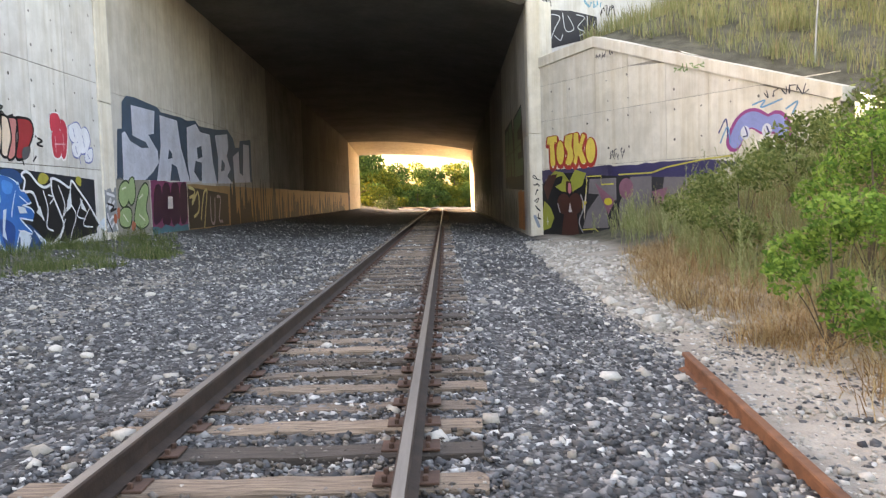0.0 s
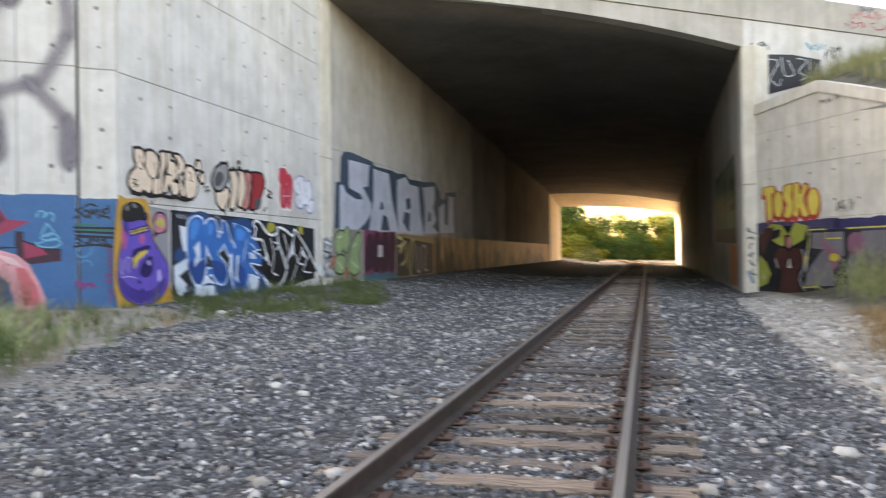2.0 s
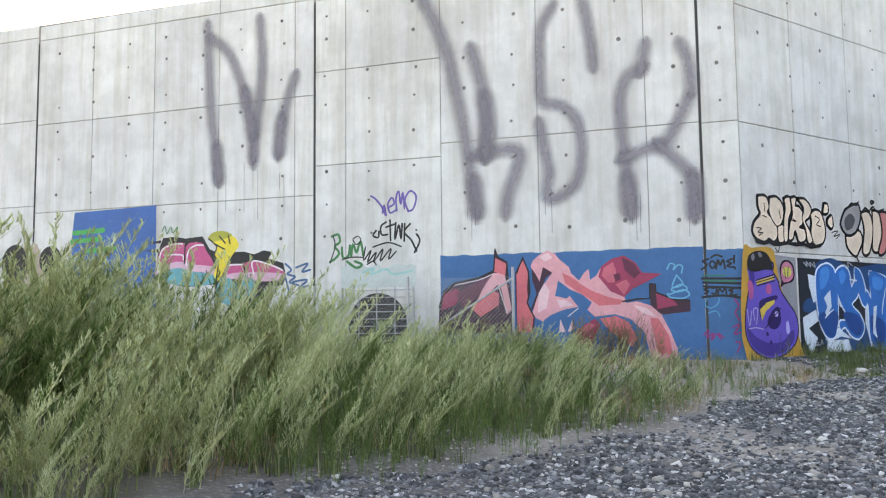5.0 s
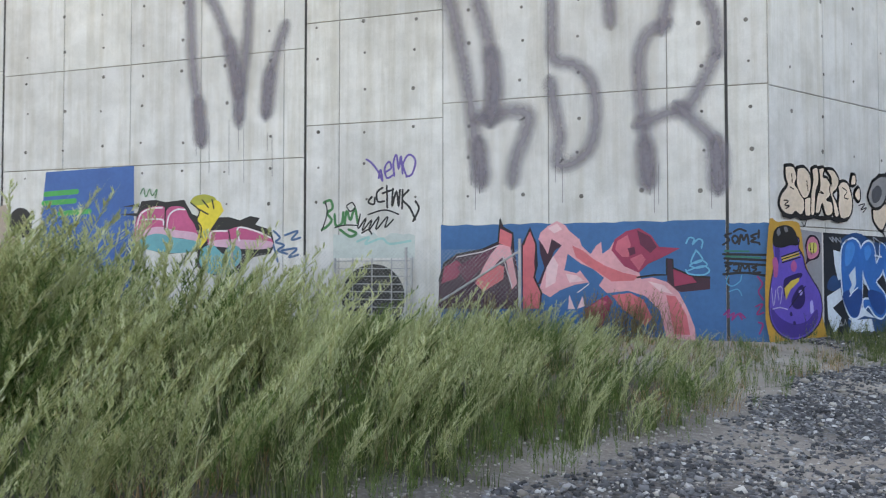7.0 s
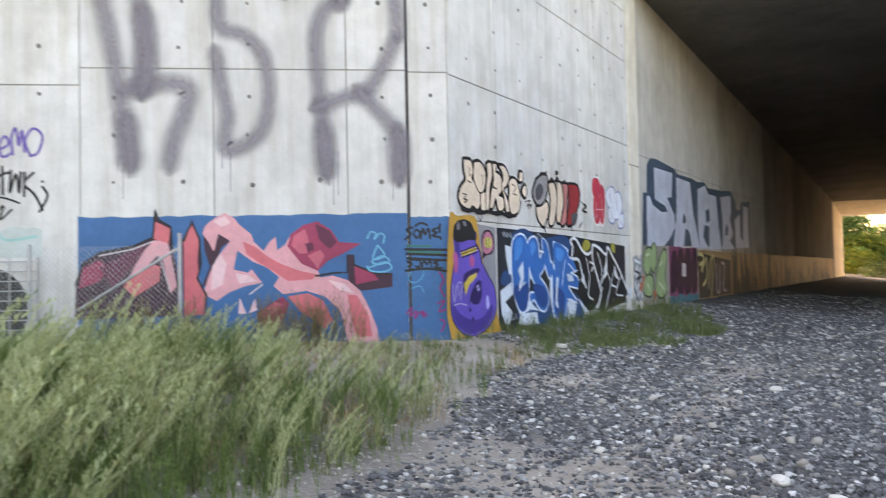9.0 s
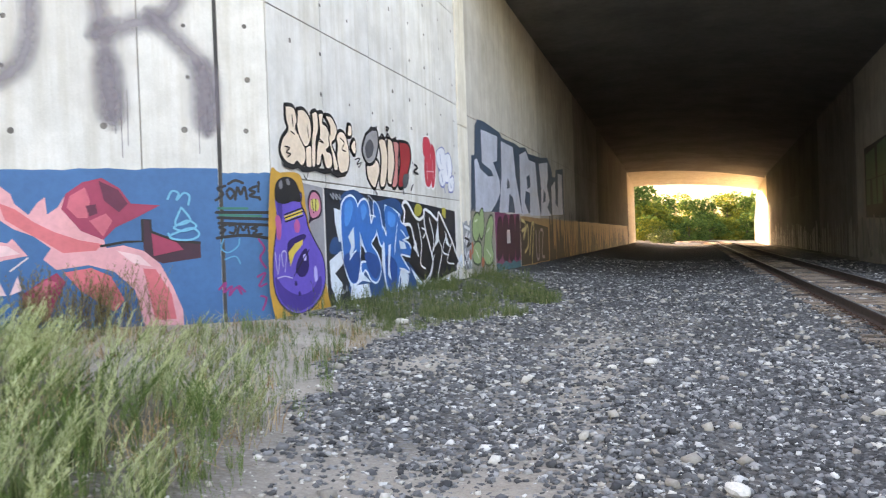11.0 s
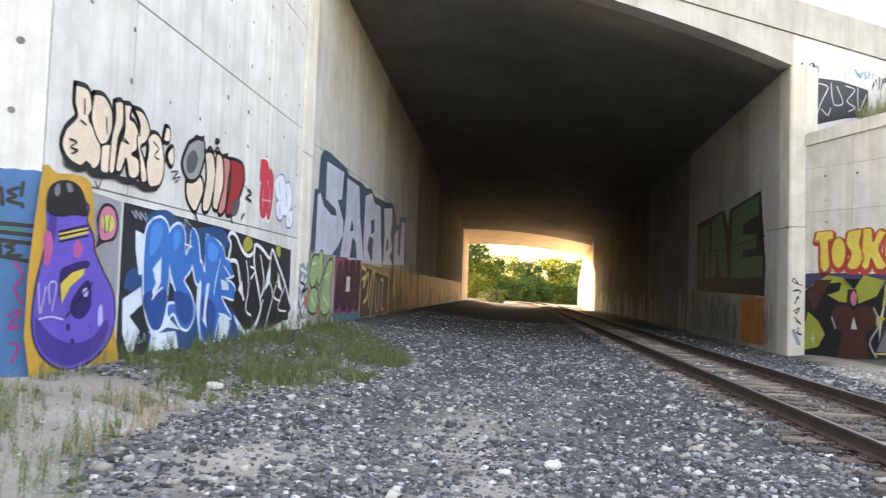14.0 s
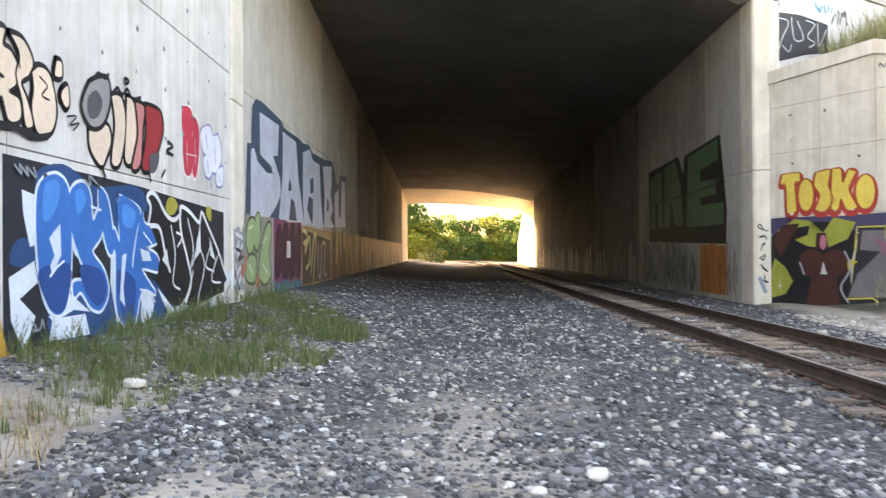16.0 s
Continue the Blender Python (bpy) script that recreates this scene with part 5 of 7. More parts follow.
m.layer("white_shard", [W((2.14, 1.99), (2.42, 1.95), (2.43, 1.41), (2.3, 1.38), (2.17, 1.72)),
    W((1.88, 1.06), (2.39, 1.23), (2.46, 0.99), (2.09, 0.83), (2.41, 0.62), (2.17, 0.25), (1.92, 0.61)),
    W((2.7, 0.31), (2.78, 0.56), (3.6, 0.56), (3.72, 0.29)),
    W((2.68, 0.6), (3.05, 0.6), (3.19, 0.83), (3.75, 0.57), (3.3, 0.63), (2.83, 0.52)),
    W((3.2, 1.64), (3.77, 1.8), (3.89, 1.43), (3.6, 1.16), (3.31, 1.3)),
    W((4.37, 1.45), (4.66, 1.37), (4.51, 1.14), (4.69, 0.44), (5.12, 0.26), (4.54, 0.36), (4.33, 0.92)),
    W((5.17, 1.13), (5.68, 0.87), (5.91, 0.51), (5.67, 0.19), (5.32, 0.22), (5.41, 0.55)),
    W((6.05, 0.77), (6.81, 0.38), (6.59, 0.08), (6.91, 0.13), (7.55, 0.56), (7.92, 0.26), (9.02, 0.41), (8.86, 0.14), (7.88, 0.08), (7.43, 0.33), (6.97, 0.25), (6.39, 0.44)),
    W((9.72, 0.77), (10.48, 1.04), (10.66, 0.87), (11.7, 0.58), (10.3, 0.55))], (0.66, 0.74, 0.82))
m.strokes("white_rim", [W((2.64, 2.17), (2.9, 2.22), (3.12, 2.13), (3.21, 1.91), (3.24, 1.5), (3.19, 0.96), (3.08, 0.67), (2.89, 0.6), (2.68, 0.7), (2.51, 0.99), (2.43, 1.43), (2.42, 1.8), (2.47, 2.04), (2.64, 2.17))], 0.085, (0.7, 0.8, 0.9))
m.strokes("white_rim", [W((3.17, 1.97), (3.32, 2.13), (3.56, 2.18), (3.74, 2.05), (3.81, 1.72), (3.96, 1.85), (4.27, 1.93), (4.03, 1.52), (3.79, 1.33), (4.12, 1.09), (4.26, 0.81), (4.05, 0.58), (3.75, 0.63), (3.48, 0.84), (3.3, 0.78), (3.28, 0.96), (3.63, 1), (3.37, 1.36), (3.23, 1.61), (3.17, 1.97))], 0.085, (0.7, 0.8, 0.9))
m.strokes("white_rim", [W((4, 2.16), (4.27, 2), (4.44, 1.39), (4.26, 1.33), (4, 1.84), (4, 2.16))], 0.085, (0.7, 0.8, 0.9))
m.strokes("white_rim", [W((4.6, 2.09), (5.35, 1.94), (5.22, 1.62), (5.05, 1.13), (5.29, 0.72), (5.12, 0.29), (4.72, 0.34), (4.5, 0.61), (4.49, 1.3), (4.33, 1.39), (4.44, 1.65), (4.63, 1.47), (4.6, 2.09))], 0.085, (0.7, 0.8, 0.9))
m.strokes("white_rim", [W((5.43, 1.93), (5.56, 1.73), (6.16, 1.72), (6.02, 1.48), (5.56, 1.39), (6.01, 1.27), (6.11, 1.03), (5.42, 1.09), (5.68, 0.87), (5.96, 0.68), (5.46, 0.78), (5.2, 0.52), (5.04, 0.89), (5.22, 1.54), (5.43, 1.93))], 0.085, (0.7, 0.8, 0.9))
m.layer("blue_letter", [round_off(W((2.64, 2.17), (2.9, 2.22), (3.12, 2.13), (3.21, 1.91), (3.24, 1.5), (3.19, 0.96), (3.08, 0.67), (2.89, 0.6), (2.68, 0.7), (2.51, 0.99), (2.43, 1.43), (2.42, 1.8), (2.47, 2.04))),
    round_off(W((3.17, 1.97), (3.32, 2.13), (3.56, 2.18), (3.74, 2.05), (3.81, 1.72), (3.96, 1.85), (4.27, 1.93), (4.03, 1.52), (3.79, 1.33), (4.12, 1.09), (4.26, 0.81), (4.05, 0.58), (3.75, 0.63), (3.48, 0.84), (3.3, 0.78), (3.28, 0.96), (3.63, 1), (3.37, 1.36), (3.23, 1.61))),
    round_off(W((4, 2.16), (4.27, 2), (4.44, 1.39), (4.26, 1.33), (4, 1.84))),
    round_off(W((4.6, 2.09), (5.35, 1.94), (5.22, 1.62), (5.05, 1.13), (5.29, 0.72), (5.12, 0.29), (4.72, 0.34), (4.5, 0.61), (4.49, 1.3), (4.33, 1.39), (4.44, 1.65), (4.63, 1.47))),
    round_off(W((5.43, 1.93), (5.56, 1.73), (6.16, 1.72), (6.02, 1.48), (5.56, 1.39), (6.01, 1.27), (6.11, 1.03), (5.42, 1.09), (5.68, 0.87), (5.96, 0.68), (5.46, 0.78), (5.2, 0.52), (5.04, 0.89), (5.22, 1.54)))], (0.012, 0.16, 0.5))
m.layer("deep_blue_facet", [round_off(W((2.46, 1.12), (3.19, 1.17), (3.1, 0.7), (2.89, 0.62), (2.66, 0.73))),
    round_off(W((3.45, 1.16), (4.05, 1.08), (4.19, 0.79), (3.95, 0.63), (3.6, 0.82))),
    round_off(W((4.55, 1.07), (5.17, 0.89), (5.04, 0.37), (4.69, 0.44)))], (0.008, 0.07, 0.27))
m.layer("light_blue_facet", [round_off(W((2.59, 2.06), (2.85, 2.16), (2.95, 2.02), (2.79, 1.75), (2.57, 1.68))),
    round_off(W((3.32, 2.02), (3.49, 2.11), (3.61, 1.96), (3.4, 1.78))),
    round_off(W((4.75, 1.99), (5.18, 1.9), (5.06, 1.67), (4.74, 1.72)))], (0.03, 0.26, 0.68))
m.layer("pale_shard", [W((2.69, 1.48), (2.95, 1.66), (2.97, 1.29), (2.76, 1.06), (2.71, 1.17), (2.81, 1.29)),
    W((4.7, 1.28), (4.85, 1.31), (4.73, 0.83), (4.8, 0.55), (4.61, 0.68)),
    W((5.34, 1.38), (5.69, 1.33), (5.78, 1.19), (5.42, 1.19))], (0.6, 0.7, 0.8))
m.strokes("white_line", [W((2.71, 1.05), (2.86, 1.15), (3.03, 1.22)),
    W((5.47, 1.61), (5.83, 1.43)),
    W((5.33, 0.78), (5.77, 0.69), (5.91, 0.56)),
    W((4.03, 1.87), (3.74, 1.9))], 0.03, (0.75, 0.82, 0.9), curved=False)
m.layer("black_letter", [W((5.7, 2.18), (5.93, 2.23), (6.62, 1.88), (7.11, 2.11), (8.08, 1.88), (8.28, 2.05), (8.82, 1.69), (9.88, 0.78), (9.32, 0.51), (7.73, 0.34), (6.6, 0.56), (5.96, 0.86), (6.16, 1.29), (5.74, 1.72))], (0.01, 0.011, 0.014))
m.strokes("white_line", [W((5.65, 1.75), (5.75, 2.01), (5.61, 2.14), (5.79, 2.23), (6.03, 2.17), (6.37, 1.94), (6.73, 1.85), (7.06, 1.95), (7.14, 2.09), (7.58, 2.02), (8.08, 1.86), (8.24, 2.05), (8.61, 1.81), (9.26, 1.35), (9.88, 0.8), (10.47, 0.54)),
    W((5.74, 1.72), (6.12, 1.69), (6.36, 1.29), (6.56, 1.02)),
    W((7.06, 2.07), (7.11, 1.67), (7.44, 1.19), (7.62, 0.79), (7.2, 0.35))], 0.075, (0.74, 0.77, 0.79))
m.strokes("white_line", [W((8.21, 2.01), (8.07, 1.49), (8.39, 1.08), (8.05, 0.57), (7.92, 0.26)),
    W((6.62, 1.75), (6.82, 1.29), (6.71, 0.83), (7.03, 0.7)),
    W((7.46, 1.89), (7.75, 1.39), (7.56, 0.99)),
    W((8.82, 1.5), (8.46, 1.08), (8.95, 0.96)),
    W((7.74, 0.99), (7.43, 0.61), (7.09, 0.43)),
    W((9.26, 1.28), (8.81, 0.81), (9.4, 0.72)),
    W((6.88, 1.65), (7.16, 1.58), (6.94, 1.42)),
    W((7.94, 1.39), (7.68, 1.09))], 0.045, (0.7, 0.74, 0.76))
m.layer("white_shard", [W((7.91, 1.49), (8.14, 1.8), (8.16, 1.34), (7.84, 1.19)),
    W((6.41, 1.38), (6.56, 1.02), (6.21, 1.2)),
    W((8.68, 1.6), (9.1, 1.15), (8.74, 1.26))], (0.66, 0.7, 0.72))
m.layer("yellow_dab", [round_off(W((6.37, 2.03), (6.52, 2.2), (6.79, 2.2), (6.95, 2.08), (6.73, 1.94), (6.47, 1.93))),
    round_off(W((8.48, 2.02), (8.55, 2.17), (8.8, 2.14), (8.76, 1.9)))], (0.4, 0.36, 0.06))
m.strokes("grey_scribble", [W((1.97, 2.23), (2.1, 2.15), (2.06, 2.25), (2.24, 2.14), (2.19, 2.24), (2.4, 2.14), (2.35, 2.24)),
    W((3.56, 2.22), (3.71, 2.17), (3.68, 2.28), (3.9, 2.2)),
    W((2.29, 0.57), (2.38, 0.5), (2.29, 0.47), (2.46, 0.48), (2.51, 0.58), (2.55, 0.49))], 0.03, (0.3, 0.33, 0.36))

# ---- pier and tunnel side ----
m = Mural(Face((-10.395, 24.31), (0, 1), (1, 0)), 0.02, 0.88, 0.35, 1.95, "small black and white scribbles on the pier")
m.layer("grey_field", [ragged(0, 0.1, 1, 0.92, 0.05, 8, 2)], (0.3, 0.32, 0.34))
m.strokes("white_line", [[(0.1, 0.6), (0.5, 0.75), (0.3, 0.55), (0.8, 0.7)], [(0.1, 0.2), (0.6, 0.4), (0.95, 0.15)], [(0.2, 0.85), (0.8, 0.8)], [(0.15, 0.45), (0.4, 0.2), (0.7, 0.3)]], 0.09, (0.7, 0.72, 0.75))
m.strokes("black_line", [[(0.2, 0.65), (0.7, 0.6), (0.4, 0.5), (0.9, 0.55)], [(0.1, 0.35), (0.5, 0.1)]], 0.07, BLACK)
m.layer("orange_dab", [oval(0.8, 0.35, 0.15, 0.1)], (0.5, 0.13, 0.07))
m = Mural(TUN, 25.3, 28.2, 0.3, 2.2, "pale green rounded letters low on the tunnel wall", lift=0.004)
W = m.wall
m.layer("grey_field", [ragged(0, 0, 1, 1, 0.03, 8, 3)], (0.3, 0.28, 0.24))
m.strokes("dark_rim", [W((25.53, 1.84), (25.79, 2.04), (26.17, 2.1), (26.42, 1.87), (26.17, 1.44), (25.78, 1.29), (25.49, 1.49), (25.53, 1.84)),
    W((26.41, 2.15), (26.76, 2.21), (26.83, 1.68), (26.49, 1.36), (26.24, 1.58), (26.41, 2.15)),
    W((25.48, 1.09), (25.96, 1.25), (26.41, 1.13), (26.25, 0.65), (25.51, 0.71), (25.48, 1.09)),
    W((26.81, 1.2), (27.19, 1.74), (27.75, 2.06), (28.05, 1.86), (27.74, 1.23), (27.94, 0.73), (27.27, 0.54), (26.7, 0.75), (26.81, 1.2))], 0.13, (0.03, 0.06, 0.025))
m.layer("green_letter", [round_off(W((25.53, 1.84), (25.79, 2.04), (26.17, 2.1), (26.42, 1.87), (26.17, 1.44), (25.78, 1.29), (25.49, 1.49))),
    round_off(W((26.41, 2.15), (26.76, 2.21), (26.83, 1.68), (26.49, 1.36), (26.24, 1.58))),
    round_off(W((25.48, 1.09), (25.96, 1.25), (26.41, 1.13), (26.25, 0.65), (25.51, 0.71))),
    round_off(W((26.81, 1.2), (27.19, 1.74), (27.75, 2.06), (28.05, 1.86), (27.74, 1.23), (27.94, 0.73), (27.27, 0.54), (26.7, 0.75)))], (0.3, 0.42, 0.2))
m.strokes("pale_line", [W((25.76, 1.86), (26.05, 1.92)),
    W((25.74, 1.03), (26.08, 0.8)),
    W((27.16, 1.55), (27.49, 1.68)),
    W((27.09, 1.01), (27.57, 0.8))], 0.06, (0.6, 0.65, 0.5))
m.layer("rust_dab", [round_off(W((25.22, 1.19), (25.45, 1.26), (25.46, 0.95), (25.23, 0.94))),
    round_off(W((26.46, 0.79), (26.74, 0.71), (26.61, 0.49), (26.38, 0.53)))], (0.5, 0.14, 0.08))
m = Mural(TUN, 28.3, 32.3, 0.25, 2.2, "dark maroon painted block with a white mark", lift=0.004)
W = m.wall
m.layer("pink_edge", [ragged(0, 0.1, 1, 1, 0.02, 8, 6)], (0.24, 0.05, 0.13))
m.layer("maroon_letter", [round_off(W((28.66, 1.89), (29.31, 2), (29.39, 0.96), (28.87, 0.64), (28.43, 0.74))),
    round_off(W((29.48, 1.96), (30.28, 2.02), (30.2, 0.64), (29.35, 0.67))),
    round_off(W((30.47, 2.02), (31.32, 2.03), (31.25, 0.65), (30.33, 0.64))),
    round_off(W((31.53, 2.03), (32.3, 2.05), (32.16, 0.72), (31.38, 0.65)))], (0.045, 0.012, 0.03))
m.layer("teal_edge", [ragged(0.0, 0.0, 1, 0.14, 0.04, 9, 9)], (0.05, 0.17, 0.21))
m.layer("white_mark", [W((30.04, 1.63), (30.54, 1.63), (30.54, 1.17), (29.97, 1.16))], (0.6, 0.57, 0.57))
m = Mural(TUN, 32.4, 38.5, 0.2, 2.2, "scribbled yellow and violet letters on a dark brown block", lift=0.004)
W = m.wall
m.layer("dark_block", [[(0.0, 0.05), (1, 0.05), (1, 0.78), (0.55, 0.84), (0.0, 0.92)]], (0.045, 0.032, 0.022))
m.strokes("yellow_line", [W((32.58, 2), (33.3, 1.87), (32.91, 1.31), (33.76, 1.83), (33.79, 1.06), (33.13, 0.79)),
    W((34.05, 0.67), (34.54, 1.71), (35.07, 1.89), (34.76, 1.05), (34.48, 0.31)),
    W((32.66, 1.59), (33.27, 1.68))], 0.13, (0.5, 0.44, 0.2))
m.strokes("violet_line", [W((35.53, 1.59), (35.54, 0.58), (36.06, 0.51), (36.23, 1.54)),
    W((36.61, 1.64), (37.16, 1.54), (36.81, 0.6), (37.36, 0.48))], 0.13, (0.36, 0.3, 0.36))
# long tan field with dark growth stains
m = Mural(TUN, 32.4, 88.0, 0.15, 2.18, "tan painted band along the tunnel wall with dark ragged stains", lift=0.002)
m.layer("tan_field", [ragged(0, 0, 1, 0.98, 0.01, 40, 12)], (0.34, 0.205, 0.095))
rr = random.Random(11)
shape = []
for i in range(130):
    x = 0.12 + 0.82 * (i / 130) ** 1.2 + rr.uniform(-0.006, 0.006)
    w, h = rr.uniform(0.0015, 0.007), rr.uniform(0.3, 1.35) * (1.0 if i < 50 else 0.8)
    shape.append([(x - w, 0.02), (x + w, 0.02), (x + w * 0.7, h * 0.6), (x + w * 0.2, h), (x - w * 0.6, h * 0.7)])
m.layer("dark_stain", shape, (0.028, 0.021, 0.014))

# silver block letters
m = Mural(TUN, 25.3, 45.0, 2.15, 5.1, "huge silver block letters edged in slate blue inside the tunnel mouth", lift=0.004)
W = m.wall
SILVER, SLATE = (0.5, 0.53, 0.62), (0.05, 0.085, 0.13)
m.layer("slate_edge", [W((25.4, 2.16), (25.62, 3.79), (25.99, 3.82), (26.11, 4.71), (26.47, 4.94), (27.15, 4.99), (29.38, 4.9), (29.71, 4.75), (32.02, 4.79), (32.72, 4.73), (33.85, 4.84), (34.37, 4.65), (37.23, 4.74), (38.92, 4.89), (39.9, 4.52), (40.26, 4.1), (41.05, 4.15), (41.23, 4.51), (43.57, 4.73), (43.53, 2.43))], SLATE)
m.layer("silver_letter", [W((25.9, 2.15), (25.94, 2.5), (25.97, 3.68), (26.26, 3.75), (26.64, 3.47), (27.62, 3.3), (28.31, 3.35), (28.07, 3.53), (26.87, 3.67), (26.86, 4.69), (29.07, 4.72), (28.89, 3.89), (28.33, 3.81), (29.2, 3.28), (29.26, 2.87), (28.57, 2.48), (27.83, 2.2)),
    W((28.99, 2.2), (29.52, 3.46), (29.58, 4.63), (31.52, 4.61), (31.83, 3.57), (32.41, 2.78), (32.76, 2.24), (31.56, 2.21), (31.24, 2.78), (30.67, 2.89), (30.38, 2.23)),
    W((32.83, 2.19), (32.59, 2.97), (32.67, 4.45), (33.91, 4.7), (34.49, 4.41), (35.91, 4.41), (36.23, 3.13), (36.72, 2.24), (34.38, 2.2), (34.52, 3.1), (33.66, 3.14), (33.36, 2.68), (34.15, 2.27)),
    W((36.9, 2.24), (37.1, 3.43), (36.72, 4.44), (38.88, 4.67), (38.97, 4.02), (38.59, 3.61), (39.2, 2.98), (38.52, 2.63), (39.5, 2.29)),
    W((39.83, 2.33), (39.74, 3.62), (40.9, 3.96), (40.93, 2.87), (41.6, 2.71), (41.9, 4.38), (43.13, 4.4), (43.09, 2.82), (43.14, 2.42))], SILVER)
m.layer("slate_gap", [W((30.43, 3.44), (30.73, 3.28), (30.77, 3.11), (30.25, 3.04)),
    W((33.9, 3.7), (34.56, 3.84), (34.64, 3.35), (33.98, 3.22)),
    W((37.67, 3.4), (38.22, 3.21), (38.07, 2.89), (37.47, 2.81))], SLATE)
m.layer("wear", [round_off(W((26.43, 3.34), (27.11, 3.27), (27.58, 3.05), (26.83, 2.72), (26.28, 2.89))),
    round_off(W((29.56, 2.95), (30.16, 2.87), (29.97, 2.44), (29.36, 2.38)))], (0.46, 0.49, 0.57))

# ---- tunnel side, far ----
m = Mural(RIGHT, 45.0, 34.2, 1.5, 5.3, "dark green block letters edged in black on the tunnel wall")
m.layer("black_edge", [[(0.0, 0.05), (0.95, 0.0), (0.96, 0.3), (0.9, 1.0), (0.52, 0.93), (0.5, 0.75), (0.44, 0.95), (0.0, 0.9)]], BLACK)
m.layer("green_letter", [[(0.03, 0.2), (0.03, 0.82), (0.2, 0.86), (0.22, 0.2), (0.15, 0.2), (0.14, 0.5), (0.1, 0.5), (0.1, 0.2)], [(0.24, 0.2), (0.25, 0.88), (0.4, 0.92), (0.47, 0.6), (0.5, 0.2), (0.4, 0.2), (0.33, 0.55), (0.32, 0.2)], [(0.54, 0.18), (0.56, 0.9), (0.88, 0.97), (0.88, 0.78), (0.7, 0.73), (0.7, 0.62), (0.86, 0.6), (0.86, 0.46), (0.7, 0.46), (0.7, 0.38), (0.93, 0.38), (0.93, 0.18)]], (0.07, 0.16, 0.085))
m.strokes("black_line", [[(0.02, 0.5), (0.5, 0.52), (0.95, 0.56)]], 0.05, BLACK, curved=False)
def scrawl(m, name, count, x0, x1, width, cols, seed):
    "Many short upright wavering paint strokes of mixed colours."
    r = random.Random(seed)
    for i in range(count):
        x, y0, y1 = x0 + (x1 - x0) * (i + r.random()) / count, r.uniform(0.02, 0.4), r.uniform(0.5, 0.98)
        m.strokes(name, [[(x, y0), (x + r.uniform(-0.04, 0.04), (y0 + y1) / 2), (x + r.uniform(-0.03, 0.03), y1)]], width * r.uniform(0.5, 1.3), r.choice(cols))


m = Mural(RIGHT, 37.8, 33.6, -0.35, 1.6, "orange scribbled block low on the tunnel wall")
m.layer("orange_field", [ragged(0.05, 0.05, 0.72, 0.95, 0.05, 14, 4)], (0.5, 0.17, 0.045))
scrawl(m, "dark_line", 16, 0.06, 0.72, 0.07, [(0.1, 0.035, 0.02), (0.6, 0.25, 0.08), (0.28, 0.08, 0.03)], 61)
scrawl(m, "grey_line", 10, 0.74, 0.99, 0.08, [(0.2, 0.16, 0.2), (0.35, 0.33, 0.36), (0.3, 0.12, 0.1), (0.1, 0.12, 0.16)], 62)
m = Mural(RIGHT, 46.0, 38.0, -0.35, 1.7, "faded green and grey paint low on the tunnel wall")
scrawl(m, "green_wash", 34, 0.02, 0.98, 0.34, [(0.13, 0.155, 0.11), (0.18, 0.2, 0.16), (0.1, 0.11, 0.085), (0.22, 0.22, 0.2)], 63)
scrawl(m, "grey_line", 14, 0.2, 0.95, 0.09, [(0.3, 0.3, 0.29), (0.07, 0.075, 0.07)], 64)
m = Mural(RIGHT, 90.0, 46.5, -0.3, 1.9, "grey streaks of seepage along the foot of the tunnel wall", lift=0.002)
shape = []
for i in range(60):
    x = (i + rr.random()) / 60
    w, h = rr.uniform(0.002, 0.007), rr.uniform(0.4, 1.0)
    shape.append([(x - w, 0.02), (x + w, 0.02), (x + w * 0.5, h), (x - w * 0.5, h * 0.9)])
m.layer("pale_streak", shape, (0.38, 0.36, 0.33))

PF = Face((3.56, 32.26), (0.42, -0.06), (-0.06, -0.42))
m = Mural(PF, 0.02, 0.4, -0.4, 2.3, "black and white scribbles on the corner pier")
rp9 = random.Random(9)
for k, z in enumerate((0.88, 0.78, 0.66, 0.55, 0.42, 0.3)):
    m.strokes("black_line", [[(rp9.uniform(0.1, 0.9), z + rp9.uniform(-0.05, 0.05)) for _ in range(4)]], 0.035, BLACK)
m.strokes("blue_line", [[(0.2, 0.3), (0.6, 0.15)]], 0.12, (0.25, 0.3, 0.38))

# ---- cream wing wall ----
m = Mural(RW, 0.42, 3.45, 2.3, 3.62, "yellow bubble letters rimmed in red on cream concrete")
cells = [[(0.02, 0.95), (0.22, 0.95), (0.22, 0.75), (0.165, 0.72), (0.18, 0.1), (0.08, 0.05), (0.06, 0.7), (0.0, 0.72)], oval(0.29, 0.44, 0.085, 0.36, 12), [(0.4, 0.92), (0.55, 0.95), (0.53, 0.62), (0.58, 0.3), (0.5, 0.06), (0.39, 0.1), (0.44, 0.4), (0.38, 0.65)], [(0.57, 0.96), (0.66, 0.95), (0.68, 0.65), (0.74, 0.92), (0.81, 0.85), (0.74, 0.5), (0.82, 0.1), (0.72, 0.06), (0.66, 0.3), (0.63, 0.08), (0.56, 0.1)], oval(0.9, 0.42, 0.095, 0.36, 12)]
for q in cells:
    m.strokes("red_rim", [[(x, y - 0.05) for x, y in q + q[:1]]], 0.17, (0.56, 0.06, 0.05))
m.layer("yellow_fill", cells, (0.82, 0.62, 0.12))
for q in cells:
    m.strokes("orange_line", [q + q[:1]], 0.035, (0.5, 0.12, 0.03))
m = Mural(RW, 0.06, 4.3, -0.45, 2.25, "dark brown rounded shapes with lime swirls on a black field")
m.layer("violet_field", [ragged(0, 0.82, 1, 1.0, 0.01, 8, 6)], (0.07, 0.06, 0.13))
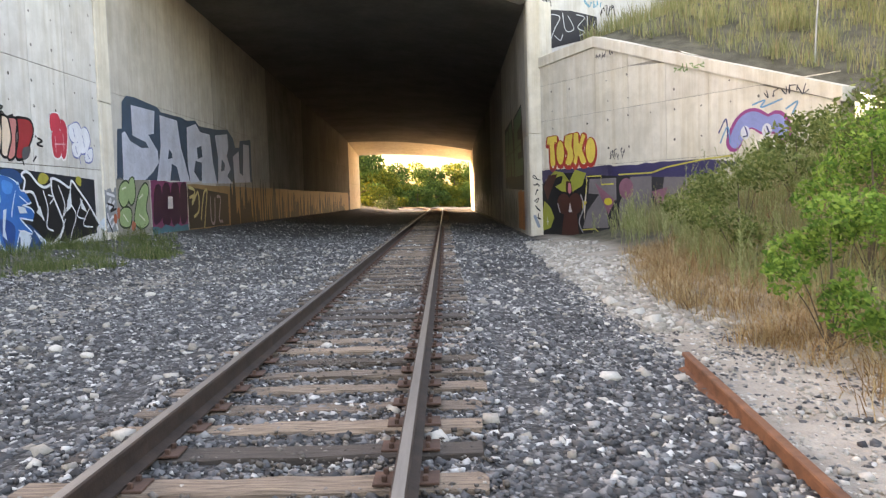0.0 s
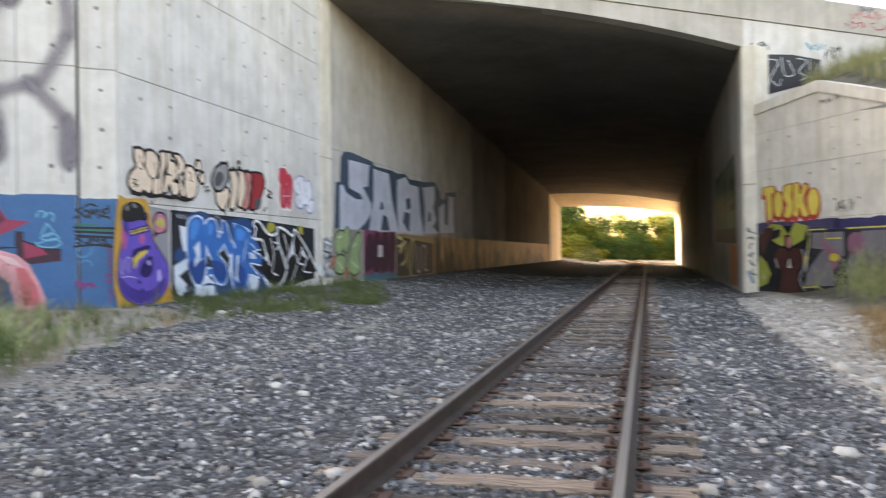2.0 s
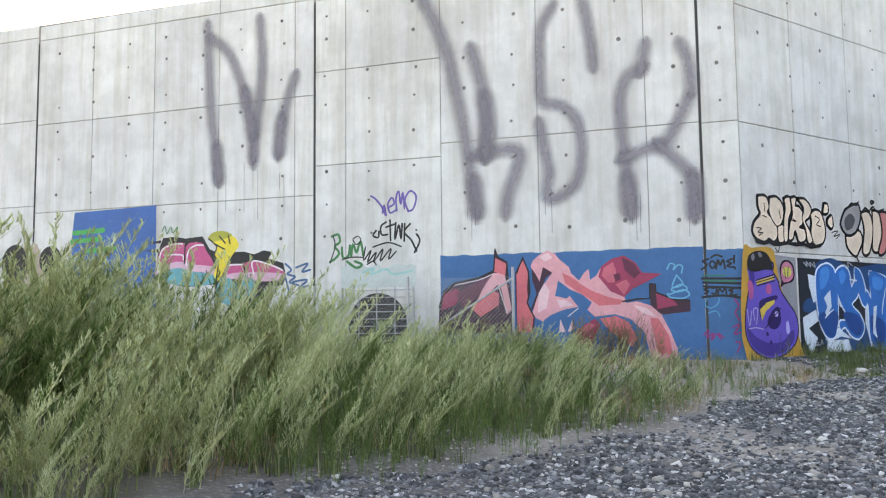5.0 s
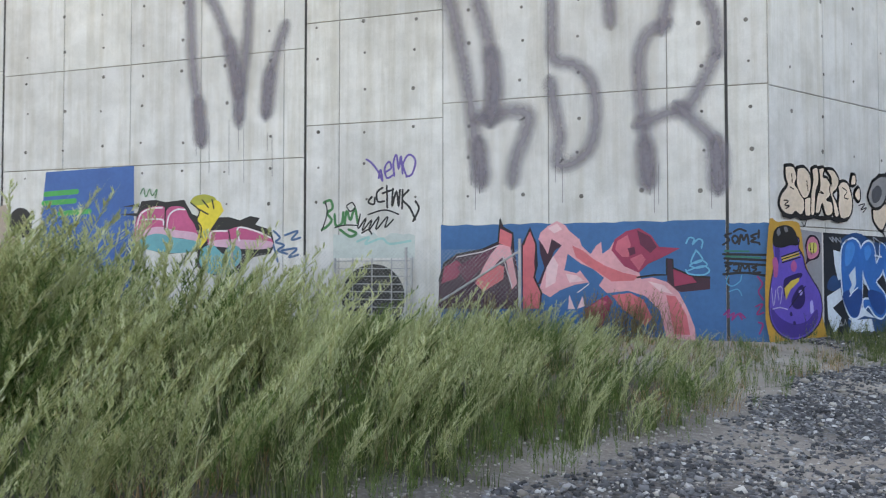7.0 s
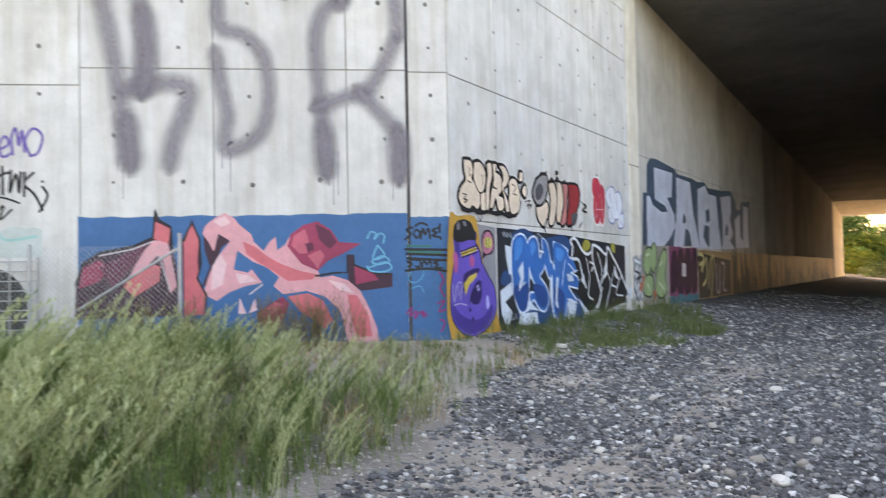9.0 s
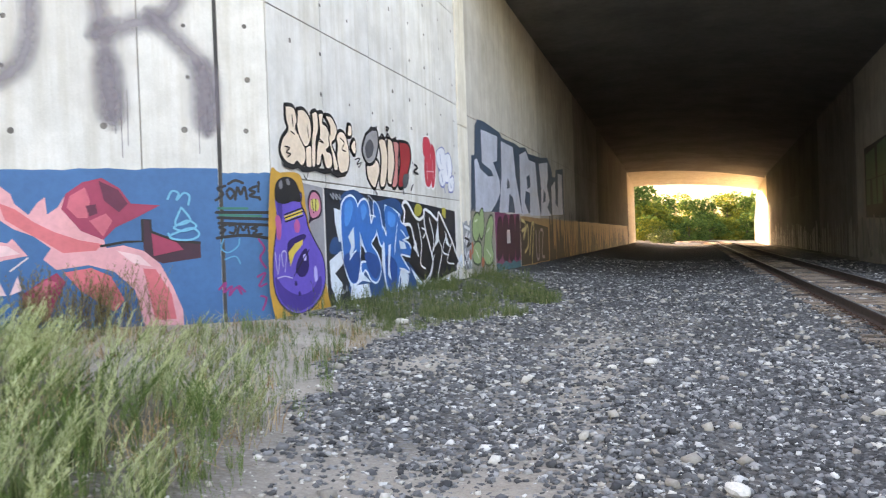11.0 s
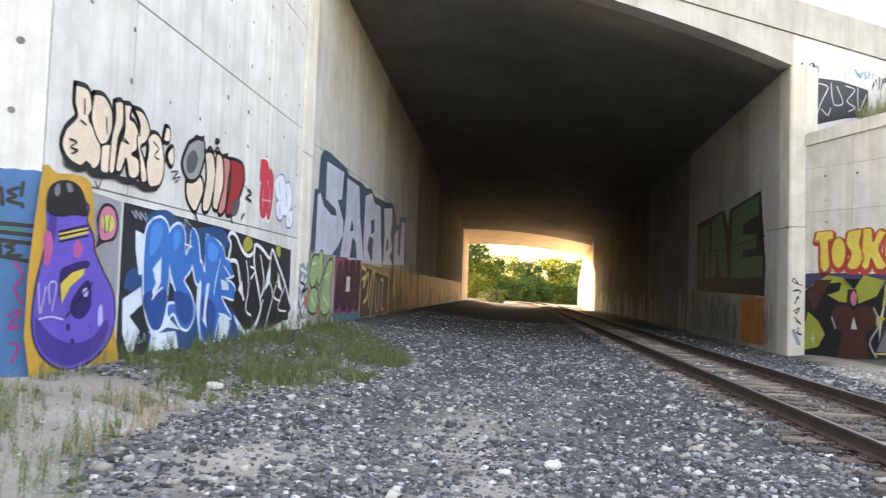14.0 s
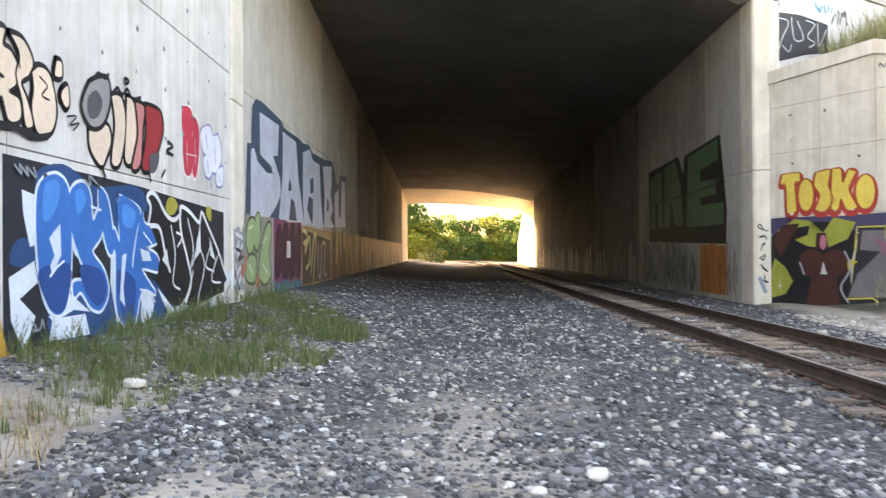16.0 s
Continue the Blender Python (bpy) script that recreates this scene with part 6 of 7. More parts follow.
m.layer("black_field", [[(0, 0), (0.62, 0.0), (0.62, 0.5), (0.68, 0.8), (0.55, 0.93), (0.2, 0.95), (0, 0.8)]], BLACK)
m.layer("lime_swirl", [[(0.0, 0.1), (0.12, 0.15), (0.18, 0.3), (0.12, 0.45), (0.03, 0.55), (0.0, 0.4)], [(0.05, 0.85), (0.2, 0.98), (0.33, 0.95), (0.3, 0.8), (0.2, 0.75), (0.3, 0.68), (0.45, 0.66), (0.6, 0.75), (0.66, 0.92), (0.5, 0.98), (0.42, 0.82), (0.3, 0.9)]], (0.34, 0.36, 0.06))
m.layer("brown_shape", [[(0.02, 0.75), (0.1, 0.92), (0.24, 0.93), (0.16, 0.75), (0.08, 0.55)], oval(0.33, 0.5, 0.1, 0.15), oval(0.5, 0.5, 0.1, 0.15), [(0.28, 0.0), (0.55, 0.0), (0.52, 0.35), (0.45, 0.4), (0.33, 0.36)], [(0.36, 0.66), (0.46, 0.66), (0.44, 0.82), (0.37, 0.82)]], (0.075, 0.025, 0.018))
m.layer("pink_patch", [oval(0.42, 0.72, 0.025, 0.08)], (0.6, 0.2, 0.26))
m.layer("white_patch", [[(0.4, 0.38), (0.45, 0.38), (0.42, 0.52)], [(0.07, 0.25), (0.075, 0.33), (0.08, 0.25), (0.1, 0.24), (0.08, 0.23), (0.075, 0.16), (0.07, 0.23), (0.05, 0.24)]], (0.6, 0.6, 0.58))
m.strokes("grey_line", [[(0.58, 0.62), (0.62, 0.45), (0.55, 0.25), (0.6, 0.1)], [(0.24, 0.5), (0.27, 0.38)]], 0.06, (0.35, 0.36, 0.38))
m = Mural(RW, 2.6, 10.0, -0.3, 2.32, "grey and violet wild letters outlined in yellow on cream concrete")
m.layer("violet_field", [ragged(0.2, 0.72, 0.82, 0.97, 0.02, 12, 16), [(0.8, 0.72), (1, 0.9), (0.8, 0.97)]], (0.045, 0.04, 0.12))
m.layer("dark_field", [[(0.0, 0.0), (0.8, 0.1), (0.8, 0.74), (0.05, 0.86)]], (0.03, 0.03, 0.035))
m.layer("grey_letter", [[(0.0, 0.1), (0.2, 0.12), (0.18, 0.45), (0.26, 0.5), (0.26, 0.8), (0.06, 0.8), (0.05, 0.6), (0.13, 0.58), (0.04, 0.35)], [(0.28, 0.12), (0.5, 0.14), (0.5, 0.8), (0.36, 0.8), (0.28, 0.45)], [(0.54, 0.15), (0.78, 0.2), (0.76, 0.76), (0.58, 0.78)]], (0.2, 0.18, 0.19))
m.layer("mauve_facet", [oval(0.33, 0.65, 0.05, 0.14), [(0.5, 0.6), (0.6, 0.65), (0.56, 0.35)], [(0.1, 0.75), (0.25, 0.5), (0.2, 0.3)]], (0.28, 0.12, 0.17))
m.layer("yellow_dab", [oval(0.2, 0.48, 0.03, 0.05), [(0.0, 0.38), (0.04, 0.48), (0.0, 0.5)]], (0.62, 0.5, 0.05))
m.strokes("yellow_line", [[(0.03, 0.6), (0.04, 0.84), (0.15, 0.84), (0.15, 0.72), (0.24, 0.72)], [(0.28, 0.84), (0.5, 0.84), (0.6, 0.9), (0.8, 0.96), (0.95, 0.98)], [(0.0, 0.08), (0.1, 0.1), (0.13, 0.04), (0.25, 0.07), (0.5, 0.06)]], 0.05, (0.6, 0.52, 0.1), curved=False)
m = Mural(RW, 9.2, 12.0, 2.2, 3.75, "blue and magenta cloud-like letters on cream concrete")
m.strokes("magenta_rim", [[(0.2, 0.3), (0.3, 0.6), (0.45, 0.7), (0.62, 0.55), (0.75, 0.6), (0.82, 0.4)]], 0.6, (0.34, 0.06, 0.22))
m.strokes("blue_fill", [[(0.22, 0.32), (0.32, 0.6), (0.45, 0.68), (0.62, 0.55), (0.74, 0.58), (0.8, 0.42)]], 0.46, (0.25, 0.3, 0.6))
m.layer("white_patch", [oval(0.35, 0.45, 0.06, 0.13), oval(0.62, 0.45, 0.06, 0.13)], (0.66, 0.68, 0.74))
m.strokes("black_line", [[(0.35, 0.55), (0.38, 0.4), (0.33, 0.38)], [(0.62, 0.52), (0.65, 0.4)], [(0.0, 0.5), (0.1, 0.75), (0.12, 0.4)]], 0.05, (0.05, 0.06, 0.18))
m.strokes("blue_line", [[(0.45, 0.95), (0.6, 1.0), (0.55, 0.88), (0.8, 0.98)], [(0.02, 0.3), (0.12, 0.6), (0.15, 0.3)], [(0.85, 0.8), (0.98, 0.9), (0.92, 0.7)]], 0.05, (0.1, 0.3, 0.5))
for s0, s1, z0, z1, seed in ((4.2, 5.0, 2.4, 2.85, 1), (3.6, 4.5, 6.05, 6.3, 2), (7.3, 8.7, 5.0, 5.3, 3), (10.9, 12.4, 3.75, 4.1, 4)):
    r = random.Random(seed)
    m = Mural(RW, s0, s1, z0, z1, "small scribbled tag on cream concrete", lift=0.004 if z0 < 5 and s0 < 9 else 0.066)
    m.strokes("scribble", loops(r, 6), 0.035, (0.06, 0.06, 0.07) if seed != 3 else (0.12, 0.25, 0.06))
# over the mouth
m = Mural(FAS, 16.75, 19.6, 7.15, 8.85, "black block of letters with white lines below the bridge edge", lift=0.003)
m.layer("black_field", [[(0.05, 0.0), (0.1, 0.95), (0.5, 0.98), (0.98, 0.9), (0.98, 0.35), (0.6, 0.25)]], (0.02, 0.02, 0.025))
m.strokes("white_line", [[(0.15, 0.85), (0.3, 0.8), (0.2, 0.5), (0.12, 0.2)], [(0.35, 0.9), (0.4, 0.5), (0.55, 0.55), (0.45, 0.85)], [(0.6, 0.9), (0.75, 0.85), (0.62, 0.6), (0.75, 0.5), (0.65, 0.4)], [(0.8, 0.9), (0.82, 0.45), (0.95, 0.8)], [(0.2, 0.35), (0.3, 0.25), (0.35, 0.4)]], 0.035, (0.6, 0.62, 0.62))
for s0, s1, z0, z1, seed, c in ((16.3, 17.2, 8.9, 9.25, 5, BLACK), (19.7, 20.6, 8.7, 9.3, 6, BLACK), (18.9, 19.8, 9.0, 9.4, 7, (0.05, 0.35, 0.5)), (16.2, 16.8, 7.6, 8.6, 8, BLACK)):
    r = random.Random(seed)
    m = Mural(FAS, s0, s1, z0, z1, "small scribbled tag below the bridge edge", lift=0.003)
    m.strokes("scribble", loops(r, 6), 0.04, c)
for s0, s1, z0, z1, seed, c in ((20.6, 23.4, 9.95, 10.3, 9, (0.5, 0.06, 0.07)), (20.9, 22.6, 9.0 + 1.35, 10.75, 10, (0.55, 0.08, 0.1)), (21.3, 22.2, 10.65, 10.9, 11, (0.1, 0.12, 0.2))):
    r = random.Random(seed)
    m = Mural(FAS, s0, s1, z0, z1, "small scribbled tag on the bridge parapet", lift=0.064)
    m.strokes("scribble", loops(r, 9), 0.035, c)

# ---- loose stone ----
def wing_dist(x, y):
    return (Vector((x, y, 0)) - WING.o).dot(WING.n)


CUBE_V = np.array([(-1, -1, -1), (1, -1, -1), (1, 1, -1), (-1, 1, -1), (-1, -1, 1), (1, -1, 1), (1, 1, 1), (-1, 1, 1)], dtype=float) * 0.62
CUBE_F = np.array([(0, 3, 2, 1), (4, 5, 6, 7), (0, 1, 5, 4), (1, 2, 6, 5), (2, 3, 7, 6), (3, 0, 4, 7)])


def scatter_stones(name, pts, radii, material, label, seed, flat=0.75, parent=None):
    rg = np.random.default_rng(seed)
    n = len(pts)
    v = CUBE_V[None] + rg.uniform(-0.32, 0.32, (n, 8, 3))
    v *= rg.uniform(0.7, 1.25, (n, 1, 3))
    a = rg.uniform(0, 2 * math.pi, (3, n))
    for ax, (i, j) in enumerate(((1, 2), (0, 2), (0, 1))):
        c, s = np.cos(a[ax])[:, None], np.sin(a[ax])[:, None]
        vi, vj = v[:, :, i].copy(), v[:, :, j].copy()
        v[:, :, i], v[:, :, j] = c * vi - s * vj, s * vi + c * vj
    v[:, :, 2] *= flat
    v = v * radii[:, None, None] + pts[:, None, :]
    f = CUBE_F[None] + (np.arange(n) * 8)[:, None, None]
    return mesh_np(name, v.reshape(-1, 3), f.reshape(-1, 4), material, parent, label, "stuff")


rs = np.random.default_rng(7)


def ballast_points(count, x0, x1, y0, y1, keep):
    out = []
    while len(out) < count:
        x, y = rs.uniform(x0, x1), rs.uniform(y0, y1)
        if keep(x, y):
            out.append((x, y, ground_z(x, y)))
    return np.array(out)


def on_ballast(x, y):
    w = 0.5 * noise.noise((x * 0.9, y * 0.9, 7)) + 0.35 * noise.noise((x * 2.6, y * 2.6, 2))
    bare = 1.2 * noise.noise((x * 0.8, y * 0.45, 11)) + 0.12 + 0.5 * max(0.0, 1 - (x - edge_left(y)) / 2.2)
    if x < -4.2 and 5 < y < 18 and rs.random() < bare * 0.8:
        return False
    return edge_left(y) - 0.05 + w < x < edge_right(y) + 0.25 + w * 0.5


near_w = lambda n: np.clip(rs.lognormal(math.log(0.0235), 0.34, n), 0.01, 0.055)
p = ballast_points(5000, -7.2, 2.2, -4.0, 2.4, on_ballast)
scatter_stones("ballast", p, near_w(len(p)), BALLAST, "grey crushed stone ballast with pale chips", 8)
p = ballast_points(68000, -9.0, 2.9, 2.4, 14.5, on_ballast)
scatter_stones("ballast", p, near_w(len(p)), BALLAST, "grey crushed stone ballast with pale chips", 1)
p = ballast_points(25000, -9.8, 3.4, 14.5, 32.0, on_ballast)
scatter_stones("ballast", p, near_w(len(p)) * 1.2, BALLAST, "grey crushed stone ballast with pale chips", 2)
p = ballast_points(10000, -2.25, 0.3, 1.6, 20.0, lambda x, y: rs.random() < 0.55 + 0.8 * noise.noise((x * 1.3, y * 1.3, 31)))
p[:, 2] = -0.212 + rs.uniform(-0.012, 0.028, len(p))
scatter_stones("track_fines", p, np.clip(rs.lognormal(math.log(0.0125), 0.4, len(p)), 0.006, 0.03), FINES, "fine brownish grit lying between and over the ties", 9)
p = ballast_points(5000, -9.8, 3.2, 32.0, 48.0, on_ballast)
scatter_stones("ballast", p, near_w(len(p)) * 1.4, BALLAST, "grey crushed stone ballast inside the tunnel", 13)
p = ballast_points(1300, -9.0, 2.9, 2.4, 26.0, on_ballast)
scatter_stones("pale_stones", p + np.array((0, 0, 0.012)), np.clip(rs.lognormal(math.log(0.036), 0.35, len(p)), 0.02, 0.085), LIMESTONE, "scattered pale limestone pieces on the ballast", 3)
p = ballast_points(9000, -10.4, -6.8, 14.6, 30.0, lambda x, y: -10.35 < x < edge_left(y) + 0.3 and rs.random() < 0.5 + 0.9 * noise.noise((x * 0.9, y * 0.9, 17)))
scatter_stones("ballast", p, near_w(len(p)) * 1.1, BALLAST, "grey crushed stone lying among the grass at the wall foot", 12)
# heap of pale rubble at the foot of the bank
p = ballast_points(5200, 2.4, 5.6, 9.5, 28, lambda x, y: 2.3 + 0.2 * noise.noise((y, 0, 0)) < x - 0.035 * (y - 14) < 3.0 + 1.5 * noise.noise((x, y * 0.6, 3)) + 0.8)
scatter_stones("rubble", p, np.clip(rs.lognormal(math.log(0.048), 0.42, len(p)), 0.02, 0.13), LIMESTONE, "heap of pale limestone rubble beside the track", 4)
p = ballast_points(8000, 1.6, 5.0, 2.5, 14, lambda x, y: x > edge_right(y) - 0.1)
scatter_stones("pebbles", p, np.clip(rs.lognormal(math.log(0.015), 0.5, len(p)), 0.006, 0.06), LIMESTONE, "small pale pebbles on sand", 5)
p = ballast_points(3500, 1.8, 3.9, 2.5, 15, lambda x, y: x > edge_right(y) and rs.random() < 0.5 + noise.noise((x * 1.5, y * 1.5, 51)))
scatter_stones("ballast", p, near_w(len(p)) * 0.8, BALLAST, "stray grey stones strewn over the sandy shoulder", 14)
p = ballast_points(6500, -9.6, -4.2, 3.0, 20, lambda x, y: edge_left(y) - 1.0 < x < edge_left(y) + 3.2)
scatter_stones("pebbles", p, np.clip(rs.lognormal(math.log(0.014), 0.4, len(p)), 0.006, 0.04), LIMESTONE, "small pale pebbles on sandy soil", 6)

# ---- plants ----
def blade(base, lean, h, w, rg, segs=3, wild=0.45):
    """One grass blade: a bent tapering strip; returns its vertices in pairs."""
    a = rg.uniform(0, 2 * math.pi)
    d = np.array((math.cos(a), math.sin(a), 0)) * rg.uniform(0.1, wild) + np.array((*lean, 0))
    side = np.array((-d[1], d[0], 0))
    side = side / (np.linalg.norm(side) + 1e-6) * w / 2
    out = []
    for k in range(segs + 1):
        t = k / segs
        c = np.array(base) + np.array((0, 0, h)) * t * (1 - 0.22 * t * np.linalg.norm(d)) + d * h * t * t
        wk = (1 - t) ** 0.7 + 0.05
        out += [c - side * wk, c + side * wk]
    return out


def strip_faces(n, segs):
    f = np.array([(2 * k, 2 * k + 1, 2 * k + 3, 2 * k + 2) for k in range(segs)])
    return (f[None] + (np.arange(n) * (2 * segs + 2))[:, None, None]).reshape(-1, 4)


def tuft_variant(seed, blades, h, w, spread, lean=(0.1, 0.0), wild=0.45):
    rg = np.random.default_rng(seed)
    v = []
    for _ in range(blades):
        b = (rg.normal(0, spread), rg.normal(0, spread), -0.02)
        v += blade(b, lean, h * rg.uniform(0.5, 1.15), w * rg.uniform(0.7, 1.3), rg, 2, wild)
    return np.array(v), strip_faces(blades, 2)


def weed_variant(seed, stems, h, lean=(0.26, 0.36), twigs=40):
    """A feathery weed: bending stems, each a plume of fine twigs set with pointed leaflets."""
    rg = np.random.default_rng(seed)
    V, F = [], []

    def sliver(a, b, side, w):
        i = len(V)
        V.extend([a - side * w, a + side * w, b])
        F.append((i, i + 1, i + 2))

    for _ in range(stems):
        a = rg.uniform(0, 2 * math.pi)
        b0 = np.array((rg.normal(0, 0.1), rg.normal(0, 0.1), -0.03))
        d = np.array((math.cos(a), math.sin(a), 0)) * rg.uniform(0.05, 0.35) + np.array((*lean, 0))
        hh = h * rg.uniform(0.65, 1.1)
        at = lambda t: b0 + np.array((0, 0, hh)) * (t - 0.12 * t * t) + d * hh * t * t
        sd = np.array((-math.sin(a), math.cos(a), 0))
        for k in range(4):
            sliver(at(k / 4), at((k + 1.3) / 4), sd, 0.007 - 0.001 * k)
        for k in range(twigs):
            t = 0.12 + 0.88 * ((k + rg.random()) / twigs) ** 0.75
            p = at(t)
            b = rg.uniform(0, 2 * math.pi)
            ln = hh * rg.uniform(0.07, 0.17) * (1.3 - t)
            dirn = np.array((math.cos(b), math.sin(b), rg.uniform(0.8, 2.4))) + d
            dirn /= np.linalg.norm(dirn)
            s2 = np.cross(dirn, (0, 0, 1.0))
            s2 /= np.linalg.norm(s2) + 1e-6
            sliver(p, p + dirn * ln, s2, 0.0045)
            for q in (0.25, 0.5, 0.78):
                c = p + dirn * ln * q
                for sg in (-1, 1):
                    lf = (dirn * 0.9 + s2 * sg * 0.7) * ln * 0.36 * (1.2 - 0.5 * q)
                    sliver(c, c + lf + np.array((0, 0, 0.008)), np.cross(lf, (0.3, 0.2, 1)) / (np.linalg.norm(lf) + 1e-6), 0.005)
    return np.array(V), np.array(F)


def spread_plants(name, variants, places, material, label, seed):
    """Real copies of a few grown variants, turned and sized one by one, joined as one growth. places: x, y, z, size, turn."""
    V, F, off = [], [], 0
    rg = np.random.default_rng(seed)
    for x, y, z, k, turn in places:
        v, f = variants[rg.integers(len(variants))]
        c, s = math.cos(turn), math.sin(turn)
        q = v * k
        q = np.column_stack((c * q[:, 0] - s * q[:, 1] + x, s * q[:, 0] + c * q[:, 1] + y, q[:, 2] + z))
        V.append(q)
        F.append(f + off)
        off += len(v)
    return mesh_np(name, np.concatenate(V), np.concatenate(F), material, None, label, "stuff")


def places(count, x0, x1, y0, y1, keep, size, seed, zf=None, turn=0.5):
    r = random.Random(seed)
    out, tries = [], 0
    while len(out) < count and tries < count * 40:
        tries += 1
        x, y = r.uniform(x0, x1), r.uniform(y0, y1)
        if keep(x, y):
            out.append((x, y, (zf or ground_z)(x, y), size(x, y) * r.uniform(0.7, 1.2), r.gauss(0, turn)))
    return out


def in_weeds(x, y):
    return x < edge_left(y) - 0.15 + 0.5 * noise.noise((x, y, 5)) and wing_dist(x, y) > 0.35


def weed_h(x, y):
    tall = lerp(y, [(-2, 1.9), (2.5, 1.6), (5.0, 1.15), (8.0, 0.72), (11, 0.46), (13, 0.3)])
    v = Vector((x, y, 0)) - WING.o
    if 5.0 < v.dot(WING.a) < 14.5 and v.dot(WING.n) < 7:
        tall *= lerp(v.dot(WING.a), [(5.0, 0.95), (6.2, 0.55), (9.5, 0.55), (12, 0.8), (14.5, 1.0)])
    inner = lerp(edge_left(y) - x, [(0, 0.42), (1.6, 0.85), (3.5, 1.0), (6, 1.12)])
    return tall * inner * (1 + 0.5 * noise.noise((x * 0.8, y * 0.8, 9)))


weeds = [weed_variant(20 + i, 5, 1.0) for i in range(7)]
low_weeds = [weed_variant(220 + i, 5, 1.0, (0.1, 0.1), 14) for i in range(5)]
zone = lambda x, y: in_weeds(x, y) and x > -13 - 0.4 * y and noise.noise((x * 0.85, y * 0.85, 40)) > -0.22
patch = lambda x, y: noise.noise((x * 0.55, y * 0.55, 21))
spread_plants("weeds", weeds, places(300, -17, -6.6, -3.5, 11.0, zone, weed_h, 31, turn=0.7), WEED, "tall feathery grey-green weeds leaning in the wind", 41)
spread_plants("weeds", weeds, places(150, -17, -6.6, -3.5, 11.0, lambda x, y: zone(x, y) and patch(x, y) > 0.08, lambda x, y: 0.85 * weed_h(x, y), 131, turn=0.9), WEED_GREEN, "dark green leafy weeds among the taller growth", 141)
spread_plants("weeds", weeds, places(290, -17, -6.6, -3.5, 11.5, lambda x, y: zone(x, y) and patch(x, y) < 0.1, lambda x, y: 1.12 * weed_h(x, y), 132, turn=0.6), WEED_PALE, "pale silvery feathery weeds leaning in the wind", 142)
spread_plants("weeds", low_weeds, places(260, -11, -6.4, 3, 12.5, lambda x, y: edge_left(y) - 1.8 < x < edge_left(y) + 0.15 and wing_dist(x, y) > 0.3, lambda x, y: 0.22 + 0.5 * weed_h(x, y), 133, turn=3), WEED_GREEN, "low green leafy weeds where the growth meets the stones", 143)
rg3 = random.Random(5)
low = [tuft_variant(60 + i, 15, 0.42, 0.017, 0.06) for i in range(6)]
spread_plants("grass", low, places(1900, -16, -6.4, -2, 14.5, lambda x, y: in_weeds(x + 0.1, y) and rg3.random() < (1.0 if y < 8.0 else 0.12 + 0.7 * noise.noise((x * 1.7, y * 1.7, 6))), lambda x, y: 0.35 + 0.55 * weed_h(x, y), 32, turn=3), GRASS, "green grass at the edge of the ballast", 42)
spread_plants("grass", low, places(2300, -10.35, -6.9, 12.3, 27, lambda x, y: rg3.random() < lerp(y, [(12.3, 0.05), (16, 1.0)]) and x < edge_left(y) + 0.2 * noise.noise((x * 3, y * 3, 1)) and (y > 14.1 or wing_dist(x, y) > 0.2) and rg3.random() < 0.3 + 1.3 * noise.noise((x * 1.1, y * 0.7, 12)), lambda x, y: (0.15 + 0.6 * rg3.random() ** 2) * lerp(y, [(14, 0.8), (20, 1.0), (27, 0.7)]), 33, turn=3), GRASS, "short uneven grass along the wall foot", 43)
spread_plants("weeds", low_weeds, places(330, -10.3, -7.2, 14.3, 27.5, lambda x, y: x < edge_left(y) - 0.25 and rg3.random() < lerp(x, [(-10, 1.0), (-8, 0.35)]), lambda x, y: rg3.uniform(0.15, 0.55), 34, turn=3), GRASS, "leafy weeds along the wall foot", 44)
dryt = [tuft_variant(80 + i, 20, 0.4, 0.009, 0.13, (-0.3, -0.25), 2.0) for i in range(6)]
spread_plants("dry_grass", dryt, places(260, -13, -7.4, 2, 14, in_weeds, lambda x, y: 0.8, 35, turn=3), DRY, "tufts of dry straw-coloured grass among the weeds", 45)

redw = foliage("red_weed", [(0, (0.16, 0.09, 0.05)), (0.5, (0.26, 0.2, 0.1)), (1, (0.3, 0.3, 0.14))])
rp = random.Random(77)
spots = []
for i in range(64):
    q = WING.at(rp.choice((rp.uniform(1.6, 3.3), rp.uniform(4.0, 6.2))), 0, rp.uniform(0.4, 1.3))
    spots.append((q.x, q.y, ground_z(q.x, q.y), rp.uniform(0.6, 1.05), rp.gauss(0, 1)))
spread_plants("weeds", low_weeds, spots, redw, "reddish-brown seeding weeds at the foot of the painted wall", 50)
# right bank
bank_x = lambda y: lerp(y, [(3, 3.3), (8, 3.3), (13, 3.5), (20, 4.4), (28, 4.6)])
def in_front(x, y):
    return (Vector((x, y, 0)) - RW.o).dot(RW.n) > 0.3


spread_plants("dry_grass", dryt, places(1700, 3.0, 8.0, 4, 20, lambda x, y: x > bank_x(y) + 0.5 * noise.noise((x, y, 1)) and in_front(x, y), lambda x, y: (1.0 if x < bank_x(y) + 1.4 else 0.8) * (1 + 0.7 * noise.noise((x * 1.6, y * 1.6, 5))), 36, turn=3), DRY, "dry straw-coloured grass on the sandy bank", 46)
greent = [tuft_variant(100 + i, 16, 0.75, 0.012, 0.14, (-0.12, -0.05), 0.7) for i in range(6)]
spread_plants("grass", greent, places(1700, 4.2, 16, 6, 30, lambda x, y: x > bank_x(y) + 1.3 + 0.8 * noise.noise((x * 0.5, y * 0.5, 1)) and in_front(x, y), lambda x, y: 1.0 + 0.5 * noise.noise((x * 0.4, y * 0.4, 3)), 37, turn=3), HILLGRASS, "tall olive grass on the bank", 47)
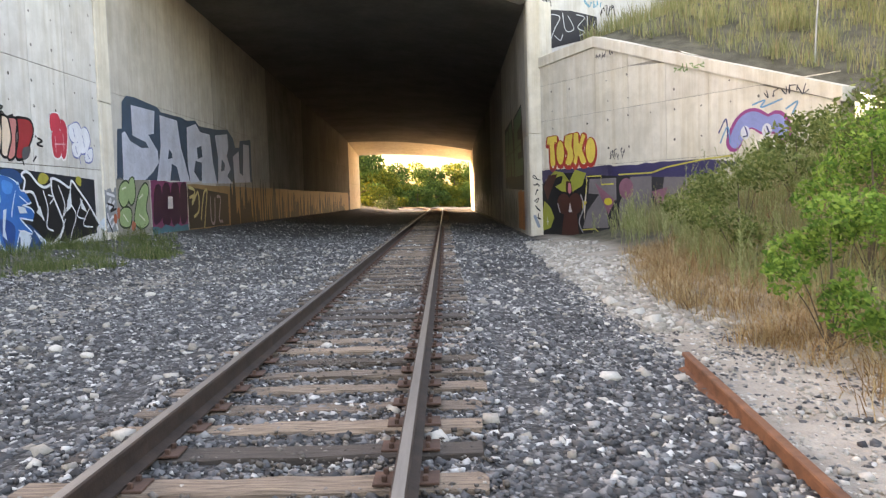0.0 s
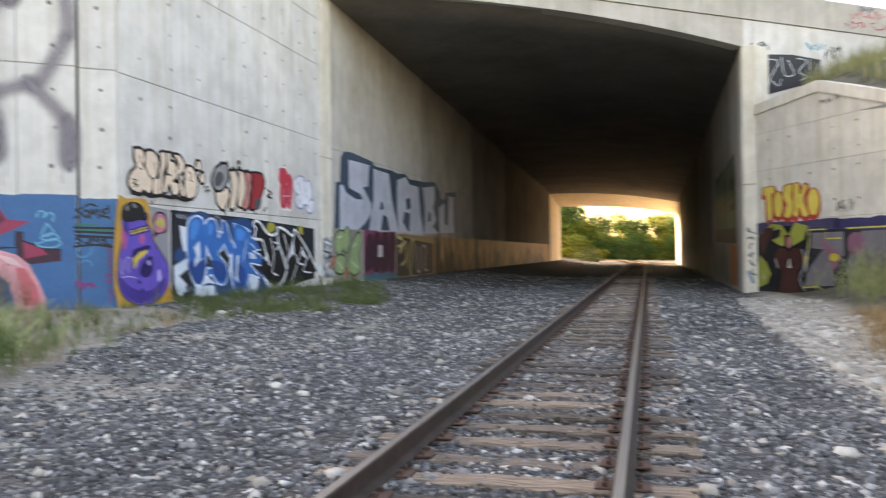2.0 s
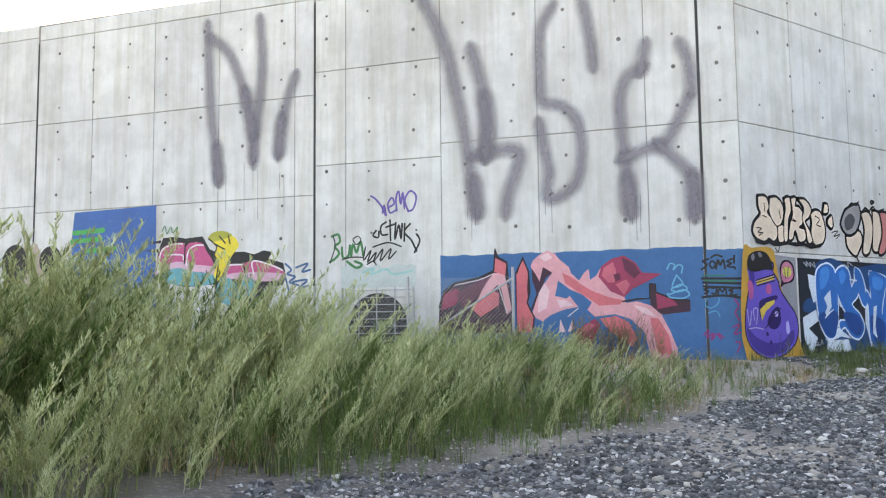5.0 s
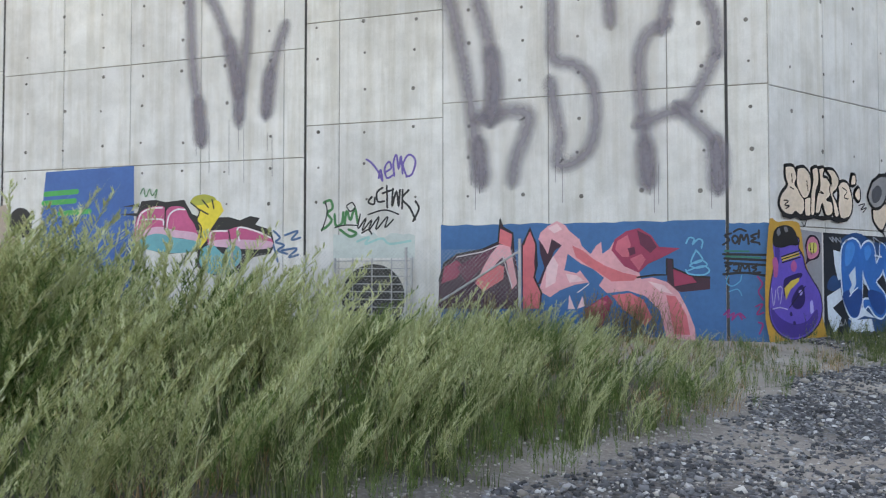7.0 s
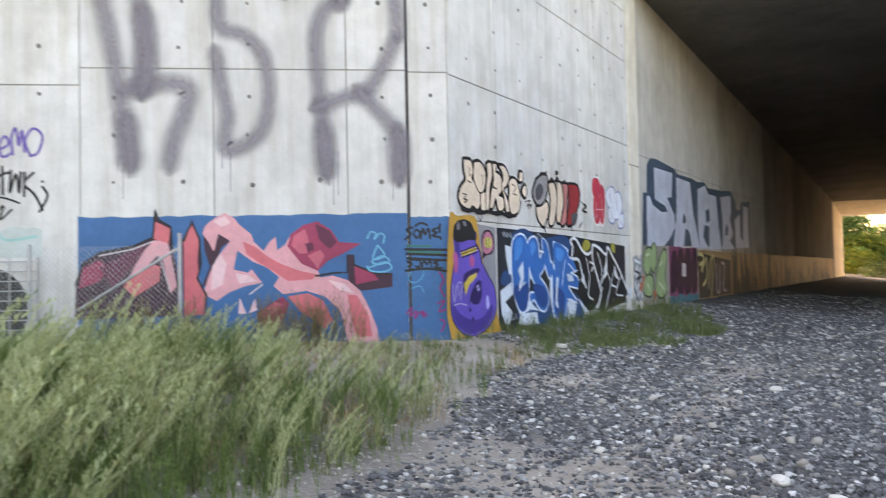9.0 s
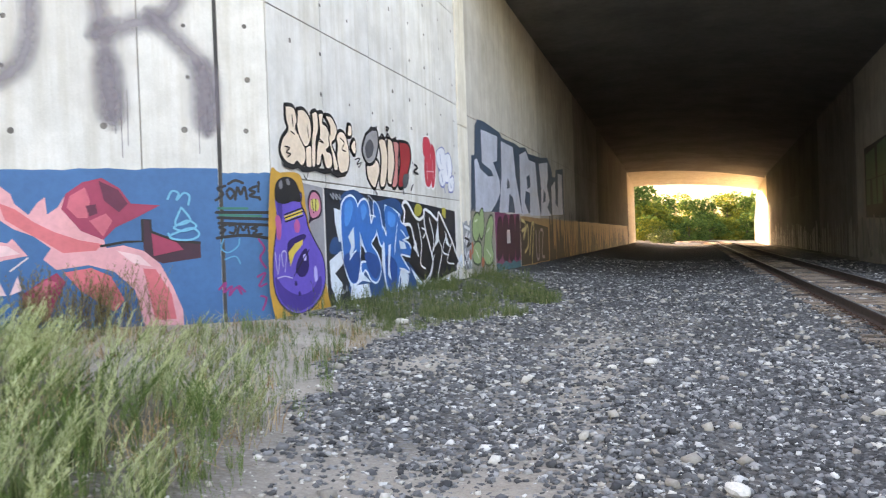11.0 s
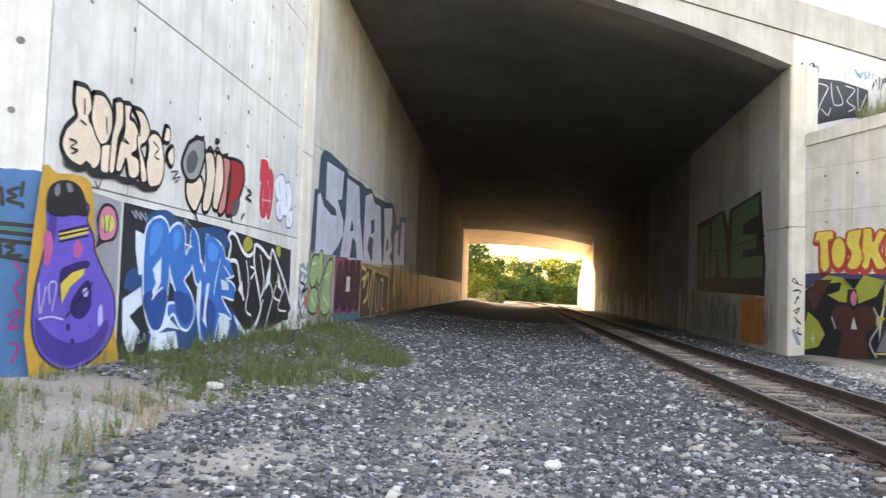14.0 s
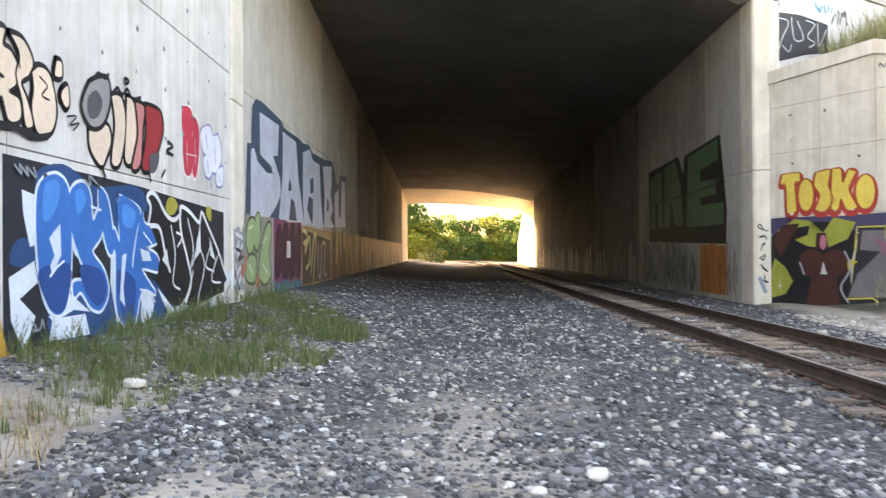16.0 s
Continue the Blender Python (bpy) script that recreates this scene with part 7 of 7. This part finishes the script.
spread_plants("weeds", low_weeds, places(170, 4.2, 10, 11, 29, lambda x, y: x > bank_x(y) + 0.7 and in_front(x, y), lambda x, y: 1.2, 38, turn=3), WEED, "feathery weeds in front of the cream wall", 48)


def hill_z(x, y):
    v = Vector((x, y, 0)) - RW.o
    s, d = v.dot(RW.a), -v.dot(RW.n)
    return min(10.4 - 0.02 * s, rw_top(s) + 0.24 + 0.36 * d)


def on_hill(x, y):
    v = Vector((x, y, 0)) - RW.o
    s, d = v.dot(RW.a), -v.dot(RW.n)
    w = Vector((x, y, 0)) - FAS.o
    return 0.4 < s < 26 and 0.9 < d < 34 and w.dot(FAS.n) > 0.1


hillt = [tuft_variant(140 + i, 16, 0.85, 0.028, 0.2, (-0.12, -0.05), 0.6) for i in range(6)]
spread_plants("hill_grass", hillt, places(2600, 4, 32, 6, 40, on_hill, lambda x, y: 0.95 + 0.4 * noise.noise((x * 0.3, y * 0.3, 3)), 39, hill_z, 3), HILLGRASS, "long olive and tan grass covering the hillside", 49)


def leaf_cloud(n, blobs, size, seed):
    """Leaves as small bent quads, gathered in uneven clumps; blobs: centre and radius."""
    rg = np.random.default_rng(seed)
    w = np.array([b[3] ** 2 for b in blobs])
    idx = rg.choice(len(blobs), n, p=w / w.sum())
    B = np.array(blobs)[idx]
    d = rg.normal(size=(n, 3))
    d /= np.linalg.norm(d, axis=1)[:, None]
    c = B[:, :3] + d * (B[:, 3] * rg.uniform(0.35, 1.08, n) ** 0.6)[:, None] * np.array((1, 1, 0.85))
    u = rg.normal(size=(n, 3))
    u /= np.linalg.norm(u, axis=1)[:, None]
    v = np.cross(u, rg.normal(size=(n, 3)))
    v /= np.linalg.norm(v, axis=1)[:, None]
    k = size * rg.uniform(0.6, 1.4, n)[:, None]
    q = np.stack((c - u * k, c - v * k * 0.45, c + u * k, c + v * k * 0.45), axis=1)
    return q.reshape(-1, 3), np.arange(n * 4).reshape(-1, 4)


def tree(name, x, y, h, spread, n, leaf, material, label, category, seed, clear=0.25, lean=0.0, z=None):
    r = random.Random(seed)
    z = ground_z(x, y) if z is None else z
    root = empty(name, label, category, m=pose(x, y, z))
    bm = bmesh.new()
    bushy = name == "shrub" and h < 3
    tr = 0.007 * h + 0.006 if bushy else 0.018 * h + 0.01
    top = (lean * h * 0.5, 0, h * 0.75)
    tube(bm, [(0, 0, -0.1), (lean * h * 0.1, 0.02 * h, h * 0.25), (lean * h * 0.3, -0.02 * h, h * 0.5), top], [tr * 1.3, tr, tr * 0.7, tr * 0.3], 6)
    blobs = [(top[0], top[1], h * 0.85, spread * 0.42)]
    for i in range(9):
        a = i * 2.4 + r.uniform(-0.4, 0.4)
        zz = h * (0.1 + 0.8 * ((i * 0.618) % 1)) if bushy else h * r.uniform(clear, 0.9)
        rad = spread * r.uniform(0.45, 0.95) * (1.1 - 0.5 * zz / h)
        e = (math.cos(a) * rad + lean * zz * 0.6, math.sin(a) * rad, zz)
        s = (0, 0, 0) if bushy else (lean * zz * 0.4, 0, zz * 0.65)
        tube(bm, [s, ((s[0] + e[0]) / 2, (s[1] + e[1]) / 2, (s[2] + e[2]) / 2 + 0.04 * h), e], [tr * 0.5, tr * 0.35, tr * 0.12], 5)
        blobs.append((*e, spread * r.uniform(0.28, 0.5)))
        blobs.append((e[0] * 1.2 + r.uniform(-.2, .2) * spread, e[1] * 1.2 + r.uniform(-.2, .2) * spread, zz + r.uniform(-.08, .12) * h, spread * r.uniform(0.15, 0.3)))
    part("trunk", bm, BARK, root)
    v, f = leaf_cloud(n, blobs, leaf, seed)
    mesh_np("crown", v, f, material, root)
    return root


# shrubs on the bank
tree("shrub", 3.75, 7.7, 1.6, 0.6, 3600, 0.036, LEAF, "bright green broad-leaved shrub among dry grass", "shrub", 11, 0.0)
tree("shrub", 5.4, 14.6, 2.0, 1.0, 3000, 0.045, LEAF_OLIVE, "loose olive green shrub on the bank", "shrub", 12, 0.1)
tree("shrub", 5.7, 10.6, 2.3, 1.15, 4200, 0.042, LEAF, "bright green leafy shrub on the bank", "shrub", 1, 0.1)
tree("shrub", 7.1, 13.0, 2.3, 1.1, 3200, 0.048, LEAF_OLIVE, "olive green shrub on the bank", "shrub", 2, 0.1)
tree("shrub", 7.3, 16.5, 1.7, 1.1, 1700, 0.07, LEAF_OLIVE, "loose olive shrub in front of the cream wall", "shrub", 3, 0.15)
tree("shrub", 5.9, 18.5, 1.5, 0.9, 2200, 0.045, LEAF_OLIVE, "low green shrub in front of the cream wall", "shrub", 4, 0.1)
tree("young_tree", 8.7, 11.8, 5.2, 1.8, 3200, 0.075, LEAF, "young green tree leaning over the bank", "tree", 5, 0.35, -0.1)
tree("shrub", 6.9, 9.0, 1.8, 0.8, 1500, 0.05, LEAF_YELLOW, "yellow-flowering weed shrub on the bank", "shrub", 6, 0.15)
tree("shrub", 10.0, 15.2, 2.6, 1.4, 1800, 0.075, LEAF, "green shrub on the bank", "shrub", 7, 0.15)

# woodland beyond the far mouth
rt2 = random.Random(21)
for i, (x, y, h, sp, mt) in enumerate(((-13.5, 119, 11, 3.6, 0), (-17, 128, 12, 4.4, 0), (-11, 131, 6.0, 3.0, 1), (-22, 122, 10, 4.5, 0), (-9, 150, 8.2, 3.6, 0), (-3, 158, 7.6, 3.6, 0), (2, 155, 8.4, 3.8, 1), (7, 150, 8.6, 3.8, 0), (12, 144, 8.8, 4, 0), (16, 138, 9, 4, 1), (-15, 145, 9, 4, 1), (-6, 168, 9.4, 4.2, 1), (4, 172, 9.6, 4.5, 0), (10, 165, 9.8, 4.5, 1), (-20, 160, 11, 5, 0), (20, 158, 11, 5, 0), (8.5, 134, 5.5, 3, 0), (-27, 140, 12, 5, 0))):
    tree("tree", x, y, h * 0.93, sp * 1.25, 4200, 0.28, (LEAF_WOOD, LEAF_YELLOW)[mt], ("green leafy tree in the woodland beyond the tunnel", "yellow-green sunlit tree in the woodland beyond the tunnel")[mt], "tree", 50 + i, 0.0)
for i in range(11):
    tree("shrub", -12 + 2.6 * i + rt2.uniform(-0.8, 0.8), 139 + rt2.uniform(-3, 5), rt2.uniform(3.2, 4.6), 2.6, 2600, 0.2, (LEAF_WOOD, LEAF_WOOD, LEAF_YELLOW)[i % 3], "dense green shrub at the wood's edge beyond the tunnel", "shrub", 120 + i, 0.0)
tree("shrub", -9.3, 114, 3.0, 2.2, 2200, 0.14, LEAF_YELLOW, "yellow-flowering shrub at the far tunnel mouth", "shrub", 90, 0.02)
tree("shrub", -8.2, 111, 1.4, 1.9, 1800, 0.12, GRASS, "low grassy shrub at the far tunnel mouth", "shrub", 91, 0.02)

# ---- culvert, fence and small fittings ----
WM = WING.matrix()
culvert = empty("culvert", "round drain pipe mouth with a galvanised bar grate", "culvert")
bm = bmesh.new()
n = 28
ri, ro = 0.74, 0.84
front, back = [], []
for k in range(n):
    a = 2 * math.pi * k / n
    front.append([bm.verts.new((7.95 + r * math.cos(a), y, 0.98 + r * math.sin(a))) for r, y in ((ri, 0.02), (ro, 0.02), (ro, -0.005), (ri, -0.005))])
for k in range(n):
    A, B = front[k], front[(k + 1) % n]
    for j in range(4):
        bm.faces.new((A[j], A[(j + 1) % 4], B[(j + 1) % 4], B[j]))
bmesh.ops.recalc_face_normals(bm, faces=bm.faces)
bmesh.ops.transform(bm, matrix=WM, verts=bm.verts)
part("pipe_rim", bm, CONCRETE, culvert)
# flat disc across the mouth, coloured black as the pipe's unlit depth
bm = bmesh.new()
vs = [bm.verts.new((7.95 + ri * math.cos(2 * math.pi * k / n), 0.012, 0.98 + ri * math.sin(2 * math.pi * k / n))) for k in range(n)]
bm.faces.new(vs)
bmesh.ops.transform(bm, matrix=WM, verts=bm.verts)
part("pipe_mouth", bm, BLACK_VOID, culvert, "flat black disc standing for the unlit inside of the pipe")
for i in range(10):
    bm = tube(bmesh.new(), [WM @ Vector((7.05, 0.06, 0.3 + 0.165 * i)), WM @ Vector((8.82, 0.06, 0.3 + 0.165 * i))], 0.011, 5)
    part("grate_bar", bm, GALV, culvert)
for s in (7.05, 7.5, 7.95, 8.4, 8.82):
    bm = tube(bmesh.new(), [WM @ Vector((s, 0.08, 0.2)), WM @ Vector((s, 0.08, 1.85))], 0.014 if 7.1 < s < 8.8 else 0.028, 5)
    part("grate_bar", bm, GALV, culvert)

fence = empty("chain_link_fence", "chain-link fence with galvanised posts in front of the wing wall", "fence")
OUT = 0.55
for s, top in ((4.62, 2.2), (7.0, 2.05), (9.3, 1.9), (11.1, 2.2), (13.4, 2.1)):
    bm = tube(bmesh.new(), [WM @ Vector((s, OUT, 0.1)), WM @ Vector((s, OUT, top))], 0.032, 8)
    part("fence_post", bm, GALV, fence)
bm = tube(bmesh.new(), [WM @ Vector((4.64, OUT, 1.95)), WM @ Vector((6.25, OUT + 0.03, 0.95))], 0.022, 6)
part("brace", bm, GALV, fence, "diagonal galvanised brace")


def chain_mesh(s0, s1, z0, z1, step=0.09):
    bm = bmesh.new()
    k = s0 - (z1 - z0)
    while k < s1:
        for sg in (1, -1):
            a = [(k, z0), (k + (z1 - z0), z1)] if sg > 0 else [(k, z1), (k + (z1 - z0), z0)]
            (xa, za), (xb, zb) = a
            ta, tb = max(0.0, (s0 - xa) / (xb - xa)), min(1.0, (s1 - xa) / (xb - xa))
            if tb - ta > 0.02:
                P = lambda t: Vector((xa + (xb - xa) * t, OUT + sg * 0.003, za + (zb - za) * t))
                d = Vector((-(zb - za), 0, xb - xa)).normalized() * 0.0022
                p, q = P(ta), P(tb)
                bm.faces.new([bm.verts.new(WM @ v) for v in (p - d, p + d, q + d, q - d)])
        k += step
    return bm


part("chain_mesh", chain_mesh(4.65, 9.3, 0.3, 2.0), GALV, fence, "thin grey chain-link wire", "stuff")
part("chain_mesh", chain_mesh(9.3, 13.4, 0.3, 1.95), GALV, fence, "thin grey chain-link wire", "stuff")

for x, y, k in ((-4.2, 8.38, 0.075), (-3.78, 8.2, 0.065), (-8.93, 15.35, 0.09), (-4.93, 13.1, 0.075), (-5.35, 12.8, 0.05), (-0.75, 15.2, 0.045)):
    bm = bmesh.new()
    bmesh.ops.create_icosphere(bm, subdivisions=2, radius=k)
    for v in bm.verts:
        v.co = Vector((v.co.x * 1.35, v.co.y, v.co.z * 0.62)) * (1 + 0.28 * noise.noise(v.co * 14 + Vector((x, y, 0))))
    rock = link("rock", bm, LIMESTONE, None, "single pale limestone lump lying on the ballast")
    tagged(rock, category="rock", group="pale rocks on the ballast")
    rock.matrix_world = pose(x, y, ground_z(x, y) + k * 0.42, 0, 0, 60 * x)

# pale marker pole on the hill
bm = tube(bmesh.new(), [(0, 0, -0.2), (0.06, 0, 1.2), (0.16, 0, 2.6)], [0.025, 0.022, 0.018], 6)
pole = link("marker_pole", bm, GALV, None, "thin pale leaning pole standing in the hillside grass")
tagged(pole, category="pole")
pole.matrix_world = pose(10.6, 22.8, hill_z(10.6, 22.8))


def tie_holes(name, face, s_list, z_list, parent, seed, skip=0.12):
    """Plugged form-tie holes: shallow dark dimples with a stain ring."""
    r = random.Random(seed)
    bm = bmesh.new()
    for s in s_list:
        for z in z_list:
            if r.random() < skip:
                continue
            ss, zz, rad = s + r.uniform(-0.05, 0.05), z + r.uniform(-0.05, 0.05), r.uniform(0.025, 0.05)
            ring = [bm.verts.new(face.at(ss + rad * math.cos(k * math.pi / 4), zz + rad * math.sin(k * math.pi / 4), 0.0015)) for k in range(8)]
            c = bm.verts.new(face.at(ss, zz, 0.0012))
            for k in range(8):
                bm.faces.new((ring[k], ring[(k + 1) % 8], c))
    bmesh.ops.recalc_face_normals(bm, faces=bm.faces)
    return part(name, bm, TIEHOLE, parent, "", "stuff")


TIEHOLE = plain("tie_hole", (0.17, 0.155, 0.14), 0.9, vary=0.6, scale=9)
ZR = [3.1, 3.9, 4.6, 5.5, 6.3, 7.0, 7.9, 8.5]
tie_holes("tie_holes", WING, [0.35] + [1.2 + 1.16 * i for i in range(15)], ZR, wall_wing, 3)
tie_holes("tie_holes", LEFT, [0.7 + 1.15 * i for i in range(9)], ZR, wall_left, 4)
tie_holes("tie_holes", RW, [0.8 + 1.1 * i for i in range(10)], [2.9, 3.9, 4.5, 5.3], wall_wing_right, 5, 0.3)
